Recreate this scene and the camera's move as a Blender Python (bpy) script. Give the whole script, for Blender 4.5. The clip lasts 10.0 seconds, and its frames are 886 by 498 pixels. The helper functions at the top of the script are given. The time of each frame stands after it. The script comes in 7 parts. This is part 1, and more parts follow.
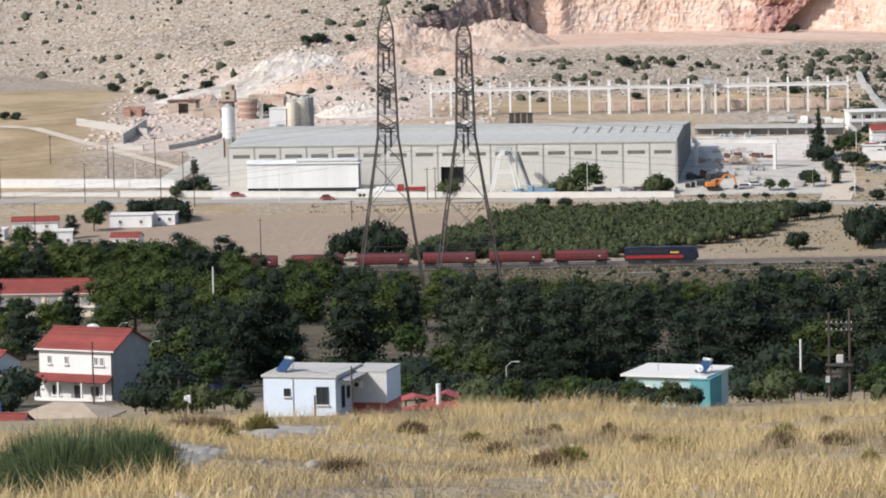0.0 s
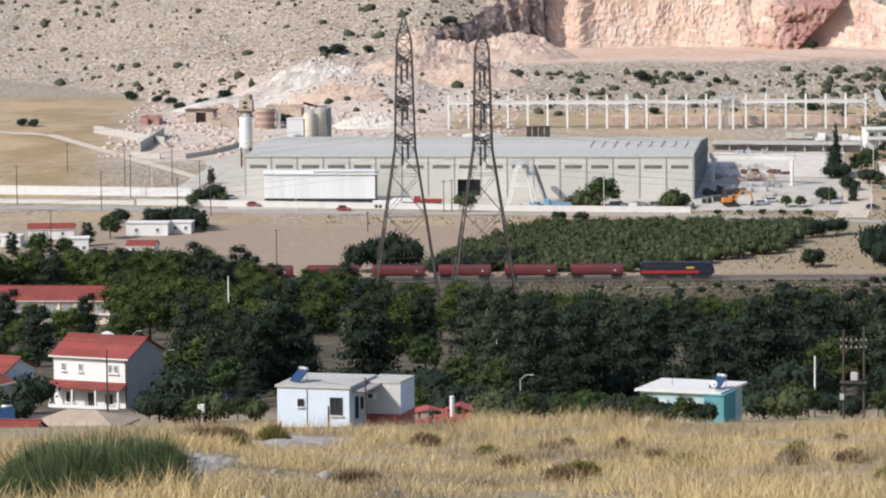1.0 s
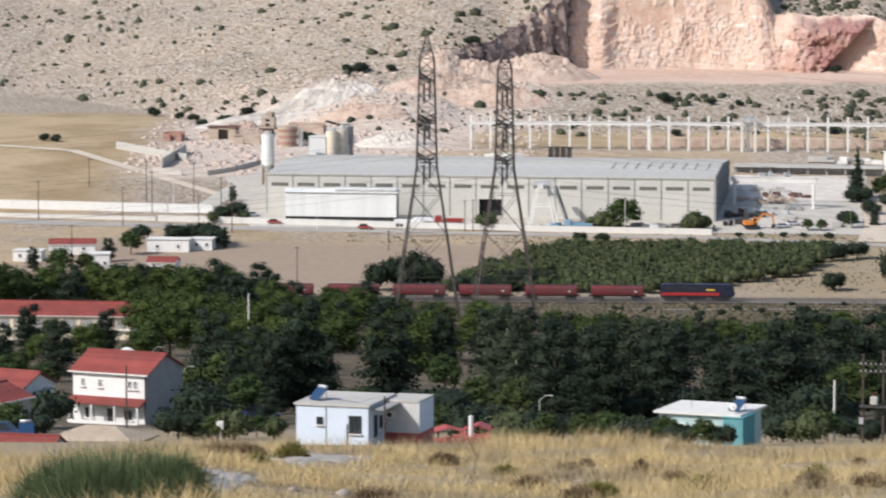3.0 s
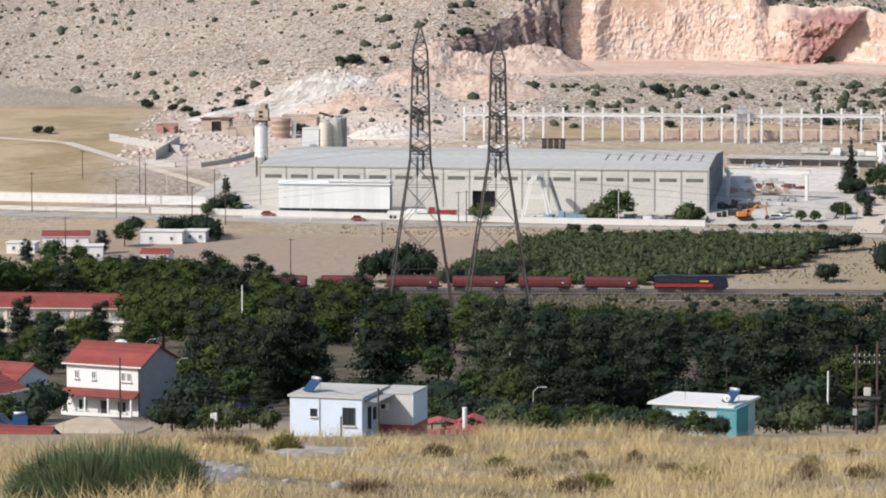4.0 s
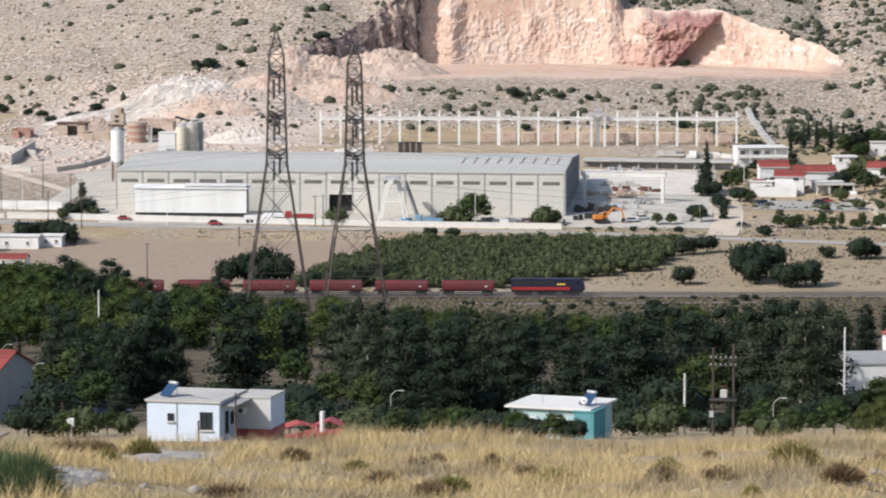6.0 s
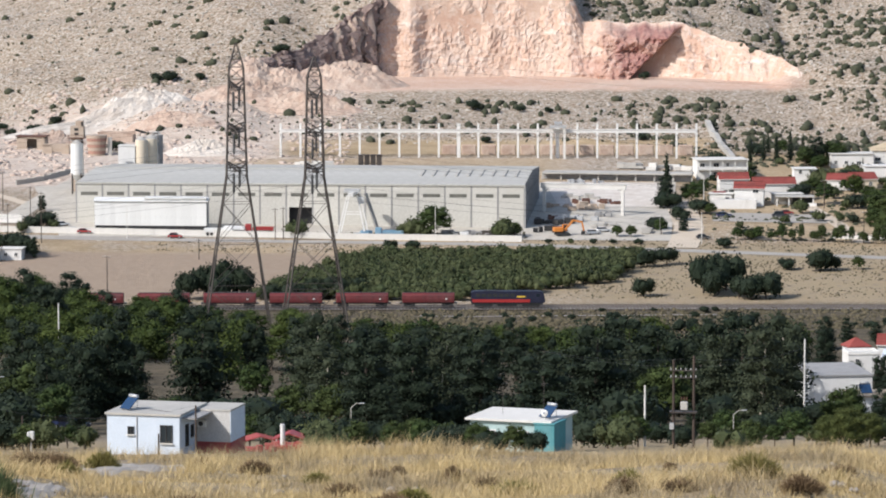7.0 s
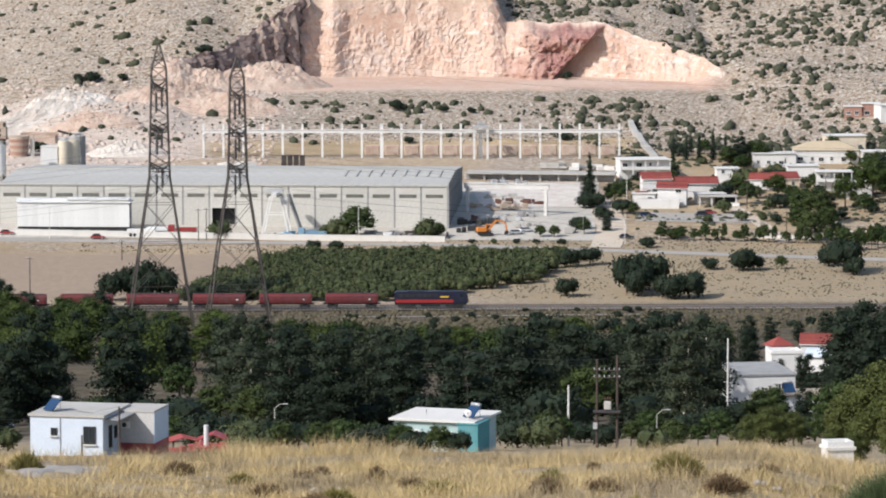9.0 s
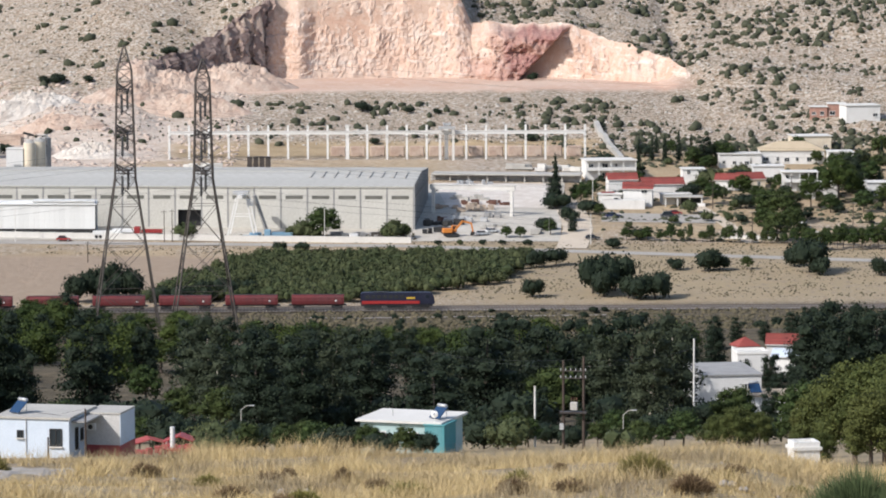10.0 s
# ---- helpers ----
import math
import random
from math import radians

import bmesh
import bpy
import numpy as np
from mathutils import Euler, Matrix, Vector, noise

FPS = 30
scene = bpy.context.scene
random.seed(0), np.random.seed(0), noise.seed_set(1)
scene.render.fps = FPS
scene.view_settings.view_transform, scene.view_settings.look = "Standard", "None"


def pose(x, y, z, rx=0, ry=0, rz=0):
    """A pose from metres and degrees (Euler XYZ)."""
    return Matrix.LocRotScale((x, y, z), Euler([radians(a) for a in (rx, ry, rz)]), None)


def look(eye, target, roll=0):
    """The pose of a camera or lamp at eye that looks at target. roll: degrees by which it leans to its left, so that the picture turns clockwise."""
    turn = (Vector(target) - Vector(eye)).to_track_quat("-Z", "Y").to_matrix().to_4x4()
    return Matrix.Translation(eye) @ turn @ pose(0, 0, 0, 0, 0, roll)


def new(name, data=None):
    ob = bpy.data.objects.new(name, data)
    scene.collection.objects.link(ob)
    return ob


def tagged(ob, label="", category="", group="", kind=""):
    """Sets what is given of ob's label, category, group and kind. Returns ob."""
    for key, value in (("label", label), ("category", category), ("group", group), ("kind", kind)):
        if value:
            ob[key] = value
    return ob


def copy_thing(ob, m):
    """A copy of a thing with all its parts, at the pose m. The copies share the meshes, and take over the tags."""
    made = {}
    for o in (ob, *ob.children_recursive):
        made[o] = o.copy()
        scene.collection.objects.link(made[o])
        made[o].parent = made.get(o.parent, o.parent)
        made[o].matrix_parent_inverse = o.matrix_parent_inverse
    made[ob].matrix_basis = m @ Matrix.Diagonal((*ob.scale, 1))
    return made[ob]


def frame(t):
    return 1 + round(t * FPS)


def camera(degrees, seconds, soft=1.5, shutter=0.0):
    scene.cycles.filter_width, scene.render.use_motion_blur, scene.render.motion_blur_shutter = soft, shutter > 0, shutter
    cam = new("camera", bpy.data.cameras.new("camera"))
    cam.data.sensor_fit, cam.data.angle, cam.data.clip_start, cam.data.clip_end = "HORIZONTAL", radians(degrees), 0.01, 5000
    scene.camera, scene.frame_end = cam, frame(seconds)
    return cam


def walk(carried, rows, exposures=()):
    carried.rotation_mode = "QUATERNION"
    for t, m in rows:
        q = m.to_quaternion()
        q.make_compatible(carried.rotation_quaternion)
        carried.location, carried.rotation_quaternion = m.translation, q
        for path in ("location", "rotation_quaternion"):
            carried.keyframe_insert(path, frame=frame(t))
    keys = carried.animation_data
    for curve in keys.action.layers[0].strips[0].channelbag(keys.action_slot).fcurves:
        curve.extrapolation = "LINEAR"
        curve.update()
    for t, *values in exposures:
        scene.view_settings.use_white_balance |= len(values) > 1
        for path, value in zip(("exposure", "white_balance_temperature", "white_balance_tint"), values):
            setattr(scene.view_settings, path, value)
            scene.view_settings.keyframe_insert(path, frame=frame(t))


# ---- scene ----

# ---------------------------------------------------------------- camera
EYE = (0.0, 0.0, 125.0)
cam = camera(12.0, 10.0, soft=1.9, shutter=0.5)
# seconds, heading, downward angle, roll (degrees): a long lens turned by hand on one spot
TURNS = (
    (0, -1.017, 6.273, -1.30),
    (0.3, -1.051, 6.261, -1.31),
    (0.4, -1.248, 6.229, -1.28),
    (0.5, -1.832, 6.240, -1.79),
    (0.6, -1.893, 6.213, -1.80),
    (0.7, -1.030, 6.275, -1.53),
    (0.8, -1.020, 6.253, -1.31),
    (1, -1.229, 6.103, -0.57),
    (1.5, -1.295, 5.969, -0.15),
    (2, -1.258, 5.976, -0.32),
    (2.2, -1.328, 5.922, -0.29),
    (2.4, -1.390, 5.784, -0.24),
    (2.5, -1.597, 5.717, -0.29),
    (2.6, -2.022, 5.682, -0.21),
    (2.7, -2.239, 5.766, -0.13),
    (2.85, -1.853, 5.813, -0.04),
    (3, -1.511, 5.837, 0.04),
    (3.2, -1.328, 5.969, -0.04),
    (3.7, -1.390, 5.938, -0.02),
    (4.3, -1.433, 5.963, -0.02),
    (4.5, -1.172, 5.922, 0.02),
    (5, -0.377, 5.985, -0.01),
    (5.5, 0.000, 5.939, 0.00),
    (6, 0.532, 5.901, -0.02),
    (6.2, 0.725, 5.858, 0.07),
    (6.7, 0.973, 5.770, 0.00),
    (7.3, 1.197, 5.708, -0.06),
    (7.5, 1.301, 5.705, -0.06),
    (8, 1.665, 5.761, -0.12),
    (8.5, 1.866, 5.736, -0.07),
    (9, 2.125, 5.728, -0.08),
    (9.5, 2.434, 5.717, -0.08),
    (10, 2.589, 5.714, -0.17),
)
walk(cam, [(t, Matrix.Translation(EYE) @ pose(0, 0, 0, 90 - q, 0, -h) @ pose(0, 0, 0, 0, 0, r)) for t, h, q, r in TURNS])

# ---------------------------------------------------------------- daylight
SUN_ELEV, SUN_AZ = 38.0, 236.0      # azimuth clockwise from +y
world = bpy.data.worlds.new("daylight")
scene.world = world
world.use_nodes = True
wn = world.node_tree
sky = wn.nodes.new("ShaderNodeTexSky")
sky.sky_type, sky.sun_disc = "NISHITA", False
sky.sun_elevation, sky.sun_rotation = radians(SUN_ELEV), radians(SUN_AZ)
sky.air_density, sky.dust_density = 1.0, 1.6
wn.links.new(sky.outputs[0], wn.nodes["Background"].inputs[0])
wn.nodes["Background"].inputs[1].default_value = 0.13
sun = new("sun", bpy.data.lights.new("sun", "SUN"))
sun.data.energy, sun.data.angle, sun.data.color = 3.45, radians(0.53), (1.0, 0.97, 0.945)
az, el = radians(SUN_AZ), radians(SUN_ELEV)
sun.matrix_world = look((math.sin(az) * math.cos(el) * 400, math.cos(az) * math.cos(el) * 400, 400 * math.sin(el) + 125), EYE)
scene.view_settings.exposure = 0.35

# ---------------------------------------------------------------- materials


def blank(name):
    m = bpy.data.materials.new(name)
    m.use_nodes = True
    return m, m.node_tree, m.node_tree.nodes["Principled BSDF"]


def nd(nt, kind, **values):
    n = nt.nodes.new("ShaderNode" + kind)
    for key, value in values.items():
        n.inputs[key].default_value = value
    return n


def mixc(nt, fac, a, b, mode="MIX"):
    n = nt.nodes.new("ShaderNodeMix")
    n.data_type, n.blend_type = "RGBA", mode
    for sock, v in ((n.inputs[0], fac), (n.inputs[6], a), (n.inputs[7], b)):
        if isinstance(v, (int, float)):
            sock.default_value = v
        elif isinstance(v, tuple):
            sock.default_value = (*v, 1)
        else:
            nt.links.new(v, sock)
    return n.outputs[2]


def ramp(nt, fac, lo, hi):
    n = nt.nodes.new("ShaderNodeMapRange")
    n.inputs[1].default_value, n.inputs[2].default_value = lo, hi
    nt.links.new(fac, n.inputs[0])
    return n.outputs[0]


def noise_at(nt, scale, detail=4.0, rough=0.6, stretch=None, world_space=False):
    g = nt.nodes.new("ShaderNodeNewGeometry") if world_space else nt.nodes.new("ShaderNodeTexCoord")
    src = g.outputs["Position"] if world_space else g.outputs["Object"]
    if stretch:
        mp = nt.nodes.new("ShaderNodeMapping")
        mp.inputs["Scale"].default_value = stretch
        nt.links.new(src, mp.inputs[0])
        src = mp.outputs[0]
    n = nd(nt, "TexNoise", Scale=scale, Detail=detail, Roughness=rough)
    nt.links.new(src, n.inputs["Vector"])
    return n.outputs[0]


def surface(name, a, b, rough=0.85, metal=0.0, scale=0.6, fine=9.0, dirt=None, dirt_amount=0.5, bump=0.15, vary=0.0, stretch=None):
    """Two tones blended by a coarse and a fine noise, optional dirt stains, and relief."""
    m, nt, bs = blank(name)
    n1, n2 = noise_at(nt, scale, stretch=stretch), noise_at(nt, fine, 6.0, 0.7, stretch=stretch)
    col = mixc(nt, ramp(nt, n1, 0.3, 0.7), a, b)
    col = mixc(nt, ramp(nt, n2, 0.35, 0.75), col, mixc(nt, 1.0, col, (0.72, 0.7, 0.68), "MULTIPLY"))
    if dirt:
        n3 = noise_at(nt, scale * 0.7, 6.0, 0.75, stretch=(1, 1, 0.25))
        f = nt.nodes.new("ShaderNodeMath")
        f.operation = "MULTIPLY"
        f.inputs[1].default_value = dirt_amount
        nt.links.new(ramp(nt, n3, 0.5, 0.72), f.inputs[0])
        col = mixc(nt, f.outputs[0], col, dirt)
    if vary:
        oi = nt.nodes.new("ShaderNodeObjectInfo")
        hs = nd(nt, "HueSaturation")
        nt.links.new(ramp(nt, oi.outputs["Random"], -1.0 / vary, 1.0 + 1.0 / vary), hs.inputs["Value"])
        hs.inputs["Value"].default_value = 1.0
        mr = hs.inputs["Value"].links[0].from_node
        mr.inputs[1].default_value, mr.inputs[2].default_value = 0, 1
        mr.inputs[3].default_value, mr.inputs[4].default_value = 1 - vary, 1 + vary
        nt.links.new(col, hs.inputs["Color"])
        col = hs.outputs[0]
    nt.links.new(col, bs.inputs["Base Color"])
    bs.inputs["Roughness"].default_value, bs.inputs["Metallic"].default_value = rough, metal
    if bump:
        bp = nd(nt, "Bump", Strength=bump, Distance=0.05)
        nt.links.new(n2, bp.inputs["Height"])
        nt.links.new(bp.outputs[0], bs.inputs["Normal"])
    return m


def foliage(name, a, b, c, rough=0.75):
    """Leaf colour that differs from clump to clump and from plant to plant."""
    m, nt, bs = blank(name)
    g, oi = nt.nodes.new("ShaderNodeNewGeometry"), nt.nodes.new("ShaderNodeObjectInfo")
    col = mixc(nt, g.outputs["Random Per Island"], a, b)
    col = mixc(nt, ramp(nt, oi.outputs["Random"], 0.0, 1.6), col, c)
    col = mixc(nt, ramp(nt, noise_at(nt, 0.9), 0.35, 0.7), col, mixc(nt, 1.0, col, (0.6, 0.62, 0.6), "MULTIPLY"))
    nt.links.new(col, bs.inputs["Base Color"])
    bs.inputs["Roughness"].default_value = rough
    bs.inputs["Specular IOR Level"].default_value = 0.2
    return m


M = {}
M["white"] = surface("white_render", (0.74, 0.73, 0.70), (0.80, 0.79, 0.77), dirt=(0.45, 0.42, 0.38), dirt_amount=0.35)
M["bluewhite"] = surface("bluish_white_render", (0.56, 0.64, 0.74), (0.63, 0.70, 0.79), dirt=(0.5, 0.5, 0.5), dirt_amount=0.3)
M["cream"] = surface("cream_render", (0.70, 0.60, 0.46), (0.78, 0.69, 0.55), dirt=(0.4, 0.33, 0.25), dirt_amount=0.35)
M["offwhite"] = surface("offwhite_render", (0.52, 0.51, 0.49), (0.60, 0.59, 0.57), dirt=(0.4, 0.38, 0.36), dirt_amount=0.35)
# grey cement; also paints the shade on the hall's end and a gable
M["greywall"] = surface("grey_cement_render", (0.30, 0.30, 0.30), (0.38, 0.37, 0.36), dirt=(0.2, 0.19, 0.18))
M["teal"] = surface("teal_render", (0.065, 0.25, 0.28), (0.085, 0.31, 0.34), dirt=(0.25, 0.35, 0.35), dirt_amount=0.3)
M["paleteal"] = surface("pale_teal_render", (0.36, 0.50, 0.50), (0.44, 0.57, 0.56), dirt=(0.3, 0.38, 0.38), dirt_amount=0.4)
M["pinkred"] = surface("dark_red_paint", (0.34, 0.06, 0.06), (0.42, 0.09, 0.08))
M["tile"] = surface("terracotta_tile", (0.22, 0.042, 0.036), (0.30, 0.068, 0.052), dirt=(0.13, 0.05, 0.04), scale=0.4, vary=0.18)
M["tile_old"] = surface("weathered_roof_tile", (0.34, 0.27, 0.20), (0.44, 0.36, 0.27), dirt=(0.2, 0.17, 0.13), scale=0.4, vary=0.18)
M["tile_pale"] = surface("pale_tan_roof", (0.50, 0.40, 0.27), (0.58, 0.48, 0.34), scale=0.3, dirt=(0.4, 0.32, 0.22))
M["precast"] = surface("precast_concrete_panel", (0.54, 0.525, 0.475), (0.61, 0.59, 0.54), scale=0.15, fine=2.0, dirt=(0.36, 0.35, 0.32), dirt_amount=0.5, vary=0.07)
M["roofsheet"] = surface("weathered_roof_sheet", (0.43, 0.42, 0.39), (0.50, 0.49, 0.455), scale=0.06, fine=0.7, dirt=(0.36, 0.35, 0.315), dirt_amount=0.6, vary=0.012)
M["cladding"] = surface("pale_metal_cladding", (0.70, 0.71, 0.70), (0.78, 0.78, 0.76), rough=0.5, scale=0.1, dirt=(0.5, 0.48, 0.44), dirt_amount=0.4, vary=0.05)
M["concrete"] = surface("concrete", (0.42, 0.40, 0.37), (0.52, 0.50, 0.46), scale=0.2, dirt=(0.28, 0.27, 0.25))
M["palecon"] = surface("pale_concrete", (0.66, 0.64, 0.60), (0.76, 0.74, 0.70), scale=0.2, dirt=(0.48, 0.45, 0.41), dirt_amount=0.4)
M["dustyglass"] = surface("dusty_slot_glazing", (0.13, 0.13, 0.115), (0.20, 0.195, 0.17), rough=0.35, scale=0.4)
# near-black that stands in for the shade inside openings
M["dark"] = surface("dark_opening", (0.012, 0.012, 0.014), (0.02, 0.02, 0.022), rough=0.6)
M["darkframe"] = surface("dark_metal", (0.03, 0.03, 0.032), (0.05, 0.05, 0.05), rough=0.5, metal=0.3)
M["lattice"] = surface("weathered_galvanised_steel", (0.055, 0.046, 0.042), (0.10, 0.085, 0.075), rough=0.6, metal=0.35, scale=0.3)
M["galv"] = surface("galvanised_steel", (0.50, 0.51, 0.52), (0.58, 0.58, 0.58), rough=0.5, metal=0.4)
M["whitesteel"] = surface("white_painted_steel", (0.72, 0.72, 0.70), (0.8, 0.8, 0.78), rough=0.45, dirt=(0.4, 0.3, 0.22), dirt_amount=0.4)
M["wood"] = surface("tarred_pole_wood", (0.05, 0.035, 0.028), (0.09, 0.065, 0.05), stretch=(1, 1, 0.1))
M["orange"] = surface("orange_machine_paint", (0.62, 0.20, 0.03), (0.7, 0.26, 0.05), rough=0.5, dirt=(0.3, 0.2, 0.12))
M["rust"] = surface("rusty_steel", (0.09, 0.045, 0.035), (0.17, 0.08, 0.055), rough=0.85)
M["brickred"] = surface("bare_red_block", (0.36, 0.19, 0.15), (0.44, 0.26, 0.20), scale=0.5, dirt=(0.3, 0.2, 0.16))
M["ochre"] = surface("ochre_render", (0.42, 0.33, 0.26), (0.52, 0.43, 0.35), scale=0.3, dirt=(0.4, 0.3, 0.2))
M["blue"] = surface("blue_machine_paint", (0.16, 0.30, 0.42), (0.24, 0.38, 0.48), rough=0.5)
M["asphalt"] = surface("worn_asphalt", (0.34, 0.315, 0.28), (0.42, 0.39, 0.35), scale=0.05, fine=1.0)
M["yard"] = surface("dusty_yard", (0.47, 0.435, 0.375), (0.57, 0.53, 0.465), scale=0.04, fine=0.5, dirt=(0.36, 0.33, 0.29), dirt_amount=0.55)
M["track"] = surface("dirt_track", (0.55, 0.46, 0.36), (0.63, 0.54, 0.43), scale=0.1)
M["ballast"] = surface("track_ballast", (0.15, 0.125, 0.105), (0.23, 0.195, 0.165), scale=0.5, fine=6.0, bump=0.6)
M["railsteel"] = surface("rail_steel", (0.20, 0.16, 0.14), (0.28, 0.24, 0.21), rough=0.45, metal=0.7)
M["sleeper"] = surface("concrete_sleeper", (0.26, 0.24, 0.22), (0.33, 0.31, 0.28))
M["trunk"] = surface("pine_bark", (0.07, 0.05, 0.04), (0.13, 0.10, 0.08), scale=2, stretch=(1, 1, 0.3))
M["paletrunk"] = surface("pale_bark", (0.42, 0.37, 0.30), (0.55, 0.50, 0.43), scale=2, stretch=(1, 1, 0.3))
M["rock"] = surface("pale_limestone", (0.43, 0.385, 0.34), (0.61, 0.565, 0.51), scale=0.8, bump=0.5, dirt=(0.3, 0.25, 0.2))
M["slab"] = surface("weathered_slab_rock", (0.33, 0.295, 0.26), (0.45, 0.41, 0.365), scale=0.9, fine=10, bump=0.6, dirt=(0.24, 0.20, 0.15))
M["pine"] = foliage("pine_needles", (0.016, 0.032, 0.008), (0.045, 0.068, 0.015), (0.078, 0.100, 0.020))
M["dkpine"] = foliage("dark_conifer", (0.008, 0.016, 0.009), (0.022, 0.034, 0.017), (0.026, 0.038, 0.022))
M["euca"] = foliage("eucalyptus_leaves", (0.014, 0.024, 0.015), (0.036, 0.048, 0.026), (0.050, 0.060, 0.032))
M["olive"] = foliage("olive_leaves", (0.035, 0.050, 0.020), (0.080, 0.096, 0.040), (0.075, 0.082, 0.036))
M["green"] = foliage("broad_leaves", (0.020, 0.040, 0.011), (0.052, 0.080, 0.022), (0.055, 0.068, 0.02))
M["scrub"] = foliage("hill_scrub", (0.036, 0.042, 0.026), (0.082, 0.086, 0.054), (0.07, 0.074, 0.045))
M["broom"] = foliage("broom_twigs", (0.060, 0.092, 0.038), (0.125, 0.160, 0.070), (0.10, 0.13, 0.06))
M["weed"] = foliage("dry_weed", (0.15, 0.115, 0.07), (0.27, 0.215, 0.13), (0.20, 0.17, 0.10))
M["herb"] = foliage("yellow_green_herb", (0.16, 0.15, 0.04), (0.26, 0.23, 0.07), (0.2, 0.16, 0.06))
M["drytuft"] = foliage("hill_dry_tuft", (0.07, 0.06, 0.035), (0.15, 0.12, 0.075), (0.10, 0.09, 0.05))
M["twig"] = foliage("dry_brown_herb", (0.14, 0.09, 0.05), (0.24, 0.16, 0.09), (0.2, 0.14, 0.08))
def straw_material():
    """Dry grass: golden, tawny and grey-brown in drifts, blade by blade."""
    m, nt, bs = blank("dry_grass")
    g = nt.nodes.new("ShaderNodeNewGeometry")
    gold = mixc(nt, g.outputs["Random Per Island"], (0.39, 0.285, 0.125), (0.62, 0.485, 0.265))
    dull = mixc(nt, g.outputs["Random Per Island"], (0.16, 0.125, 0.08), (0.33, 0.27, 0.18))
    drift = noise_at(nt, 0.22, 4, 0.6, stretch=(1, 0.6, 1), world_space=True)
    spots = noise_at(nt, 1.1, 4, 0.7, world_space=True)
    col = mixc(nt, ramp(nt, drift, 0.47, 0.66), gold, dull)
    col = mixc(nt, ramp(nt, spots, 0.56, 0.70), col, mixc(nt, 1.0, col, (0.55, 0.50, 0.44), "MULTIPLY"))
    nt.links.new(col, bs.inputs["Base Color"])
    bs.inputs["Roughness"].default_value = 0.8
    bs.inputs["Specular IOR Level"].default_value = 0.2
    return m


M["straw"] = straw_material()
M["trainred"] = surface("wagon_red_paint", (0.11, 0.013, 0.016), (0.16, 0.024, 0.024), rough=0.6, scale=0.4, dirt=(0.07, 0.03, 0.03), dirt_amount=0.7)
M["locored"] = surface("locomotive_red_paint", (0.33, 0.02, 0.022), (0.38, 0.035, 0.03), rough=0.45)
M["locoblue"] = surface("locomotive_dark_blue_paint", (0.010, 0.012, 0.03), (0.018, 0.02, 0.045), rough=0.45)
M["yellow"] = surface("yellow_paint", (0.7, 0.45, 0.04), (0.75, 0.5, 0.06), rough=0.5)
M["spoil"] = surface("pale_spoil", (0.58, 0.52, 0.46), (0.72, 0.67, 0.61), scale=0.3, fine=2.0, bump=0.7, dirt=(0.42, 0.33, 0.26))
M["redspoil"] = surface("reddish_spoil", (0.45, 0.32, 0.25), (0.58, 0.47, 0.39), scale=0.25, fine=1.2, bump=0.9, dirt=(0.33, 0.22, 0.17))
M["rubblerock"] = surface("pinkish_rubble_rock", (0.47, 0.36, 0.30), (0.64, 0.54, 0.47), scale=0.5, fine=2.0, bump=0.5, dirt=(0.36, 0.26, 0.21))
M["near"] = foliage("olive_green_leaves", (0.042, 0.058, 0.016), (0.095, 0.112, 0.032), (0.10, 0.105, 0.03))
M["glass"], _nt, _b = blank("dark_window_glass")
_b.inputs["Base Color"].default_value = (0.02, 0.028, 0.035, 1)
_b.inputs["Roughness"].default_value = 0.08
M["panel"], _nt, _b = blank("solar_collector_glass")
_b.inputs["Base Color"].default_value = (0.02, 0.05, 0.11, 1)
_b.inputs["Roughness"].default_value = 0.12
for _k, _c in (("car_blue", (0.015, 0.03, 0.10)), ("car_silver", (0.5, 0.52, 0.54)), ("car_white", (0.75, 0.75, 0.74)), ("car_red", (0.28, 0.03, 0.03)), ("car_dark", (0.03, 0.035, 0.045))):
    M[_k], _nt, _b = blank(_k.replace("car_", "") + "_car_paint")
    _b.inputs["Base Color"].default_value = (*_c, 1)
    _b.inputs["Roughness"].default_value, _b.inputs["Coat Weight"].default_value = 0.35, 0.6

# ---------------------------------------------------------------- helpers for shapes


def vnoise(x, y, seed=0):
    """Smooth value noise, 0 to 1."""
    x, y = np.asarray(x, float), np.asarray(y, float)
    xi, yi = np.floor(x).astype(np.int64), np.floor(y).astype(np.int64)
    fx, fy = x - xi, y - yi
    fx, fy = fx * fx * (3 - 2 * fx), fy * fy * (3 - 2 * fy)

    def h(i, j):
        n = (i * 374761393 + j * 668265263 + seed * 974634777) & 0xFFFFFFFF
        n = ((n ^ (n >> 13)) * 1274126177) & 0xFFFFFFFF
        return ((n ^ (n >> 16)) & 0xFFFF) / 65535.0
    return (h(xi, yi) * (1 - fx) + h(xi + 1, yi) * fx) * (1 - fy) + (h(xi, yi + 1) * (1 - fx) + h(xi + 1, yi + 1) * fx) * fy


def fbm(x, y, seed=0, octaves=4):
    s, a, n = 0.0, 0.5, 0.0
    for o in range(octaves):
        s, n = s + a * vnoise(np.asarray(x) * 2 ** o, np.asarray(y) * 2 ** o, seed + o), n + a
        a *= 0.5
    return s / n


def step(a, b, x):
    t = np.clip((np.asarray(x, float) - a) / (b - a), 0, 1)
    return t * t * (3 - 2 * t)


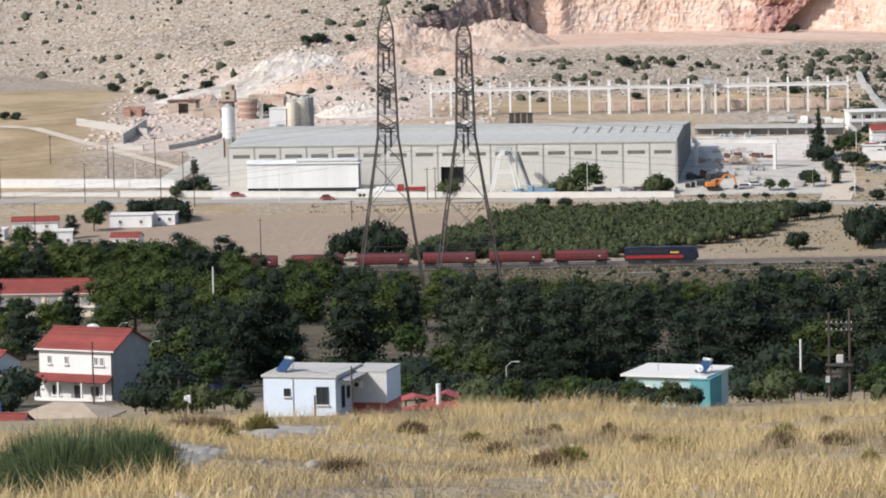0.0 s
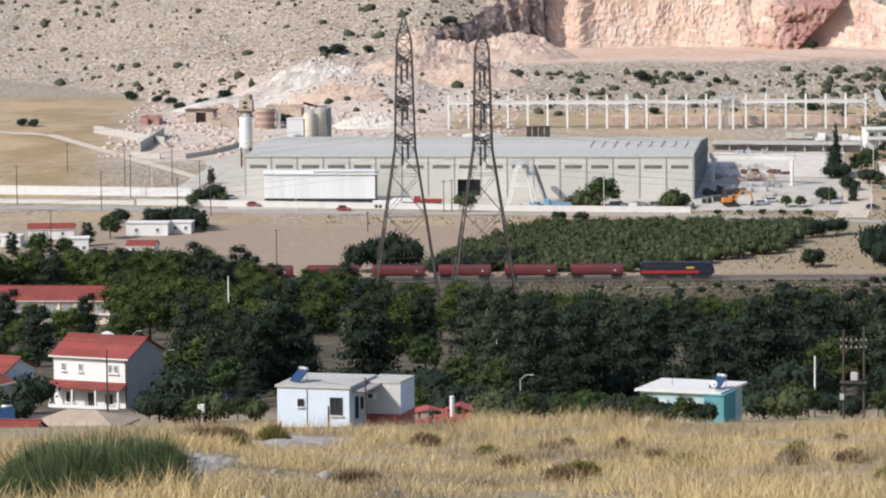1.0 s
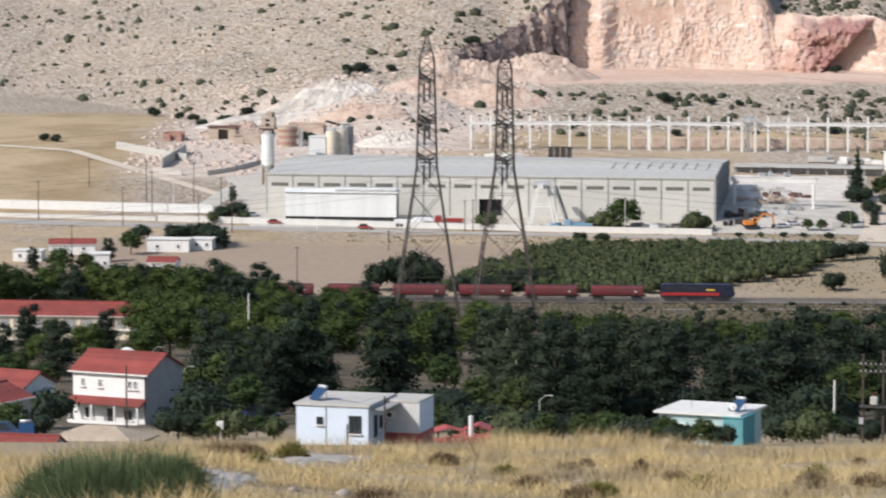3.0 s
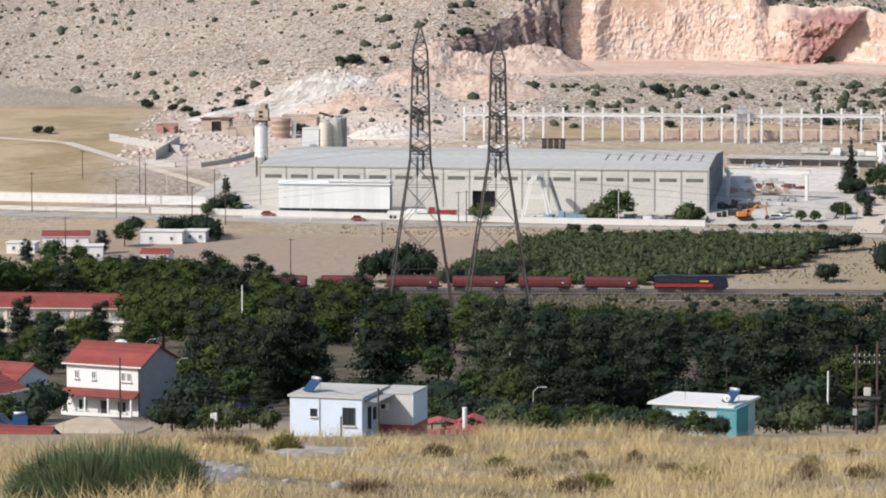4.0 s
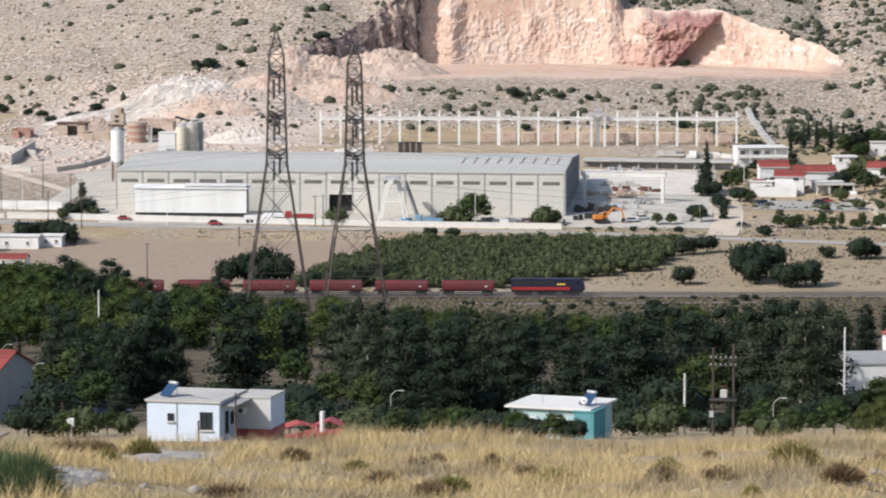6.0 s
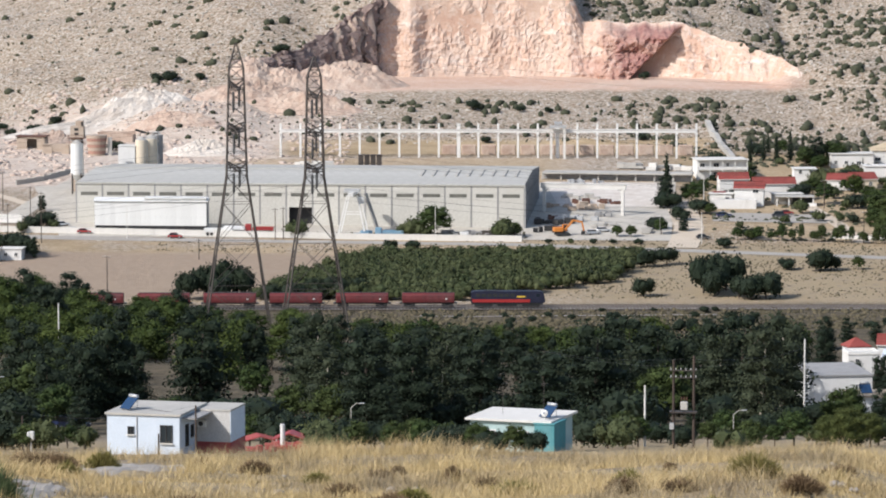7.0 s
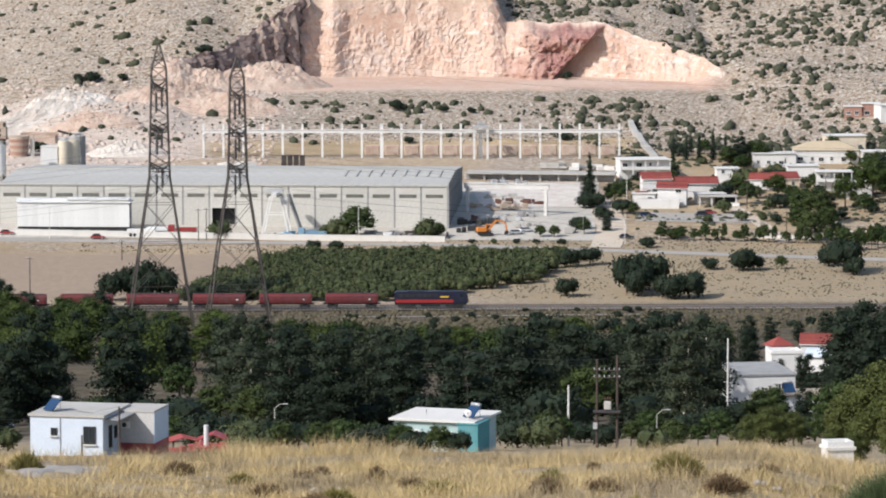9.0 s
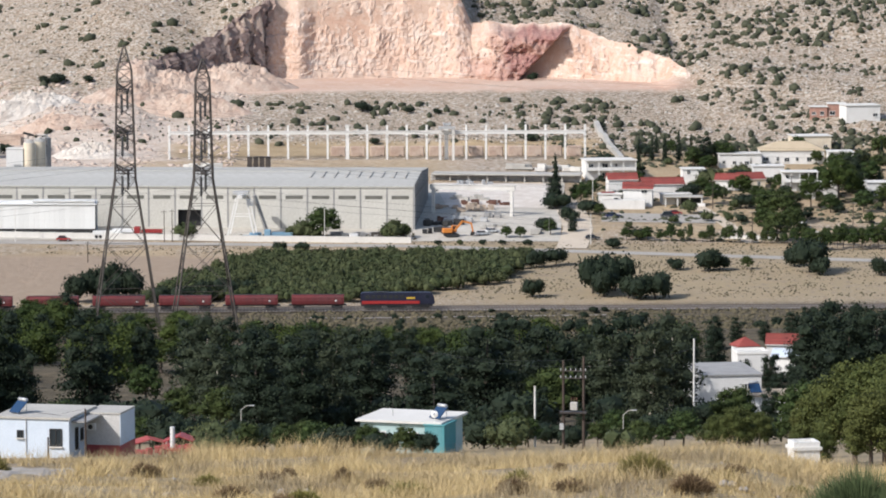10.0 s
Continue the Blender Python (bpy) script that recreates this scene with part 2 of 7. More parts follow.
PROFILE_Y = (-400, -60, 0, 30, 45, 60, 80, 100, 125, 150, 250, 373, 420, 500, 600, 700, 800, 900, 1000, 1060, 1090, 1110, 1150, 1233, 1255, 1300, 1400, 1440, 1700, 6000)
PROFILE_Z = (112, 122, 123.4, 119.6, 117.1, 114.8, 111.9, 109.35, 106.2, 101.6, 86.0, 69.2, 62.8, 53.9, 43.1, 33.2, 24.0, 15.0, 5.9, 1.2, -0.3, -0.2, 1.5, 4.0, 6.0, 8.0, 15.2, 17.0, 18.5, 8.0)
CREST = 1850.0


def ground(x, y):
    """Height of the land: the look-out hill, the slope with the village, the plain with railway and works, and the quarried hill."""
    x, y = np.asarray(x, float), np.asarray(y, float)
    z = np.interp(y, PROFILE_Y, PROFILE_Z)
    foot = np.interp(x, (-900, -210, -120, -70, 60, 200, 900), (1800, 1640, 1500, 1440, 1440, 1400, 1440))
    top = np.interp(x, (-900, -400, -230, -170, -60, 0, 120, 500, 1500), (20, 32, 45, 57, 92, 112, 116, 120, 90))
    # rim of the quarry: how high the hill stands along the top of the face
    rim = np.interp(x, (-60, -34, -22, -12, 6, 24, 60, 77, 83, 100, 118, 127, 140, 154, 160), (41, 44, 45, 50, 60, 66, 68, 64, 51, 49.5, 50, 47, 44, 40, 35))
    t_rim = np.clip((face_line(x) + 10 - foot) / (CREST - foot), 0.05, 0.95)
    fit = np.log(np.clip((rim - 18) / (top - 18), 0.05, 0.95)) / np.log(t_rim)
    cutzone = step(-70, -40, x) * (1 - step(158, 175, x))
    power = np.interp(x, (-200, -60, 0, 160, 260), (1.0, 0.92, 0.9, 1.35, 1.1)) * (1 - cutzone) + fit * cutzone
    t = np.clip((y - foot) / (CREST - foot), 0, 1)
    hill = z + np.maximum(top - z, 0) * t ** power
    # quarry: a level bench cut into the hill, closed by the rock face
    qin = step(-44, -30, x) * (1 - step(146, 164, x))
    line = face_line(x)
    cut = np.where(y < 1520, np.interp(y, (1440, 1520), (17, 30.3)), np.interp(y, (1520, 1570, 1600), (30.3, 31, 31.2)))
    inside = qin * (1 - step(-1.0, 7.0, y - line)) * step(1436, 1444, y)
    hill = hill * (1 - inside) + np.minimum(cut, hill) * inside
    back = np.clip((y - CREST) / 700, 0, 1)
    hill = np.where(y > CREST, np.maximum(z, 0) * back + np.maximum(top, z) * (1 - step(0, 1, back)) , hill)
    on = step(foot - 20, foot + 60, y)
    rough = on * (1 - inside * 0.8)
    hill = hill + rough * ((fbm(x / 45, y / 45, 3) - 0.5) * 9 + (fbm(x / 7, y / 7, 9) - 0.5) * 2.4 + (fbm(x / 2.2, y / 2.2, 12, 2) - 0.5) * 1.0)
    near = step(30, 60, y) * (1 - step(130, 200, y))
    hill = hill + near * ((fbm(x / 9, y / 9, 21) - 0.5) * 1.2 + (fbm(x / 1.6, y / 1.6, 23) - 0.5) * 0.25)
    side = x / np.maximum(y, 1.0)
    hill = hill - near * (0.95 * step(0.106, 0.15, side) + 0.35 * step(0.085, 0.125, -side))
    mid = step(430, 520, y) * (1 - step(980, 1060, y))
    return hill + mid * (fbm(x / 30, y / 30, 31) - 0.5) * 4.0


def face_line(x):
    """Plan line of the quarry face."""
    x = np.asarray(x, float)
    return np.interp(x, (-60, -35, -31, -30, -26, -25, -21, -18, -14, -10.5, -9, -5, -3.5, 0.5, 2, 6, 7, 10, 14, 60, 80, 98, 119, 126, 150, 165), (1528, 1538, 1544, 1542, 1550, 1548, 1556, 1560, 1565, 1572, 1569.5, 1577, 1574, 1582, 1579, 1587, 1585, 1590, 1591, 1591, 1588, 1584, 1574, 1570, 1552, 1518)) + (vnoise(x / 6, x * 0 + 3.3, 5) - 0.5) * 4


CP, SP = math.cos(radians(5.939)), math.sin(radians(5.939))


def spot(bearing, dist, lift=0.0):
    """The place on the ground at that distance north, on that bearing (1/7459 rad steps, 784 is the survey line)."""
    x, z = dist * (bearing - 784) / 7459.0, 0.0
    for _ in range(3):
        z = float(ground(x, dist))
        x = (bearing - 784) / 7459.0 * (dist * CP + (125 - z) * SP)
    return Vector((x, dist, z + lift))


def part(name, bm, material, parent=None, label="", smooth=False):
    me = bpy.data.meshes.new(name)
    bm.to_mesh(me)
    bm.free()
    me.materials.append(M[material] if isinstance(material, str) else material)
    if smooth:
        me.shade_smooth()
    ob = new(name, me)
    ob.parent = parent
    return tagged(ob, label)


def raw(name, verts, faces, material, parent=None, label=""):
    me = bpy.data.meshes.new(name)
    me.from_pydata(verts, [], faces)
    me.update()
    me.materials.append(M[material] if isinstance(material, str) else material)
    ob = new(name, me)
    ob.parent = parent
    return tagged(ob, label)


def again(ob, parent, m=None):
    """Another object on the same mesh, under parent."""
    o = bpy.data.objects.new(ob.name, ob.data)
    scene.collection.objects.link(o)
    o.parent = parent
    if m is not None:
        o.matrix_basis = m
    return o


def thing(name, label, category, place, turn=0.0, group="", kind=""):
    ob = new(name)
    ob.empty_display_size = 0.5
    ob.matrix_basis = pose(*place, 0, 0, turn)
    return tagged(ob, label, category, group, kind)


def box(bm, c, s, turn=0.0, bevel=0.0):
    r = bmesh.ops.create_cube(bm, size=1, matrix=Matrix.Translation(c) @ Matrix.Rotation(radians(turn), 4, "Z") @ Matrix.Diagonal((*s, 1)))
    if bevel:
        es = list({e for v in r["verts"] for e in v.link_edges})
        bmesh.ops.bevel(bm, geom=es, offset=bevel, segments=1, affect="EDGES")
    return bm


def boxes(*rows):
    bm = bmesh.new()
    for row in rows:
        box(bm, *row)
    return bm


def bar(bm, a, b, w, sides=4, w2=None):
    """A straight member from a to b."""
    a, b = Vector(a), Vector(b)
    d = b - a
    m = Matrix.Translation((a + b) / 2) @ d.to_track_quat("Z", "Y").to_matrix().to_4x4() @ Matrix.Rotation(math.pi / sides, 4, "Z")
    bmesh.ops.create_cone(bm, cap_ends=True, segments=sides, radius1=w * (0.707 if sides == 4 else 0.5), radius2=(w if w2 is None else w2) * (0.707 if sides == 4 else 0.5), depth=d.length, matrix=m)
    return bm


def bars(rows, w, sides=4):
    bm = bmesh.new()
    for a, b in rows:
        bar(bm, a, b, w, sides)
    return bm


def prism(bm, outline, y0, y1):
    """An outline of (x, z) drawn out along y."""
    a = [bm.verts.new((x, y0, z)) for x, z in outline]
    b = [bm.verts.new((x, y1, z)) for x, z in outline]
    bm.faces.new(a)
    bm.faces.new(b[::-1])
    n = len(outline)
    for i in range(n):
        bm.faces.new((a[i], b[i], b[(i + 1) % n], a[(i + 1) % n]))
    bmesh.ops.recalc_face_normals(bm, faces=bm.faces)
    return bm


# ---------------------------------------------------------------- the land
def land_material():
    m, nt, bs = blank("land")
    ca, cb = nt.nodes.new("ShaderNodeVertexColor"), nt.nodes.new("ShaderNodeVertexColor")
    ca.layer_name, cb.layer_name = "cover_a", "cover_b"
    sa, sb = nt.nodes.new("ShaderNodeSeparateColor"), nt.nodes.new("ShaderNodeSeparateColor")
    nt.links.new(ca.outputs[0], sa.inputs[0])
    nt.links.new(cb.outputs[0], sb.inputs[0])
    n1 = noise_at(nt, 0.03, 5, 0.6, world_space=True)
    n2 = noise_at(nt, 0.35, 6, 0.72, world_space=True)
    n3 = noise_at(nt, 2.5, 6, 0.75, world_space=True)
    vor = nd(nt, "TexVoronoi", Scale=0.55)
    g = nt.nodes.new("ShaderNodeNewGeometry")
    nt.links.new(g.outputs["Position"], vor.inputs["Vector"])
    # bare limestone slope: pale stones, reddish soil and dry weeds between them
    soil = mixc(nt, ramp(nt, n1, 0.3, 0.7), (0.225, 0.155, 0.10), (0.30, 0.22, 0.15))
    stone = mixc(nt, ramp(nt, n2, 0.3, 0.7), (0.44, 0.385, 0.325), (0.61, 0.555, 0.49))
    n4 = noise_at(nt, 0.85, 7, 0.85, world_space=True)
    n5 = noise_at(nt, 0.5, 5, 0.8, stretch=(1, 1.6, 1), world_space=True)
    hill = mixc(nt, ramp(nt, n4, 0.465, 0.54), soil, stone)
    hill = mixc(nt, ramp(nt, n5, 0.525, 0.575), hill, (0.16, 0.13, 0.085))
    hill = mixc(nt, ramp(nt, n3, 0.56, 0.68), hill, (0.22, 0.165, 0.115))
    # quarried rock: salmon and pink, stained ochre and rust
    rock = mixc(nt, ramp(nt, n1, 0.35, 0.65), (0.55, 0.36, 0.27), (0.60, 0.45, 0.36))
    rock = mixc(nt, ramp(nt, n2, 0.5, 0.68), rock, (0.66, 0.53, 0.44))
    rubble = mixc(nt, ramp(nt, n2, 0.35, 0.6), (0.46, 0.36, 0.29), (0.60, 0.52, 0.45))
    rubble = mixc(nt, ramp(nt, n3, 0.55, 0.72), rubble, (0.36, 0.27, 0.21))
    field = mixc(nt, ramp(nt, n2, 0.3, 0.7), (0.38, 0.28, 0.165), (0.49, 0.375, 0.24))
    field = mixc(nt, ramp(nt, n1, 0.45, 0.62), field, mixc(nt, 1.0, field, (0.72, 0.70, 0.64), "MULTIPLY"))
    field = mixc(nt, ramp(nt, n3, 0.55, 0.70), field, (0.22, 0.18, 0.11))
    turf = mixc(nt, ramp(nt, n3, 0.35, 0.65), (0.27, 0.21, 0.135), (0.38, 0.31, 0.20))
    turf = mixc(nt, ramp(nt, n2, 0.52, 0.66), turf, (0.24, 0.19, 0.15))
    # wood floor, dark enough to hold the cloud's shade in its colour
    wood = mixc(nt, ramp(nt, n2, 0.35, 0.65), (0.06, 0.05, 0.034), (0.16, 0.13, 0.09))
    plough = mixc(nt, ramp(nt, n2, 0.3, 0.7), (0.30, 0.225, 0.165), (0.36, 0.28, 0.21))
    col = mixc(nt, sa.outputs[0], hill, rock)
    col = mixc(nt, sa.outputs[1], col, rubble)
    col = mixc(nt, sa.outputs[2], col, field)
    col = mixc(nt, sb.outputs[0], col, turf)
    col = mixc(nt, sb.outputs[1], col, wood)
    col = mixc(nt, sb.outputs[2], col, plough)
    nt.links.new(col, bs.inputs["Base Color"])
    bs.inputs["Roughness"].default_value = 0.95
    bs.inputs["Specular IOR Level"].default_value = 0.15
    bp = nd(nt, "Bump", Strength=0.9, Distance=0.8)
    nt.links.new(n2, bp.inputs["Height"])
    bp2 = nd(nt, "Bump", Strength=0.5, Distance=0.1)
    nt.links.new(n3, bp2.inputs["Height"])
    nt.links.new(bp.outputs[0], bp2.inputs["Normal"])
    nt.links.new(bp2.outputs[0], bs.inputs["Normal"])
    return m


M["land"] = land_material()


def cover(x, y):
    """What covers the land: quarried rock, rubble, stubble field / turf, wood floor with painted shade, ploughed earth.
    """
    wob = (fbm(x / 12, y / 12, 40) - 0.5) * 16
    line = face_line(x)
    quarry = step(-46, -24, x) * (1 - step(150, 166, x)) * step(1514, 1524, y + wob * 0.7) * (1 - step(2, 12, y - line))
    rub = step(-150, -120, x + wob) * (1 - step(-30, -8, x + wob)) * step(1330, 1345, y) * (1 - step(1480, 1530, y + wob * 2 + (x + 70) * 0.3))
    rub = np.maximum(rub, (1 - step(60, 90, x + wob)) * step(-60, -30, x) * step(1300, 1330, y) * (1 - step(1392, 1402, y + wob * 0.3)) * 0.3)
    rub = np.maximum(rub, 0.75 * step(-40, -20, x) * (1 - step(-12, 6, x + wob)) * step(1440, 1460, y + wob) * (1 - step(1510, 1525, y)))
    fld = (1 - step(-150, -125, x + wob)) * step(1255, 1262, y) * (1 - step(1520, 1545, y + wob))
    verge = step(1085, 1120, y) * (1 - step(1255, 1262, y)) * (0.28 + 0.5 * step(0.4, 0.6, fbm(x / 14, y / 10, 43)))
    fld = np.maximum(np.maximum(fld, verge), step(90, 110, x) * step(1250, 1260, y) * (1 - step(1400, 1430, y + wob)) * 0.8)
    fld = np.maximum(fld, 0.9 * step(-34, -22, x) * (1 - step(112, 125, x)) * step(1400, 1408, y) * (1 - step(1438, 1450, y + wob * 0.4)))
    fld = np.maximum(fld, 0.6 * step(-55, -40, x + wob) * (1 - step(55, 75, x)) * step(1318, 1326, y) * (1 - step(1394, 1402, y)))
    fld = np.maximum(fld, step(1950, 2200, y) * 0.6)
    turf = np.maximum(1 - step(425, 465, y), 0.8 * step(1085, 1120, y) * (1 - step(1228, 1240, y + 0.25 * (x - 60))) * step(30, 70, x))
    # runs on to the railway, painting shade on the strip below it
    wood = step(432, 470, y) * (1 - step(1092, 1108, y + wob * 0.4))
    plough = step(1112, 1120, y - x * 0.02) * (1 - step(1196, 1202, y + x * 0.10)) * (1 - step(20, 30, x)) * step(-150, -140, x)
    return quarry, rub, fld, turf, wood, plough


def lines(*runs):
    out = []
    for a, b, s in runs:
        out.extend(np.arange(a, b, s))
    return np.array(out)


GX = lines((-3000, -900, 150), (-900, -330, 30), (-330, 330, 3.0), (330, 900, 30), (900, 3001, 150))
GY = lines((-400, -40, 40), (-40, 40, 8), (40, 140, 1.2), (140, 420, 8), (420, 1080, 6), (1080, 1420, 5), (1420, 1640, 2.0), (1640, 1900, 4), (1900, 2600, 50), (2600, 4900, 150))
gx, gy = np.meshgrid(GX, GY)
gz = ground(gx, gy)
far_hill = step(3000, 4600, gy) * 60 * (fbm(gx / 400, gy / 400, 55) + 0.2)
gz = gz + far_hill
nx, ny = len(GX), len(GY)
idx = np.arange(nx * ny).reshape(ny, nx)
quads = np.stack([idx[:-1, :-1], idx[:-1, 1:], idx[1:, 1:], idx[1:, :-1]], -1).reshape(-1, 4)
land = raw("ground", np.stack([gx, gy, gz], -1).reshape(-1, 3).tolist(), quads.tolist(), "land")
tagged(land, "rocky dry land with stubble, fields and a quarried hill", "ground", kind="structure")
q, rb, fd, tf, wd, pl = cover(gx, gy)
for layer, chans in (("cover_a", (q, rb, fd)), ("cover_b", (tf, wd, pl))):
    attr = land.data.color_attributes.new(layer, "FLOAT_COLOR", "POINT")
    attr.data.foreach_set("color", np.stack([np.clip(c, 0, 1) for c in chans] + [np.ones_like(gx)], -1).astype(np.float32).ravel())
land.data.shade_smooth()


def ribbon(name, pts, width, material, lift, label, category, kind="structure", n=40, thick=0.0):
    """A strip that follows the land along a line of (x, y) points."""
    pts = [Vector((*p, 0)) for p in pts]
    seg = [0.0]
    for a, b in zip(pts, pts[1:]):
        seg.append(seg[-1] + (b - a).length)
    vs, fs = [], []
    for i in range(n + 1):
        s = seg[-1] * i / n
        k = min(max(j for j in range(len(pts)) if seg[j] <= s + 1e-6), len(pts) - 2)
        d = (pts[k + 1] - pts[k]).normalized()
        p = pts[k] + d * (s - seg[k])
        side = Vector((-d.y, d.x, 0))
        for e in (-0.5, -0.17, 0.17, 0.5):
            q = p + side * (e * width)
            vs.append((q.x, q.y, 0.0))
    g = np.array(vs)
    g[:, 2] = ground(g[:, 0], g[:, 1]) + lift
    vs = g.tolist()
    for i in range(n):
        for j in range(3):
            a = i * 4 + j
            fs.append((a, a + 4, a + 5, a + 1))
    return tagged(raw(name, vs, fs, material), label, category, kind=kind)


def patch(name, outline, material, lift, label, category, nx=30, ny=14):
    """A draped sheet over a quadrilateral of four (x, y) corners."""
    a, b, c, d = [Vector((*p, 0)) for p in outline]
    vs, fs = [], []
    for j in range(ny + 1):
        for i in range(nx + 1):
            u, v = i / nx, j / ny
            p = (a * (1 - u) + b * u) * (1 - v) + (d * (1 - u) + c * u) * v
            vs.append((p.x, p.y, 0.0))
    g = np.array(vs)
    g[:, 2] = ground(g[:, 0], g[:, 1]) + lift
    vs = g.tolist()
    for j in range(ny):
        for i in range(nx):
            k = j * (nx + 1) + i
            fs.append((k, k + 1, k + nx + 2, k + nx + 1))
    return tagged(raw(name, vs, fs, material), label, category, kind="structure")


# ---------------------------------------------------------------- roads, yard, railway
ROAD = ((-420, 1280), (-180, 1249), (43, 1221), (176, 1181), (420, 1120))
ribbon("road", ROAD, 6.5, "asphalt", 0.10, "worn grey asphalt country road beside the works", "road", n=90)
patch("pavement", ((-90, 1240), (90, 1228), (100, 1345), (-105, 1340)), "yard", 0.14, "dusty pale concrete yard of the works", "yard", 40, 24)
ribbon("driveway", ((92, 1212), (97, 1250), (98, 1300), (88, 1345)), 9, "track", 0.18, "pale dusty driveway beside the yard", "driveway", n=24)
patch("car_park", ((105, 1263), (139, 1257), (141, 1276), (107, 1283)), "asphalt", 0.12, "grey asphalt parking strip", "parking", 14, 5)
ribbon("dirt_track", ((-215, 1420), (-160, 1395), (-120, 1330), (-95, 1290)), 4, "track", 0.12, "pale dirt track across stubble", "track", n=30)
ribbon("village_lane", ((146, 1222), (141, 1265), (137, 1300), (133, 1345)), 4.5, "track", 0.16, "pale dirt lane between the houses", "lane", n=30)


def railway():
    """Two tracks on ballast."""
    pts = ((-400, 1098), (-60, 1093), (60, 1091), (400, 1080))
    ribbon("railway_bed", pts, 11, "ballast", 0.25, "grey ballast bed of the double railway line", "railway bed", n=80)
    for off in (-2.1, 2.1):
        rails, ties = bmesh.new(), []
        p = [Vector((x, y + off, -0.2 + 0.55)) for x, y in pts]
        for a, b in zip(p, p[1:]):
            for g in (-0.72, 0.72):
                bar(rails, a + Vector((0, g, 0.12)), b + Vector((0, g, 0.12)), 0.14)
        part("rails", rails, "railsteel")
        vs, fs = [], []
        for i in range(int(600 / 0.9)):
            x = -300 + i * 0.9
            y = float(np.interp(x, [q[0] for q in pts], [q[1] for q in pts])) + off
            k = len(vs)
            for dx in (-0.13, 0.13):
                for dy in (-1.25, 1.25):
                    for dz in (0.25, 0.40):
                        vs.append((x + dx, y + dy, -0.2 + dz))
            fs += [(k + 1, k + 3, k + 7, k + 5), (k, k + 1, k + 5, k + 4), (k + 2, k + 6, k + 7, k + 3), (k, k + 2, k + 3, k + 1), (k + 4, k + 5, k + 7, k + 6)]
        tagged(raw("sleepers", vs, fs, "sleeper"), "concrete sleepers under the rails", "sleepers", kind="stuff")
    for o in scene.objects:
        if o.name.startswith("rails"):
            tagged(o, "pair of worn steel rails on the ballast", "rails", kind="structure")


railway()

# ---------------------------------------------------------------- the works: long hall
HALL_TURN = -6.0
HALL_L, HALL_B, HALL_H = 135.0, 70.0, 12.3


def long_hall():
    corner = spot(1068, 1250)
    hall = thing("factory_hall", "long grey precast concrete factory hall with a low sheet roof", "factory", (corner.x, corner.y, 6.0), HALL_TURN)
    L, B, H = HALL_L, HALL_B, HALL_H
    wall = bmesh.new()
    box(wall, (-L / 2, B - 0.15, H / 2 - 1), (L, 0.3, H + 2))
    box(wall, (-L + 0.15, B / 2, H / 2 - 1), (0.3, B, H + 2))
    part("back_wall", wall, "precast", hall)
    # front wall: piers, panels, slot windows
    bay = L / 17
    pier = part("pier", boxes(((0, 0.06, H / 2 - 0.5), (0.42, 0.20, H + 1))), "greywall", hall)
    pier.location = (0, 0, 0)
    for i in range(1, 18):
        again(pier, hall, pose(-bay * i, 0, 0))
    low = boxes(((0, 0.1, 4.0), (bay - 0.55, 0.25, 9.0)))
    high = boxes(((0, 0.1, 11.1), (bay - 0.55, 0.25, 2.4)))
    lowp = part("panel", low, "precast", hall)
    highp = part("panel", high, "precast", hall)
    slot = part("window", boxes(((0, 0.12, 9.2), (bay - 0.55, 0.22, 1.4))), "precast", hall)
    pane = part("pane", boxes(((0, 0.02, 9.25), (5.2, 0.06, 1.05)), ((0, -0.01, 9.25), (0.12, 0.1, 1.05)), ((-1.7, -0.01, 9.25), (0.1, 0.1, 1.05)), ((1.7, -0.01, 9.25), (0.1, 0.1, 1.05))), "dustyglass", slot)
    first = True
    for i in range(17):
        x = -bay * (i + 0.5)
        opening = i == 8
        if first:
            lowp.location = highp.location = slot.location = (x, 0, 0)
            first = False
            continue
        again(highp, hall, pose(x, 0, 0))
        s = again(slot, hall, pose(x, 0, 0))
        again(pane, s)
        if not opening:
            again(lowp, hall, pose(x, 0, 0))
        else:
            part("panel", boxes(((x, 0.1, 7.0), (bay - 0.55, 0.25, 3.0)), ((x - bay / 2 + 0.55, 0.1, 2.6), (0.6, 0.25, 6.0))), "precast", hall)
            # dark sheet behind the open bay, painted as the shade within
            part("doorway", boxes(((x, 3.0, 2.5), (bay - 0.6, 0.2, 6.2))), "dark", hall, "dark sheet for the shade inside the loading door")
    part("cornice", boxes(((-L / 2, 0.0, H + 0.1), (L + 0.6, 0.7, 0.5))), "precast", hall)
    # end wall in bays, in a darker grey that paints its shade
    for i in range(9):
        y = B / 9 * (i + 0.5)
        rise = 1.6 * (1 - abs(y - B / 2) / (B / 2))
        part("end_panel", boxes(((-0.1, y, (H + rise) / 2 - 0.5), (0.25, B / 9 - 0.45, H + rise + 1))), "greywall", hall)
        part("end_pier", boxes(((0.1, y - B / 18, (H + rise) / 2 - 0.5), (0.55, 0.5, H + rise + 1.2))), "greywall", hall)
        part("end_window", boxes(((0.06, y, 9.2), (0.12, 4.6, 0.95))), "glass", hall)
    # roof in sheets, low ridge along the middle, rooflights
    n = 27
    w = L / n
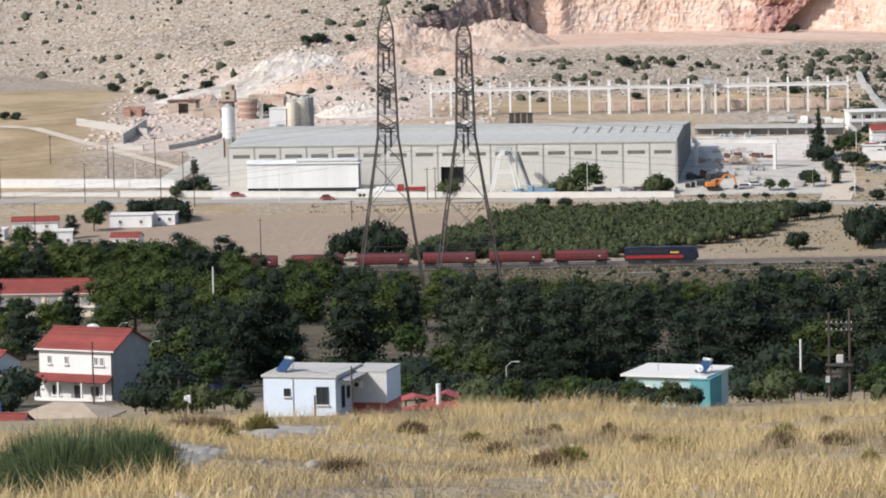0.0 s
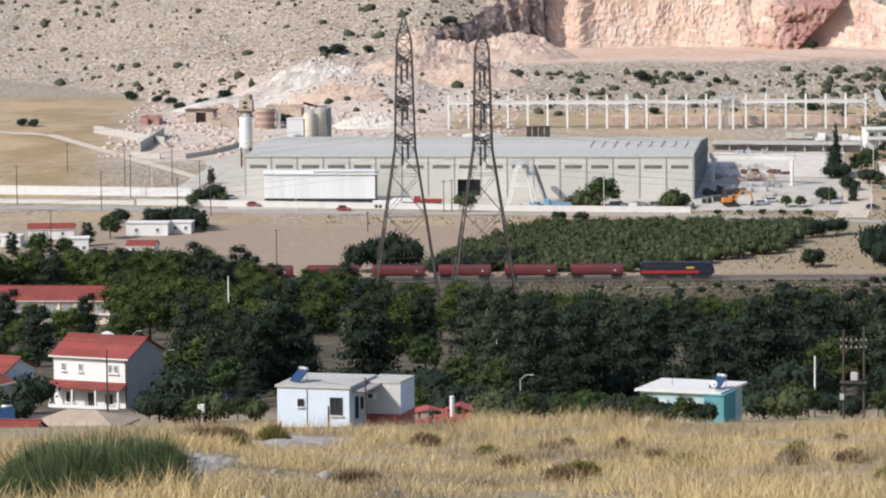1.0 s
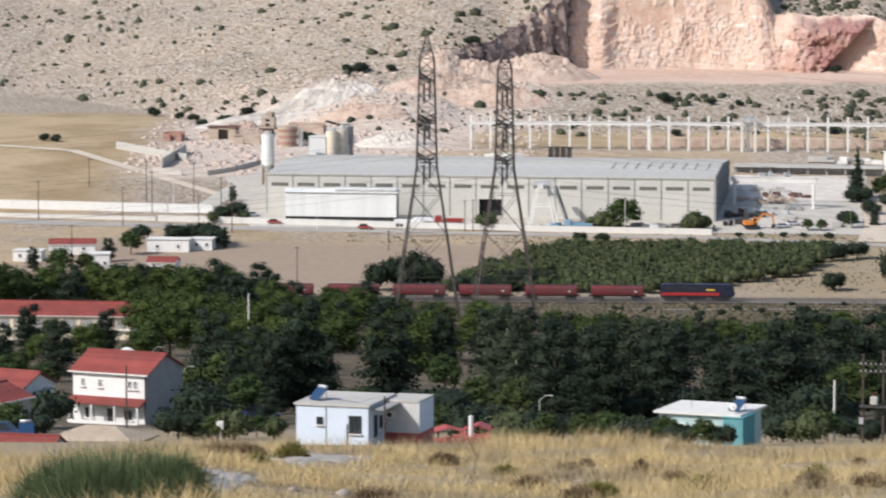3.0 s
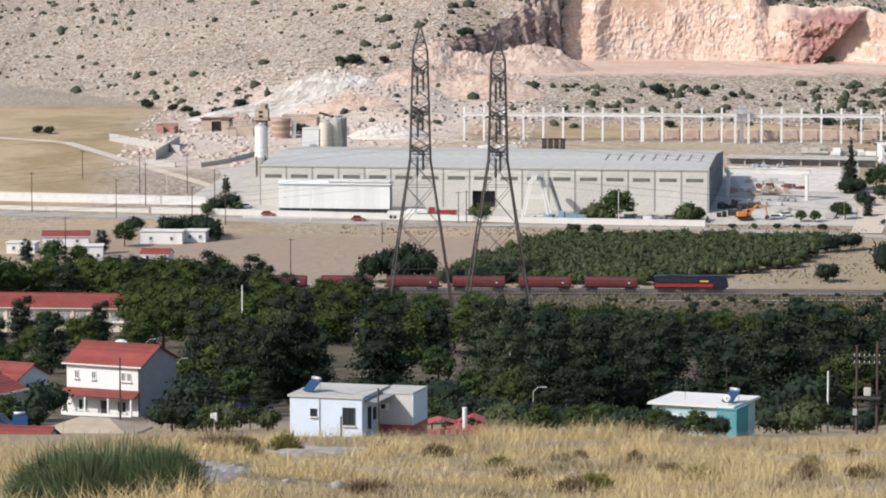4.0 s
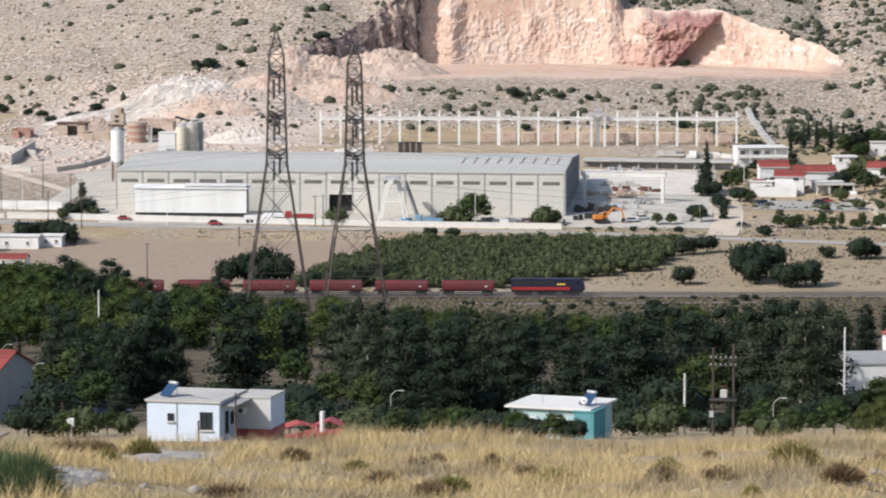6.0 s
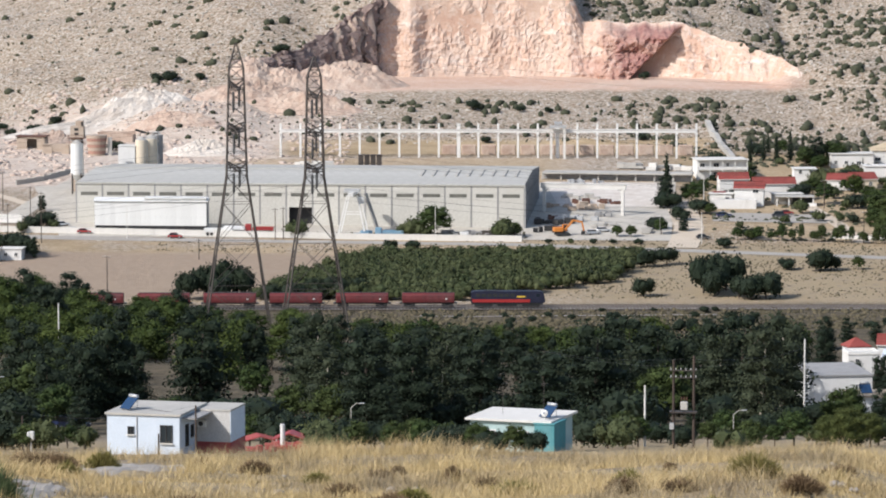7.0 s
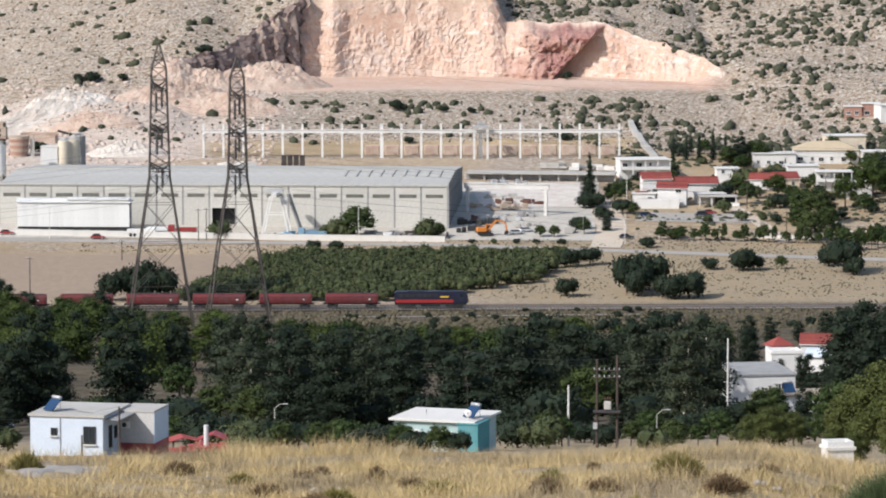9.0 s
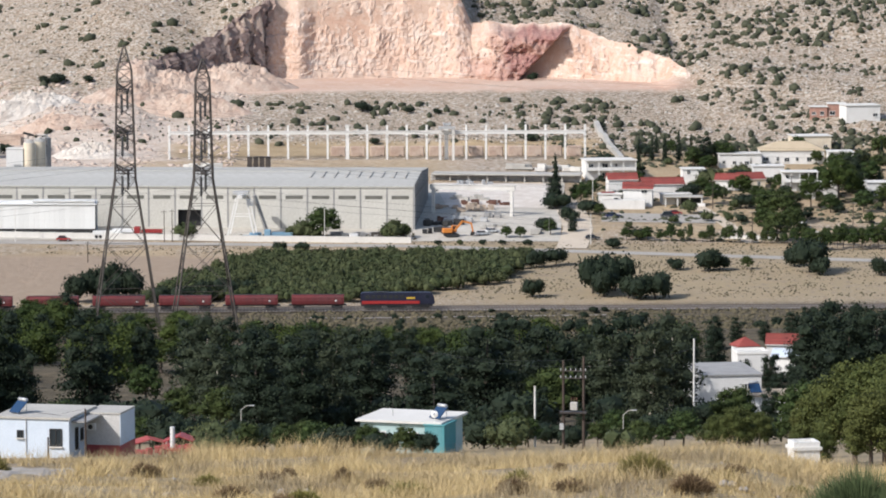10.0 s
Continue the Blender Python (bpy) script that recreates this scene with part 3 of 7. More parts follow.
    sheet_f = raw("roof_sheet", [(-w / 2 + 0.012, -0.4, H + 0.3), (w / 2 - 0.012, -0.4, H + 0.3), (w / 2 - 0.012, B / 2, H + 1.9), (-w / 2 + 0.012, B / 2, H + 1.9), (-w / 2 + 0.012, -0.4, H + 0.1), (w / 2 - 0.012, -0.4, H + 0.1), (w / 2 - 0.012, B / 2, H + 1.7), (-w / 2 + 0.012, B / 2, H + 1.7)], [(0, 1, 2, 3), (4, 7, 6, 5), (0, 4, 5, 1), (1, 5, 6, 2), (3, 7, 4, 0)], "roofsheet", hall)
    sheet_b = raw("roof_sheet", [(-w / 2 + 0.012, B / 2, H + 1.9), (w / 2 - 0.012, B / 2, H + 1.9), (w / 2 - 0.012, B + 0.4, H + 0.3), (-w / 2 + 0.012, B + 0.4, H + 0.3), (-w / 2 + 0.012, B + 0.4, H + 0.1), (w / 2 - 0.012, B + 0.4, H + 0.1)], [(0, 1, 2, 3), (3, 2, 5, 4)], "roofsheet", hall)
    for i in range(n):
        m = pose(-w * (i + 0.5), 0, 0)
        if i == 0:
            sheet_f.matrix_basis, sheet_b.matrix_basis = m, m
        else:
            again(sheet_f, hall, m)
            again(sheet_b, hall, m)
    part("ridge_cap", boxes(((-L / 2, B / 2, H + 2.0), (L, 1.2, 0.25))), "roofsheet", hall)
    for i in range(9):
        light = bmesh.new()
        bar(light, (-4 - i * 3.6, B / 2 - 16, H + 1.08), (-4 - i * 3.6, B / 2 - 1, H + 1.76), 0.7)
        part("rooflight", light, "concrete", hall)
    return hall


HALL = long_hall()


def lathe(profile, n, centre=(0, 0)):
    """A turned shape from (radius, height) pairs."""
    bm = bmesh.new()
    rings = [[bm.verts.new((centre[0] + r * math.cos(2 * math.pi * i / n), centre[1] + r * math.sin(2 * math.pi * i / n), z)) for i in range(n)] for r, z in profile]
    for a, b in zip(rings, rings[1:]):
        for i in range(n):
            bm.faces.new((a[i], a[(i + 1) % n], b[(i + 1) % n], b[i]))
    bm.faces.new(rings[0])
    bm.faces.new(rings[-1][::-1])
    bmesh.ops.recalc_face_normals(bm, faces=bm.faces)
    return bm


def steel_pylon(place, turn, height, w_base, w_waist, waist_v, w_top, body_v):
    """Lattice tower: four tapering legs, waist, upright body with arms and strings."""
    py = thing("pylon", "tall weathered steel lattice pylon with hanging insulator strings", "pylon", place, turn, "pylons of the power lines")
    zw, zb = height * waist_v, height * body_v

    def half(z):
        if z < zw:
            return (w_base + (w_waist - w_base) * z / zw) / 2
        if z < zb:
            return (w_waist + (w_top - w_waist) * (z - zw) / (zb - zw)) / 2
        return w_top / 2 * (1 - 0.93 * (z - zb) / (height - zb))
    corners = ((-1, -1), (1, -1), (1, 1), (-1, 1))
    for cx, cy in corners:
        bm = bmesh.new()
        zs = (0, zw, zb, height)
        for a, b in zip(zs, zs[1:]):
            bar(bm, (cx * half(a), cy * half(a), a), (cx * half(b), cy * half(b), b), 0.25 if b <= zw else 0.24)
        part("leg", bm, "lattice", py)
    levels = [0, 0.16, 0.30, 0.42, 0.50]
    levels = [zw * v / 0.5 for v in levels] + [zw + (zb - zw) * i / 9 for i in range(1, 10)] + [zb + (height - zb) * i / 3 for i in (1, 2)]
    for k in range(4):
        a, b = corners[k], corners[(k + 1) % 4]
        rows = []
        for z0, z1 in zip(levels, levels[1:]):
            p = lambda c, z: (c[0] * half(z), c[1] * half(z), z)
            rows += [(p(a, z0), p(b, z1)), (p(b, z0), p(a, z1)), (p(a, z1), p(b, z1))]
        part("bracing", bars(rows, 0.10), "lattice", py)
    # crossarms at three levels, along local y, with insulator strings
    for i, z in enumerate((zw + (zb - zw) * 0.06, zw + (zb - zw) * 0.42, zw + (zb - zw) * 0.80)):
        h = half(z)
        for s in (-1, 1):
            reach = s * (7.5 + (2.0 if i == 1 else 0))
            rows = [((-h, s * h, z), (0, reach, z + 0.3)), ((h, s * h, z), (0, reach, z + 0.3)), ((-h, s * h, z + 1.8), (0, reach, z + 0.3)), ((h, s * h, z + 1.8), (0, reach, z + 0.3))]
            for f in (0.3, 0.6):
                y = s * h + (reach - s * h) * f
                rows.append(((-h * (1 - f), y, z + 0.1), (h * (1 - f), y, z + 0.1)))
                rows.append(((-h * (1 - f), y, z + 0.1), (-h * (1 - f), y, z + 1.8 - 1.5 * f)))
            arm = part("crossarm", bars(rows, 0.2), "lattice", py)
            st = lathe([(0.08, z - 0.1)] + [(0.34 if j % 2 else 0.2, z - 0.3 - j * 0.24) for j in range(17)] + [(0.05, z - 4.5)], 8, (s * 0.9, reach * 0.96))
            part("insulator_string", st, "darkframe", arm, "dark glass insulator string")
    return py


P1, P2 = spot(560, 905), spot(697, 893)
PYLON_1 = steel_pylon(tuple(P1), 4, 64.5, 15.0, 4.4, 0.555, 3.1, 0.92)
PYLON_2 = steel_pylon(tuple(P2), 4, 60.0, 14.5, 4.0, 0.575, 2.9, 0.93)


def wires():
    for k, (p, h, f) in enumerate(((P1, 64.5, 0.555), (P2, 60.0, 0.575))):
        for z in (h * f + 1.5, h * f + h * 0.15, h * f + h * 0.29, h):
            for off in ((-7.5, 7.5) if z < h else (0,)):
                for side in (-1, 1):
                    cu = bpy.data.curves.new("power_line", "CURVE")
                    cu.dimensions, cu.bevel_depth, cu.bevel_resolution = "3D", 0.018, 0
                    sp = cu.splines.new("POLY")
                    sp.points.add(24)
                    for i in range(25):
                        t = i / 24
                        sag = 12 * 4 * t * (t - 1)
                        sp.points[i].co = (p.x + side * 380 * t, p.y + off, p.z + z - 3.5 * (z < h) + sag + side * t * 3, 1)
                    cu.materials.append(M["darkframe"])
                    tagged(new("power_line", cu), "thin dark overhead power conductor", "power line", "conductors of the power lines")


wires()


def colonnade():
    """Precast frames of an open crane hall behind the works."""
    a, b = spot(637, 1402), spot(1373, 1396)
    z0 = 15.0
    ob = thing("crane_runway", "row of white precast concrete columns carrying a long beam", "crane runway", (a.x, a.y, z0), math.degrees(math.atan2(b.y - a.y, b.x - a.x)))
    L = (b - a).length
    n = 21
    col = None
    for i in range(n + 1):
        wide = i in (9, 14)
        m = pose(L * i / n, 0, 0)
        if col is None or wide:
            c = part("column", boxes(((0, 0, 5.0), (1.2 if wide else 0.68, 0.8, 13.0)), ((0, -0.5, 8.2), (0.9, 0.9, 0.6))), "white", ob)
            c.matrix_basis = m
            col = col or c
        else:
            again(col, ob, m)
    part("runway_beam", boxes(((L / 2, -0.6, 9.0), (L, 0.5, 1.0)), ((L / 2, -0.6, 9.55), (L, 0.9, 0.16))), "white", ob)
    for i in range(8, n):
        part("earth_bank", boxes(((L * (i + 0.5) / n, 9.0, 1.5), (L / n - 1.6, 1.2, 4.6), 0, 0.3)), "redspoil", ob, "reddish cut earth bank")
    # bridge crane
    x = L * 0.66
    rows = [((x, -0.6, 10.2), (x, 7.4, 10.2)), ((x + 2.2, -0.6, 10.2), (x + 2.2, 7.4, 10.2)), ((x, -0.6, 11.6), (x, 7.4, 11.6)), ((x + 2.2, -0.6, 11.6), (x + 2.2, 7.4, 11.6))]
    for i in range(4):
        y = -0.6 + 2 * i
        rows += [((x, y, 10.2), (x, y + 2, 11.6)), ((x + 2.2, y, 11.6), (x + 2.2, y + 2, 10.2)), ((x, y, 11.6), (x + 2.2, y, 11.6))]
    part("bridge_crane", bars(rows, 0.3), "galv", ob)
    part("crane_support", boxes(((x - 1.2, -2.2, 3.6), (0.8, 0.8, 14.0)), ((x + 3.2, -2.2, 3.6), (0.8, 0.8, 14.0))), "palecon", ob)
    bm = boxes(((x + 1, -2.2, 10.6), (5.4, 1.2, 0.9)))
    part("crane_trolley", bm, "galv", ob)


colonnade()


# ---------------------------------------------------------------- trees
def leaf_cloud(lobes, n, size, seed, flat=0.0, core=0.52):
    """Leaf clumps strewn over lobes (centre, radii): vertices and faces of small tilted quads round dark cores."""
    rng = np.random.default_rng(seed)
    vs, fs = [], []
    vol = np.array([(r[0] * r[1] + r[1] * r[2]) for c, r in lobes])
    cnt = np.maximum((n * vol / vol.sum()).astype(int), 8)
    for (c, r), k in zip(lobes, cnt):
        d = rng.normal(size=(k, 3))
        d /= np.linalg.norm(d, axis=1)[:, None]
        rad = 0.52 + 0.60 * rng.random(k) ** 0.8
        p = np.array(c) + d * rad[:, None] * np.array(r)
        u = rng.normal(size=(k, 3))
        u[:, 2] *= 1 - flat
        w = np.cross(u, d + 0.6 * rng.normal(size=(k, 3)))
        u /= np.linalg.norm(u, axis=1)[:, None] + 1e-9
        w /= np.linalg.norm(w, axis=1)[:, None] + 1e-9
        s = size * (0.55 + 0.8 * rng.random((k, 1)))
        a1, a2 = u * s, w * s * 0.65
        vs += np.stack([p - a1, p + a2 * 0.8, p + a1, p - a2], 1).reshape(-1, 3).tolist()
        b = len(vs) - 4 * k
        fs += (b + np.arange(4 * k).reshape(-1, 4)).tolist()
        if core:
            bm = bmesh.new()
            bmesh.ops.create_icosphere(bm, subdivisions=1, radius=1)
            b = len(vs)
            for v in bm.verts:
                e = np.array(v.co) * (core + 0.25 * rng.random())
                vs.append(tuple(np.array(c) + e * np.array(r)))
            fs += [tuple(b + v.index for v in f.verts) for f in bm.faces]
            bm.free()
    return vs, fs


def tree(name, label, height, width, trunk_h, leaf, bark, seed, shape="round", n=1500, size=0.35, group="trees"):
    rng = random.Random(seed)
    tr = thing(name, label, "tree", (0, 0, 0), 0, group)
    bm = bmesh.new()
    lean = Vector((rng.uniform(-0.05, 0.05), rng.uniform(-0.05, 0.05), 1))
    r0 = 0.022 * height + 0.06
    top = lean * height * 0.8
    bar(bm, (0, 0, -0.6), lean * height * 0.4, 2 * r0, 7, 1.5 * r0)
    bar(bm, lean * height * 0.4, top, 1.5 * r0, 6, 0.4 * r0)
    lobes = []
    W = width / 2
    if shape == "round":
        H = height - trunk_h
        lobes.append(((0, 0, trunk_h + H * 0.56), (W * 0.74, W * 0.74, H * 0.40)))
        for i in range(16):
            a, k = i * 2.4 + rng.random() * 0.6, (i + rng.random()) / 16
            rr = W * rng.uniform(0.26, 0.40)
            out = W * 0.70 * math.sin(math.pi * (0.22 + 0.70 * k)) ** 0.8
            lobes.append(((math.cos(a) * out, math.sin(a) * out, trunk_h + H * (0.18 + 0.72 * k)), (rr, rr, rr * rng.uniform(0.55, 0.8))))
    elif shape == "tall":
        for i in range(15):
            k = (i + 0.5) / 15
            a, rr = i * 2.4 + rng.random() * 0.5, W * (0.40 + 0.30 * math.sin(math.pi * min(1, k + 0.2))) * rng.uniform(0.75, 1.1)
            lobes.append(((math.cos(a) * W * 0.42, math.sin(a) * W * 0.42, trunk_h + (height - trunk_h) * (0.03 + 0.92 * k)), (rr, rr, (height - trunk_h) / 11 * rng.uniform(0.9, 1.5))))
    elif shape == "spire":
        for i in range(7):
            k = (i + 0.5) / 7
            rr = W * (1.0 - k) ** 0.7 + 0.12
            lobes.append(((rng.uniform(-0.1, 0.1), rng.uniform(-0.1, 0.1), trunk_h + (height - trunk_h) * k), (rr, rr, (height - trunk_h) / 7)))
    elif shape == "bush":
        for i in range(7):
            a, k = i * 2.4 + rng.random(), rng.random()
            rr = W * rng.uniform(0.4, 0.58)
            lobes.append(((math.cos(a) * W * 0.45 * (i > 0), math.sin(a) * W * 0.45 * (i > 0), height * (0.38 + 0.22 * k)), (rr, rr, height * rng.uniform(0.28, 0.4))))
    for c, r in lobes[1:6]:
        base = lean * min(c[2] * 0.75, height * 0.6)
        bar(bm, base, Vector(c), r0 * 0.7, 5, r0 * 0.25)
    part("trunk", bm, bark, tr)
    vs, fs = leaf_cloud(lobes, n, size, seed, core=0.68 if shape == "bush" else 0.52)
    raw("crown", vs, fs, leaf, tr)
    return tr


STOCK = {}
for _i in range(4):
    STOCK["pine", _i] = tree("pine_tree", "dark green bushy pine on the slope", 10, 8 + _i * 0.8, 2.0, "pine", "trunk", 10 + _i, "round", 4200, 0.18, "pines of the wood belt")
    STOCK["euca", _i] = tree("eucalyptus_tree", "tall dark eucalyptus with hanging foliage", 13, 6 + _i * 0.6, 2.2, "euca", "paletrunk", 30 + _i, "tall", 4200, 0.19, "eucalyptus trees of the wood belt")
    STOCK["dark", _i] = tree("conifer_tree", "very dark dense conifer in the belt", 11, 6.5 + _i * 0.5, 0.8, "dkpine", "trunk", 50 + _i, "tall", 4200, 0.18, "conifers of the wood belt")
    STOCK["olive", _i] = tree("olive_tree", "small grey-green olive tree in the grove", 3.4, 4.0 + _i * 0.3, 0.7, "olive", "trunk", 70 + _i, "bush", 520, 0.22, "olive trees of the grove")
    STOCK["bush", _i] = tree("bush", "dark green rounded bush on dry ground", 3.0, 4.2 + _i * 0.4, 0.2, "dkpine", "trunk", 90 + _i, "bush", 1000, 0.17, "bushes")
    STOCK["green", _i] = tree("broadleaf_tree", "mid-green leafy tree among the houses", 6.0, 5.5 + _i * 0.5, 1.2, "green", "trunk", 110 + _i, "round", 2200, 0.17, "broadleaf trees")
    STOCK["cypress", _i] = tree("cypress_tree", "narrow dark cypress among the houses", 9.0, 1.9 + 0.3 * _i, 0.3, "dkpine", "trunk", 130 + _i, "spire", 700, 0.24, "cypresses")
for _i in range(2):
    STOCK["near", _i] = tree("leafy_tree", "large olive-green leafy tree near the crest", 8.5, 6.5 + _i, 0.8, "near", "trunk", 170 + _i, "round", 9000, 0.13, "trees near the crest")
_used = set()
_rng = random.Random(4)


def plant(kind, bearing, dist, height, width=None, lift=0.0):
    """Set a tree from stock: first use takes the stock tree itself."""
    k = (kind, _rng.randrange(2 if kind == "near" else 4))
    src = STOCK[k]
    base = {"pine": 10, "euca": 13, "dark": 11, "olive": 3.4, "bush": 3.0, "green": 6.0, "cypress": 9.0, "near": 8.5}[kind]
    p = spot(bearing, dist, lift - 0.05)
    s = height / base
    sw = s if width is None else width
    m = Matrix.Translation(p) @ Matrix.Rotation(_rng.uniform(0, 6.28), 4, "Z") @ Matrix.Diagonal((sw, sw, s, 1))
    if k not in _used:
        _used.add(k)
        src.matrix_basis = m
        return src
    c = copy_thing(src, Matrix.Identity(4))
    c.matrix_basis = m
    return c


# wood belt between the village and the railway: every tree stays below the line of sight along SKY
SKY = ((-330, 452), (60, 450), (160, 446), (290, 448), (310, 482), (460, 484), (490, 506), (690, 512), (720, 528), (820, 530), (930, 536), (1110, 540), (1125, 560), (1150, 534), (1320, 530), (1440, 526), (1545, 522), (1600, 530), (1690, 545), (1760, 520), (1990, 500))


def belt_tree(kind, bearing, dist, want, slack=0.0):
    """A tree as tall as wanted or as the belt's skyline allows; none where it would be a stump."""
    line = float(np.interp(bearing, [q[0] for q in SKY], [q[1] for q in SKY])) + slack
    z = 125 - dist * math.tan(radians(5.939) + math.atan((line - 441) / 7459.0))
    h = min(want, z - float(ground(spot(bearing, dist).x, dist)))
    if h > 3.6:
        plant(kind, bearing, dist, h, (0.62 + 0.38 * h / want) * want / {"pine": 10, "euca": 13, "dark": 11, "green": 6}[kind])


def in_gap(b, d):
    return (392 < b < 440 and d < 720) or (610 < b < 700 and d < 640) or (1112 < b < 1142 and d > 480) or (1322 < b < 1346 and d < 640) or (1000 < b < 1022 and d < 600) or (1000 < b < 1300 and d > 880) or (1560 < b < 1770 and 470 < d < 800)


for _d0, _lo, _hi, _gap, _kinds in (
        (1035, -330, 300, 50, "pine pine dark"), (975, -330, 470, 52, "pine dark pine"), (905, 60, 700, 56, "pine pine dark"), (845, 60, 1000, 56, "pine pine pine"), (790, 60, 1240, 60, "pine pine dark"),
        (730, -320, 1320, 70, "pine dark pine"), (670, -260, 700, 84, "pine pine dark"), (670, 700, 1560, 120, "pine pine dark"), (615, 60, 700, 92, "green pine dark"), (615, 700, 1560, 120, "pine dark euca"), (560, 180, 700, 96, "green dark pine"), (560, 700, 1560, 84, "dark euca euca"), (515, 300, 700, 110, "green green dark"), (505, 700, 1560, 66, "euca euca dark"), (462, 720, 1340, 110, "euca dark green"), (660, 1760, 1990, 52, "dark pine euca"), (600, 1780, 2000, 60, "dark dark euca")):
    _b = _lo
    while _b < _hi:
        _k = _rng.choice(_kinds.split())
        _d = _d0 + _rng.uniform(-24, 24)
        if not in_gap(_b, _d):
            _w = _rng.uniform(9, 12.5) if _k == "pine" else _rng.uniform(5, 8) if _k == "green" else _rng.uniform(10, 14.5)
            belt_tree(_k, _b, _d, _w * (1.2 if _d0 > 950 else 0.66 if _b < 55 else 1.0), _rng.choice((0, 4, 10, 18, 34, 56)))
        _b += _gap * _rng.uniform(0.6, 1.4)
# olive grove between the railway and the road
for _r in range(13):
    _d = 1112 + _r * 6.4
    _lo = float(np.interp(_d, (1112, 1150, 1190), (600, 680, 800)))
    _hi = float(np.interp(_d, (1112, 1140, 1190), (1005, 1225, 1285)))
    _b = _lo + _rng.uniform(0, 12)
    while _b < _hi:
        plant("olive", _b, _d + _rng.uniform(-2.4, 2.4), _rng.uniform(3.6, 5.4), _rng.uniform(1.15, 1.55))
        _b += _rng.uniform(17, 25)
# ---------------------------------------------------------------- quarry face
def face_material():
    m, nt, bs = blank("quarry_rock")
    at = nt.nodes.new("ShaderNodeVertexColor")
    at.layer_name = "strata"
    sp = nt.nodes.new("ShaderNodeSeparateColor")
    nt.links.new(at.outputs[0], sp.inputs[0])
    n1 = noise_at(nt, 0.05, 5, 0.6, stretch=(1, 1, 0.6), world_space=True)
    n2 = noise_at(nt, 0.4, 6, 0.75, stretch=(1, 1, 0.45), world_space=True)
    n3 = noise_at(nt, 1.5, 5, 0.7, world_space=True)
    col = mixc(nt, ramp(nt, n1, 0.35, 0.65), (0.55, 0.37, 0.28), (0.60, 0.47, 0.385))
    col = mixc(nt, ramp(nt, n2, 0.5, 0.62), col, (0.61, 0.50, 0.43))
    col = mixc(nt, ramp(nt, n2, 0.40, 0.30), col, (0.46, 0.28, 0.21))
    col = mixc(nt, ramp(nt, n3, 0.6, 0.72), col, (0.40, 0.27, 0.22))
    crack = noise_at(nt, 0.7, 6, 0.8, stretch=(1.3, 1.3, 0.3), world_space=True)
    col = mixc(nt, ramp(nt, crack, 0.57, 0.63), col, (0.38, 0.235, 0.18))
    seam = noise_at(nt, 0.22, 5, 0.7, stretch=(0.35, 0.35, 1.6), world_space=True)
    col = mixc(nt, ramp(nt, seam, 0.56, 0.64), col, (0.66, 0.56, 0.49))
    red = mixc(nt, ramp(nt, n2, 0.35, 0.6), (0.22, 0.10, 0.09), (0.38, 0.22, 0.19))
    # grey-brown rock of the left spur, darkened for its shaded side
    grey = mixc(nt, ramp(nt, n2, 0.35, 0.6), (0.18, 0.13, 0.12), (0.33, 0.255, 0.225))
    col = mixc(nt, sp.outputs[0], col, red)
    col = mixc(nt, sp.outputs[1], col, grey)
    nt.links.new(col, bs.inputs["Base Color"])
    bs.inputs["Roughness"].default_value = 0.95
    bs.inputs["Specular IOR Level"].default_value = 0.15
    bp = nd(nt, "Bump", Strength=0.8, Distance=0.7)
    nt.links.new(n2, bp.inputs["Height"])
    nt.links.new(bp.outputs[0], bs.inputs["Normal"])
    return m


M["quarry"] = face_material()


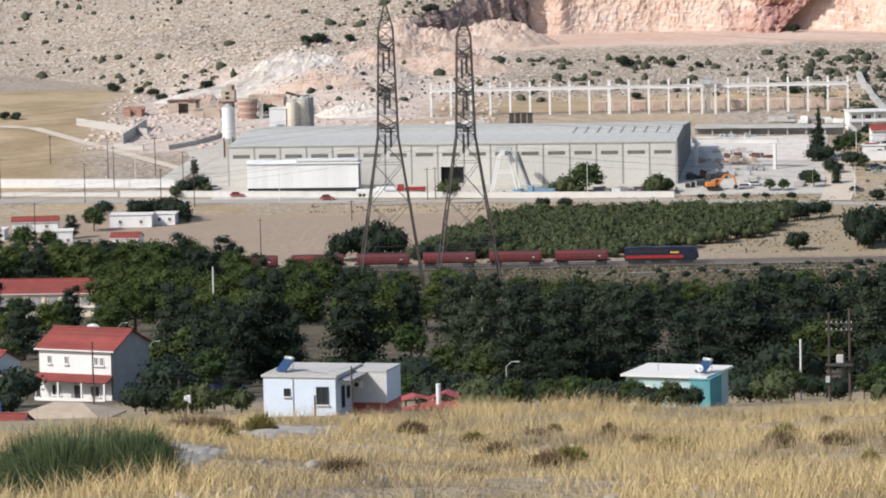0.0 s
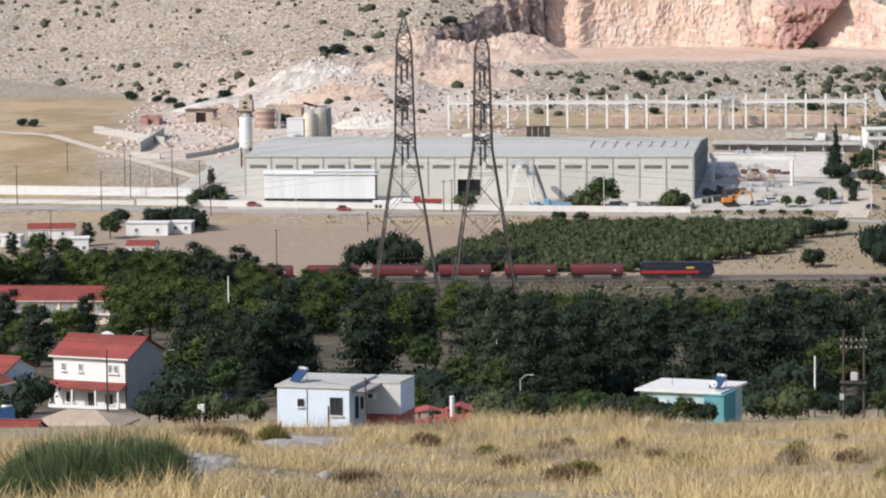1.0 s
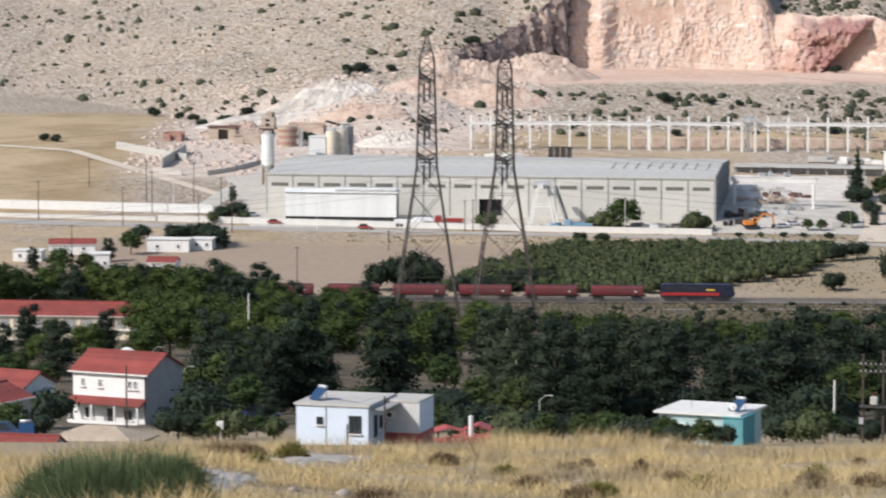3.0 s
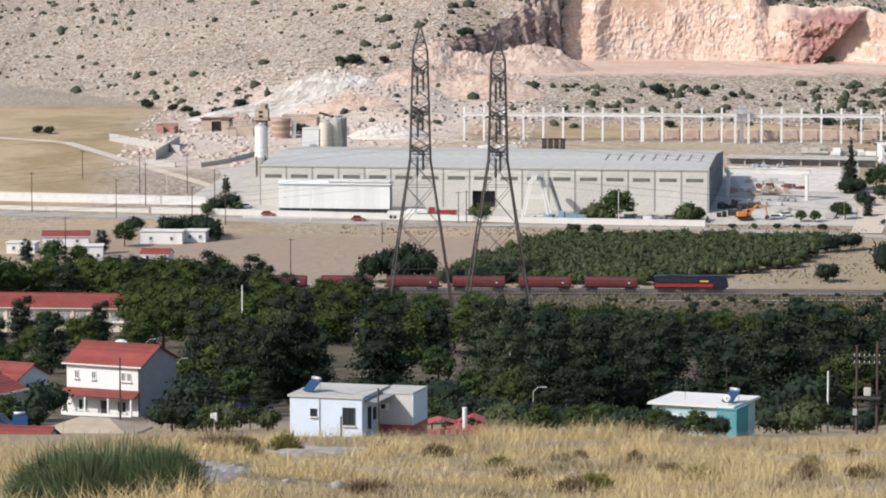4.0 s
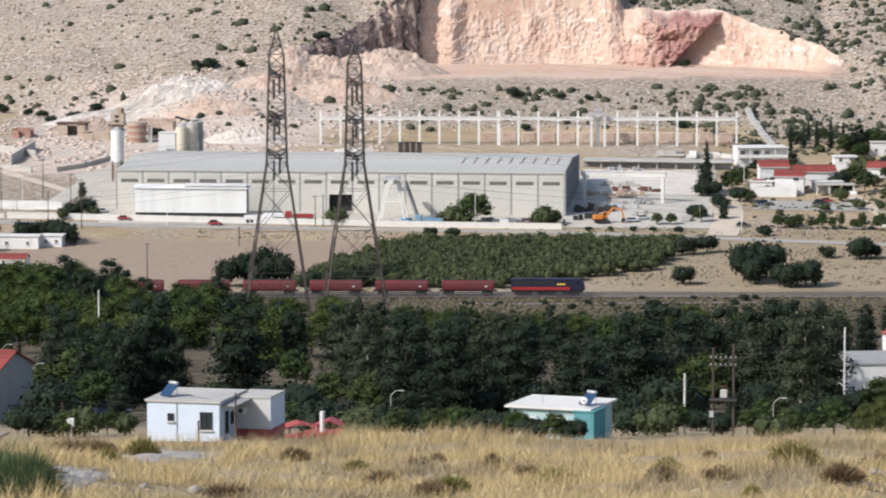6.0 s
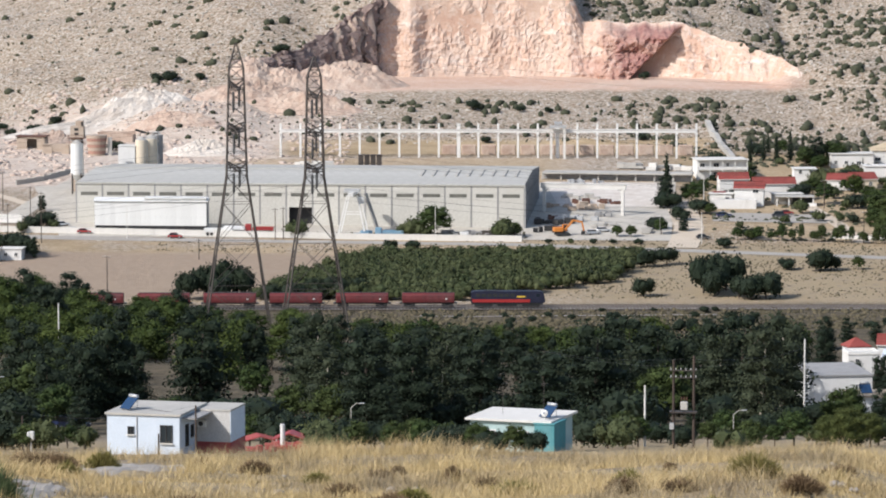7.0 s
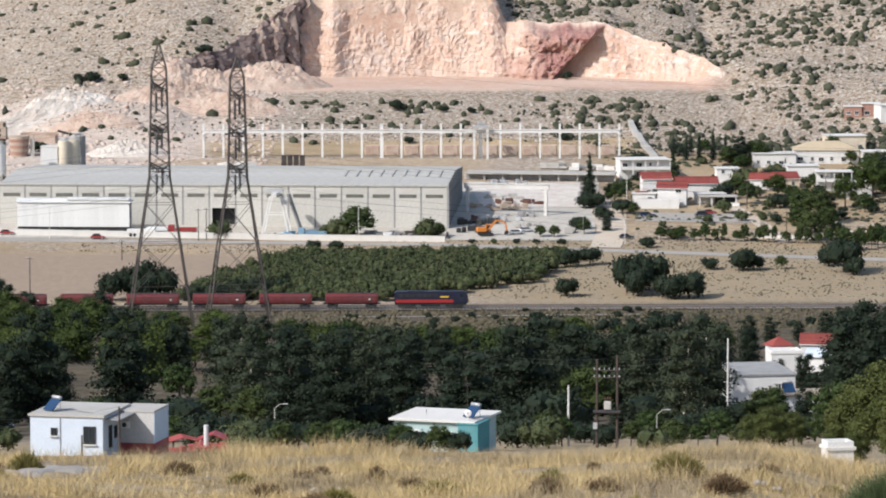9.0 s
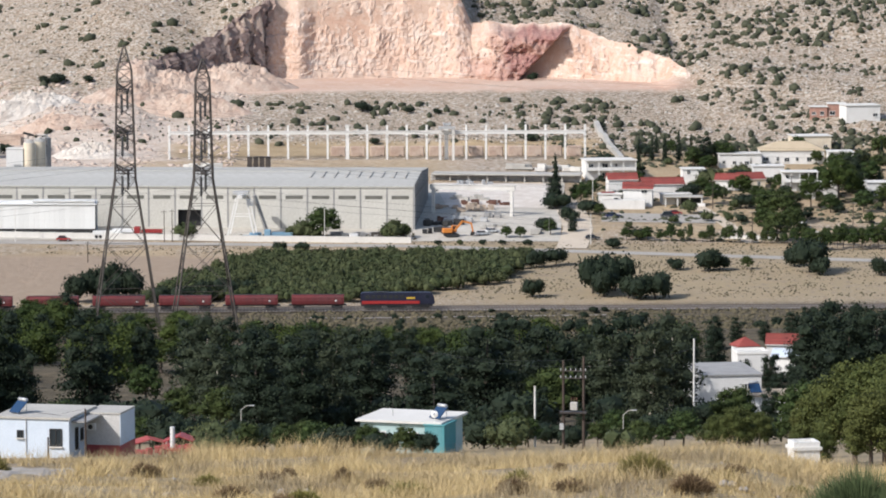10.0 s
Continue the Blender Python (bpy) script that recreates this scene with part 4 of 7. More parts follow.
def quarry_face():
    xs, hs = np.arange(-52, 160.5, 0.5), np.linspace(0, 1, 80)
    X, H = np.meshgrid(xs, hs)
    line = face_line(X)
    z0, z1 = ground(X, line - 6) - 1.5, ground(X, line + 10) + 0.6
    Z = z0 + (z1 - z0) * H
    ledge = np.floor(H * 4 + fbm(X / 18, H, 61) * 1.6)
    rough = (fbm(X / 16, Z / 16, 62) - 0.5) * 6 + (fbm(X / 3.0, Z / 9, 64) - 0.5) * 2.2 + (fbm(X / 1.0, Z / 1.3, 66, 3) - 0.5) * 1.3
    tall = np.clip((z1 - z0) / 12, 0, 1)
    # dark red buttress that leans out and breaks off along a slanting overhang
    edge = X - (99 + 21 * H)
    butt = step(78, 100, X + 4 * fbm(X / 5, Z / 5, 69)) * (1 - step(-1.2, 1.2, edge)) * (1 - step(0.75, 1.0, H)) * (5 + 8 * fbm(X / 4, Z / 4, 72) + 3 * fbm(X / 1.5, Z / 1.5, 74))
    hollow = np.exp(-((edge - 3.5) / 3.0) ** 2) * (1 - step(0.5, 0.9, H)) * 4
    Y = line - 3.4 + 10.5 * H + rough * tall * np.sin(np.clip(H * 1.15, 0, 1) * math.pi) ** 0.5 + (ledge - H * 4) * 0.6 * tall - butt * tall + hollow
    Xd = X + (fbm(X / 4, Z / 4, 68) - 0.5) * 1.6
    Xd = Xd + (1 - step(6, 12, X)) * tall * ((fbm(Y / 2.5, Z / 6, 71) - 0.5) * 7.0 + (fbm(Y / 0.9, Z / 3, 73) - 0.5) * 3.0)
    n, k = len(xs), len(hs)
    ids = np.arange(n * k).reshape(k, n)
    fs = np.stack([ids[:-1, :-1], ids[:-1, 1:], ids[1:, 1:], ids[1:, :-1]], -1).reshape(-1, 4)
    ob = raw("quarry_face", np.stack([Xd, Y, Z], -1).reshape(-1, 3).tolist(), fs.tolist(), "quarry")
    tagged(ob, "salmon-pink quarried rock face with dark red stained rock", "rock face", kind="structure")
    wob = (fbm(X / 5, Z / 5, 70) - 0.5) * 10
    red = step(86, 96, X + wob) * (1 - step(-1, 3, edge - wob * 0.15)) * (1 - step(0.86, 1.0, H + wob * 0.02)) * (0.7 + 0.3 * step(0.38, 0.55, fbm(X / 6, Z / 6, 77)))
    red = np.maximum(red, 0.45 * step(72, 86, X + wob) * (1 - step(96, 104, X + wob)) * (1 - step(0.3, 0.55, H)))
    # mask of the left spur, where shade is mixed into the rock colour
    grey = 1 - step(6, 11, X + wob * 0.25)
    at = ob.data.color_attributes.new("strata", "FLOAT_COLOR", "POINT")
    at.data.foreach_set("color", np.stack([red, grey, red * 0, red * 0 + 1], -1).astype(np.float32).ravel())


quarry_face()


def strewn(name, label, category, pts, sizes, material, seed, squash=0.6, kind="stuff", small=False):
    """Many stones or shrubs joined into one mesh: jittered solids at the given places."""
    rng = np.random.default_rng(seed)
    bm = bmesh.new()
    if small:
        bmesh.ops.create_cone(bm, segments=4, radius1=1, radius2=0.3, depth=1.4, cap_ends=True)
        bmesh.ops.triangulate(bm, faces=bm.faces)
    else:
        bmesh.ops.create_icosphere(bm, subdivisions=1, radius=1)
    bm.verts.ensure_lookup_table()
    base = np.array([v.co[:] for v in bm.verts])
    tri = np.array([[v.index for v in f.verts] for f in bm.faces])
    bm.free()
    k, nv = len(pts), len(base)
    jit = 0.7 + 0.6 * rng.random((k, nv, 1))
    sc = np.asarray(sizes)[:, None, None] * np.stack([0.7 + 0.7 * rng.random(k), 0.7 + 0.7 * rng.random(k), squash * (0.7 + 0.6 * rng.random(k))], -1)[:, None, :]
    v = (base[None] * jit * sc + np.asarray(pts)[:, None, :]).reshape(-1, 3)
    f = (tri[None] + (np.arange(k) * nv)[:, None, None]).reshape(-1, 3)
    me = bpy.data.meshes.new(name)
    me.vertices.add(len(v))
    me.vertices.foreach_set("co", v.astype(np.float32).ravel())
    me.loops.add(len(f) * 3)
    me.loops.foreach_set("vertex_index", f.astype(np.int32).ravel())
    me.polygons.add(len(f))
    me.polygons.foreach_set("loop_start", np.arange(0, len(f) * 3, 3, dtype=np.int32))
    me.update(calc_edges=True)
    me.materials.append(M[material])
    return tagged(new(name, me), label, category, kind=kind)


def on_hill(n, seed, xr, yr, want):
    rng = np.random.default_rng(seed)
    x, y = rng.uniform(*xr, n), rng.uniform(*yr, n)
    keep = rng.random(n) < want(x, y)
    x, y = x[keep], y[keep]
    return np.stack([x, y, ground(x, y)], -1)


def hill_want(x, y):
    foot = np.interp(x, (-900, -210, -120, -70, 60, 200, 900), (1800, 1640, 1500, 1440, 1440, 1400, 1440))
    inq = (x > -40) & (x < 160) & (y > 1502) & (y < face_line(x) + 8)
    return np.where((y > foot) & ~inq, 1.0, 0.0)


rk = on_hill(36000, 80, (-290, 340), (1400, 1840), lambda x, y: hill_want(x, y) * np.clip(fbm(x / 14, y / 14, 81) * 2.4 - 0.6, 0, 1))
strewn("hill_boulders", "pale grey limestone boulders strewn over the hill", "boulders", rk, 0.16 + 0.62 * np.random.default_rng(82).random(len(rk)) ** 2.2, "rock", 83, 0.65)
st = on_hill(60000, 92, (-280, 330), (1400, 1800), lambda x, y: hill_want(x, y) * np.clip(fbm(x / 8, y / 8, 93) * 2.2 - 0.45, 0, 1))
strewn("hill_stones", "small broken limestone covering the hill", "stones", st, np.random.default_rng(94).uniform(0.12, 0.40, len(st)), "rock", 95, 0.8, small=True)
sh = on_hill(32000, 84, (-290, 340), (1400, 1840), lambda x, y: hill_want(x, y) * np.clip(fbm(x / 20, y / 20, 85) * 3 - 0.95, 0, 1) * np.interp(x, (-260, -100, 40, 130, 190), (0.06, 0.12, 0.40, 0.85, 1.0)))
strewn("hill_scrub", "low grey-green thorn scrub dotted over the hill", "scrub", sh + np.array((0, 0, 0.3)), 0.35 + 1.6 * np.random.default_rng(86).random(len(sh)) ** 2.2, "scrub", 87, 1.0)
tf2 = on_hill(60000, 140, (-280, 335), (1400, 1820), lambda x, y: hill_want(x, y) * np.clip(fbm(x / 6, y / 6, 141) * 2.6 - 0.75, 0, 1) * np.interp(x, (-260, -60, 60, 150), (0.4, 0.55, 0.9, 1.0)))
strewn("hill_tufts", "small dry grey-brown tufts between the hill's stones", "tufts", tf2, 0.14 + 0.42 * np.random.default_rng(142).random(len(tf2)) ** 1.5, "drytuft", 143, 0.8, small=True)
rb = on_hill(15000, 88, (-140, 60), (1345, 1545), lambda x, y: np.clip(fbm(x / 9, y / 9, 89) * 3 - 1.0, 0, 1) * (x < -6 + (y - 1400) * 0.05))
strewn("quarry_rubble", "pale pinkish quarry rubble and spoil", "rubble", rb, 0.16 + 1.1 * np.random.default_rng(90).random(len(rb)) ** 3, "rubblerock", 91, 0.6)


def mound(name, label, bearing, dist, w, d, h, material, seed, turn=0):
    """A heap of spoil with an uneven crest."""
    p = spot(bearing, dist)
    n = 84
    fs = []
    u, v = np.meshgrid(np.linspace(-1, 1, n + 1), np.linspace(-1, 1, n + 1))
    r = np.hypot(u, v)
    z = h * np.maximum(0, 1 - r ** 1.6) * (0.45 + 1.1 * fbm(u * 4 + seed, v * 4, seed, 5)) - 0.4 + ((fbm(u * 14, v * 10, seed + 9) - 0.5) * 3.2 + (fbm(u * 30, v * 22, seed + 19, 2) - 0.5) * 1.6) * np.maximum(0, 1 - r)
    a = radians(turn)
    X, Y = u * w / 2 * math.cos(a) - v * d / 2 * math.sin(a), u * w / 2 * math.sin(a) + v * d / 2 * math.cos(a)
    vs = np.stack([X, Y, z + ground(p.x + X, p.y + Y) - p.z], -1).reshape(-1, 3).tolist()
    for j in range(n):
        for i in range(n):
            k = j * (n + 1) + i
            fs.append((k, k + 1, k + n + 2, k + n + 1))
    ob = raw(name, vs, fs, material)
    ob.location = p
    return tagged(ob, label, "spoil heap")


mound("earth_mound", "long pale spoil bank below the hill", 310, 1480, 74, 14, 5.5, "spoil", 1, 24)
mound("earth_mound", "pale rubble heap with a rough crest", 385, 1490, 40, 16, 5.5, "spoil", 2, 12)
mound("earth_mound", "reddish earth heap near the quarry", 440, 1462, 40, 14, 3.6, "redspoil", 3, -5)
mound("earth_mound", "pale sand heap behind the silos", 500, 1410, 30, 14, 4.5, "spoil", 4, 5)
mound("earth_mound", "broad pink rubble fan below the quarry", 600, 1500, 52, 18, 7, "redspoil", 5, 10)
mound("earth_mound", "pinkish rubble slope under the bench", 680, 1490, 44, 16, 6, "redspoil", 6, -6)
mound("earth_mound", "pinkish rubble apron below the dark buttress", 745, 1535, 52, 30, 9, "redspoil", 8, 0)
mound("earth_mound", "pale rubble apron beside the quarry bench", 640, 1528, 40, 26, 7, "redspoil", 9, 10)
mound("earth_mound", "pale rubble slope near the old kiln", 225, 1440, 30, 12, 4, "redspoil", 7, 15)

wd1 = on_hill(16000, 96, (-60, 230), (1112, 1232), lambda x, y: np.clip(fbm(x / 10, y / 6, 97) * 3 - 1.0, 0, 1) * np.where((x > 62 - (1225 - y) * 0.3) | (y > 1203 - x * 0.1), 1, 0.0) * (abs(y - np.interp(x, (-180, 43, 176, 420), (1249, 1221, 1181, 1120))) > 5))
strewn("dry_weeds", "brown dry weeds on the plain by the railway", "weeds", wd1, np.random.default_rng(98).uniform(0.14, 0.5, len(wd1)), "drytuft", 99, 0.9, small=True)
wd2 = on_hill(9000, 110, (-10, 210), (940, 1090), lambda x, y: np.clip(fbm(x / 8, y / 8, 111) * 3 - 0.9, 0, 1))
strewn("dry_scrub", "low grey-brown scrub below the railway", "scrub", wd2, np.random.default_rng(112).uniform(0.2, 0.8, len(wd2)), "drytuft", 113, 0.8)
wd3 = on_hill(5000, 114, (95, 260), (1225, 1430), lambda x, y: np.clip(fbm(x / 9, y / 9, 115) * 3 - 1.1, 0, 1) * (abs(x - 97) > 6))
strewn("garden_scrub", "low dusty green scrub round the village", "scrub", wd3, np.random.default_rng(116).uniform(0.3, 1.1, len(wd3)), "scrub", 117, 0.8)

wd4 = on_hill(5200, 150, (-92, 48), (1229, 1243), lambda x, y: np.clip(fbm(x / 5, y / 5, 151) * 3 - 0.8, 0, 1) * (abs(y - (1238.5 - 0.128 * (x - 46) * 0.9)) < 5))
strewn("yard_weeds", "dark dry weeds along the wall of the works", "weeds", wd4, np.random.default_rng(152).uniform(0.2, 0.7, len(wd4)), "drytuft", 153, 1.0, small=True)
wd5 = on_hill(16000, 154, (-150, 200), (880, 1088), lambda x, y: np.clip(fbm(x / 7, y / 7, 155) * 3 - 1.0, 0, 1) * np.where(x > 0, 1.0, 0.5))
strewn("dry_tufts", "grey-brown grass tufts on the slope below the railway", "tufts", wd5, np.random.default_rng(156).uniform(0.15, 0.55, len(wd5)), "drytuft", 157, 1.0, small=True)
ribbon("gravel_track", ((14, 1064), (26, 1061), (48, 1063), (90, 1066)), 2.2, "slab", 0.15, "pale gravel track below the railway", "track", n=30)

# ---------------------------------------------------------------- the look-out hill: dry grass, slabs, brush


def blades(name, label, category, roots, heights, widths, lean, material, seed):
    """Thin bent blades, two faces each, joined into one mesh."""
    rng = np.random.default_rng(seed)
    k = len(roots)
    a = rng.uniform(0, 2 * math.pi, k)
    side = np.stack([np.cos(a), np.sin(a), np.zeros(k)], -1) * widths[:, None]
    b = rng.uniform(0, 2 * math.pi, k)
    off = np.stack([np.cos(b), np.sin(b), np.zeros(k)], -1) * (heights * lean)[:, None]
    up = np.array((0, 0, 1.0)) * heights[:, None]
    v = np.stack([roots - side, roots + side, roots + off * 0.35 + up * 0.55 + side * 0.8, roots + off * 0.35 + up * 0.55 - side * 0.8, roots + off + up], 1).reshape(-1, 3)
    o = (np.arange(k) * 5)[:, None]
    loops = np.concatenate([o + np.array([[0, 1, 2, 3]]), o + np.array([[3, 2, 4]])], 1).ravel()
    starts = (np.arange(k) * 7)[:, None] + np.array([[0, 4]])
    me = bpy.data.meshes.new(name)
    me.vertices.add(len(v))
    me.vertices.foreach_set("co", v.astype(np.float32).ravel())
    me.loops.add(len(loops))
    me.loops.foreach_set("vertex_index", loops.astype(np.int32))
    me.polygons.add(k * 2)
    me.polygons.foreach_set("loop_start", starts.astype(np.int32).ravel())
    me.update(calc_edges=True)
    me.materials.append(M[material])
    return tagged(new(name, me), label, category, kind="stuff")


SLABS = ((372, 110, 1.9, 9.0, 0.20), (182, 85.5, 0.95, 6.0, 0.24), (1385, 84, 0.6, 1.2, 0.2))


def grass(n_tufts=19000, per=24):
    rng = np.random.default_rng(100)
    y = 52 + 92 * rng.random(n_tufts) ** 0.8
    x = rng.uniform(-0.165, 0.172, n_tufts) * y
    dens = fbm(x / 3.2, y / 3.2, 101)
    keep = rng.random(n_tufts) < np.clip(dens * 3.2 - 0.75, 0.06, 1)
    for b, d, w, l, _ in SLABS:
        p = spot(b, d)
        keep &= ((x - p.x) / w) ** 2 + ((y - p.y + 0.8) / (l + 1.4)) ** 2 > 1.0
    x, y, dens = x[keep], y[keep], dens[keep]
    tall = (0.16 + 0.42 * np.clip(fbm(x / 5, y / 5, 103) * 1.9 - 0.45, 0, 1)) * (0.9 + 0.6 * step(100, 120, y) * fbm(x / 1.8, y / 4, 107))
    k = len(x)
    rx = np.repeat(x, per) + rng.normal(0, 0.17, k * per)
    ry = np.repeat(y, per) + rng.normal(0, 0.17, k * per)
    roots = np.stack([rx, ry, ground(rx, ry) - 0.02], -1)
    tall = tall * rng.uniform(0.55, 1.35, k)
    h = np.repeat(tall, per) * rng.uniform(0.35, 1.15, k * per)
    blades("dry_grass", "tall golden dry grass on the look-out hill", "grass", roots, h, rng.uniform(0.003, 0.007, k * per), rng.uniform(0.2, 1.15, k * per), "straw", 104)


grass()


def slab(bearing, dist, w, l, high, seed):
    p = spot(bearing, dist)
    n = 30
    fs = []
    u, v = np.meshgrid(np.linspace(-1, 1, n + 1), np.linspace(-1, 1, n + 1))
    e = np.maximum(0.0, 1 - (abs(u) ** 2.6 + abs(v) ** 2.6) * (0.7 + 0.7 * fbm(u * 2 + seed, v * 2, seed)))
    z = np.minimum(e * 1.5, 1) ** 0.8 * high - 0.10 + (fbm(u * 4, v * 4, seed + 3) - 0.5) * 0.16
    X, Y = u * w, v * l
    vs = np.stack([X, Y, z + ground(p.x + X, p.y + Y) - p.z], -1).reshape(-1, 3).tolist()
    for j in range(n):
        for i in range(n):
            k = j * (n + 1) + i
            fs.append((k, k + 1, k + n + 2, k + n + 1))
    ob = raw("rock_slab", vs, fs, "slab")
    ob.location = p
    tagged(ob, "pale grey weathered rock slab among dry grass", "rock", "rock slabs")


for _i, _s in enumerate(SLABS):
    slab(*_s, _i + 1)


def brush(name, label, bearing, dist, w, h, material, n, seed, width=0.006, upright=0.5):
    """A plant of thin twigs that fan out from its foot."""
    p = spot(bearing, dist)
    rng = np.random.default_rng(seed)
    ob = thing(name, label, "shrub", tuple(p), 0, "shrubs of the look-out hill")
    a, r = rng.uniform(0, 2 * math.pi, n), np.sqrt(rng.random(n))
    # twigs: foot near the middle, tip on a dome
    t = np.stack([np.cos(a) * r * w / 2, np.sin(a) * r * w / 2, h * np.sqrt(np.maximum(0.05, 1 - (r * 0.9) ** 2)) * rng.uniform(0.5, 1.1, n) * (0.75 + 0.5 * vnoise(np.cos(a) * 2 + 5, np.sin(a) * 2 + r * 3, seed))], -1)
    t = t + rng.normal(0, 0.06, (n, 3)) * w
    t[:, 2] = np.maximum(t[:, 2], 0.04)
    f = t * np.stack([rng.uniform(0.6, 0.95, n), rng.uniform(0.6, 0.95, n), rng.uniform(0.45, 0.9, n)], -1)
    sd = rng.normal(size=(n, 3)) * width
    v = np.stack([f - sd, f + sd, t + sd * 0.4, t - sd * 0.4], 1).reshape(-1, 3)
    fs = (np.arange(n) * 4)[:, None] + np.arange(4)[None]
    raw("crown", v.tolist(), fs.tolist(), material, ob)
    stem = bmesh.new()
    for i in range(7):
        q = t[i * 9]
        bar(stem, (0, 0, -0.1), (q[0] * 0.5, q[1] * 0.5, q[2] * 0.5), 0.04, 5, 0.015)
    part("stem", stem, "trunk", ob)


brush("broom_shrub", "large feathery green broom shrub in dry grass", 15, 73, 3.1, 1.22, "broom", 24000, 1, 0.0035)
brush("broom_shrub", "smaller feathery green broom beside the large one", -95, 76, 1.7, 1.2, "broom", 10000, 2, 0.0035)
brush("broom_shrub", "feathery green broom leaning over grass", 105, 71, 1.5, 1.05, "broom", 10000, 5, 0.0035)
brush("broom_shrub", "tall thin green broom shoot cluster", -25, 71, 1.5, 1.25, "broom", 9000, 6, 0.0035)
brush("broom_shrub", "bright green broom shrub in dry grass", 1860, 86, 2.4, 1.25, "broom", 20000, 3, 0.0035)
brush("broom_shrub", "bright green broom shrub in dry grass", 1990, 82, 2.4, 1.4, "broom", 18000, 4, 0.0035)
for _i, (_b, _d, _w, _h) in enumerate(((320, 108, 0.95, 0.55), (1475, 92, 1.2, 0.5), (1050, 91, 1.2, 0.35), (870, 86, 0.8, 0.3), (1400, 84, 0.5, 0.35), (700, 96, 0.7, 0.3), (1250, 84, 0.6, 0.3), (1620, 95, 0.8, 0.4))):
    brush("herb_tuft", "low yellow-green herb tuft among dry grass", _b, _d, _w, _h, "herb", 2600, 20 + _i, 0.006)
_fr = random.Random(77)
for _i in range(34):
    _k = _fr.random()
    brush("herb_tuft" if _k < 0.45 else "thorn_tuft", "low yellow-green herb tuft among dry grass" if _k < 0.45 else "low brown dried thorn cushion in grass", _fr.uniform(-120, 1780), _fr.uniform(70, 116), _fr.uniform(0.35, 0.9), _fr.uniform(0.2, 0.42), "herb" if _k < 0.45 else "twig", 1100, 120 + _i, 0.006)
_fs = on_hill(2600, 130, (-16, 18), (56, 118), lambda x, y: np.clip(fbm(x / 2.5, y / 2.5, 131) * 4 - 2.1, 0, 1) * (abs(x / y) < 0.17))
strewn("field_stones", "small pale stones between the grass tufts", "stones", _fs, np.random.default_rng(132).uniform(0.03, 0.13, len(_fs)), "slab", 133, 0.7)
for _i, (_b, _d, _w, _h) in enumerate(((205, 112, 1.7, 0.5), (250, 110, 1.0, 0.45), (745, 92, 0.9, 0.35), (830, 85, 0.8, 0.3), (470, 82, 1.0, 0.3), (1240, 88, 0.7, 0.35), (1560, 86, 0.9, 0.35), (590, 104, 0.8, 0.3))):
    brush("thorn_tuft", "low brown dried thorn cushion in grass", _b, _d, _w, _h, "twig", 2600, 40 + _i, 0.006)
# ---------------------------------------------------------------- houses


def window(parent, x, y, z, w, h, frame_mat="white", along="x", shutters=None, sill=True):
    """A framed window on the outer face at y (or at x = y when along is y)."""
    fr, gl = bmesh.new(), bmesh.new()
    t = 0.09
    rows = (((0, 0, h / 2 - t / 2), (w, 0.12, t)), ((0, 0, -h / 2 + t / 2), (w, 0.12, t)), ((-w / 2 + t / 2, 0, 0), (t, 0.12, h - 2 * t)), ((w / 2 - t / 2, 0, 0), (t, 0.12, h - 2 * t)), ((0, 0, 0), (t * 0.8, 0.12, h - 2 * t)))
    for c, s in rows:
        box(fr, c, s)
    box(gl, (0, 0.02, 0), (w - t, 0.05, h - t))
    win = part("window", fr, frame_mat, parent)
    win.matrix_basis = pose(x, y, z) if along == "x" else pose(y, x, z, 0, 0, 90)
    part("pane", gl, "glass", win)
    if sill:
        part("sill", boxes(((0, -0.08, -h / 2 - 0.05), (w + 0.2, 0.25, 0.08))), "palecon", win)
    return win


def tiled_slope(parent, w, run, rise, z, y0, direction, mat="tile", x0=0.0, thick=0.12):
    """Roof slope in courses; direction 1 climbs towards +y."""
    n = max(4, int(math.hypot(run, rise) / 0.42))
    for i in range(n):
        a, b = i / n, (i + 1) / n
        ya, yb = y0 + direction * run * a, y0 + direction * run * (b + 0.02)
        za, zb = z + rise * a, z + rise * (b + 0.02)
        vs = [(x0 - w / 2, ya, za + 0.05), (x0 + w / 2, ya, za + 0.05), (x0 + w / 2, yb, zb), (x0 - w / 2, yb, zb), (x0 - w / 2, ya, za - thick + 0.05), (x0 + w / 2, ya, za - thick + 0.05), (x0 + w / 2, yb, zb - thick), (x0 - w / 2, yb, zb - thick)]
        raw("tile_course", vs, [(0, 1, 2, 3), (4, 7, 6, 5), (0, 4, 5, 1), (1, 5, 6, 2), (2, 6, 7, 3), (3, 7, 4, 0)], mat, parent)


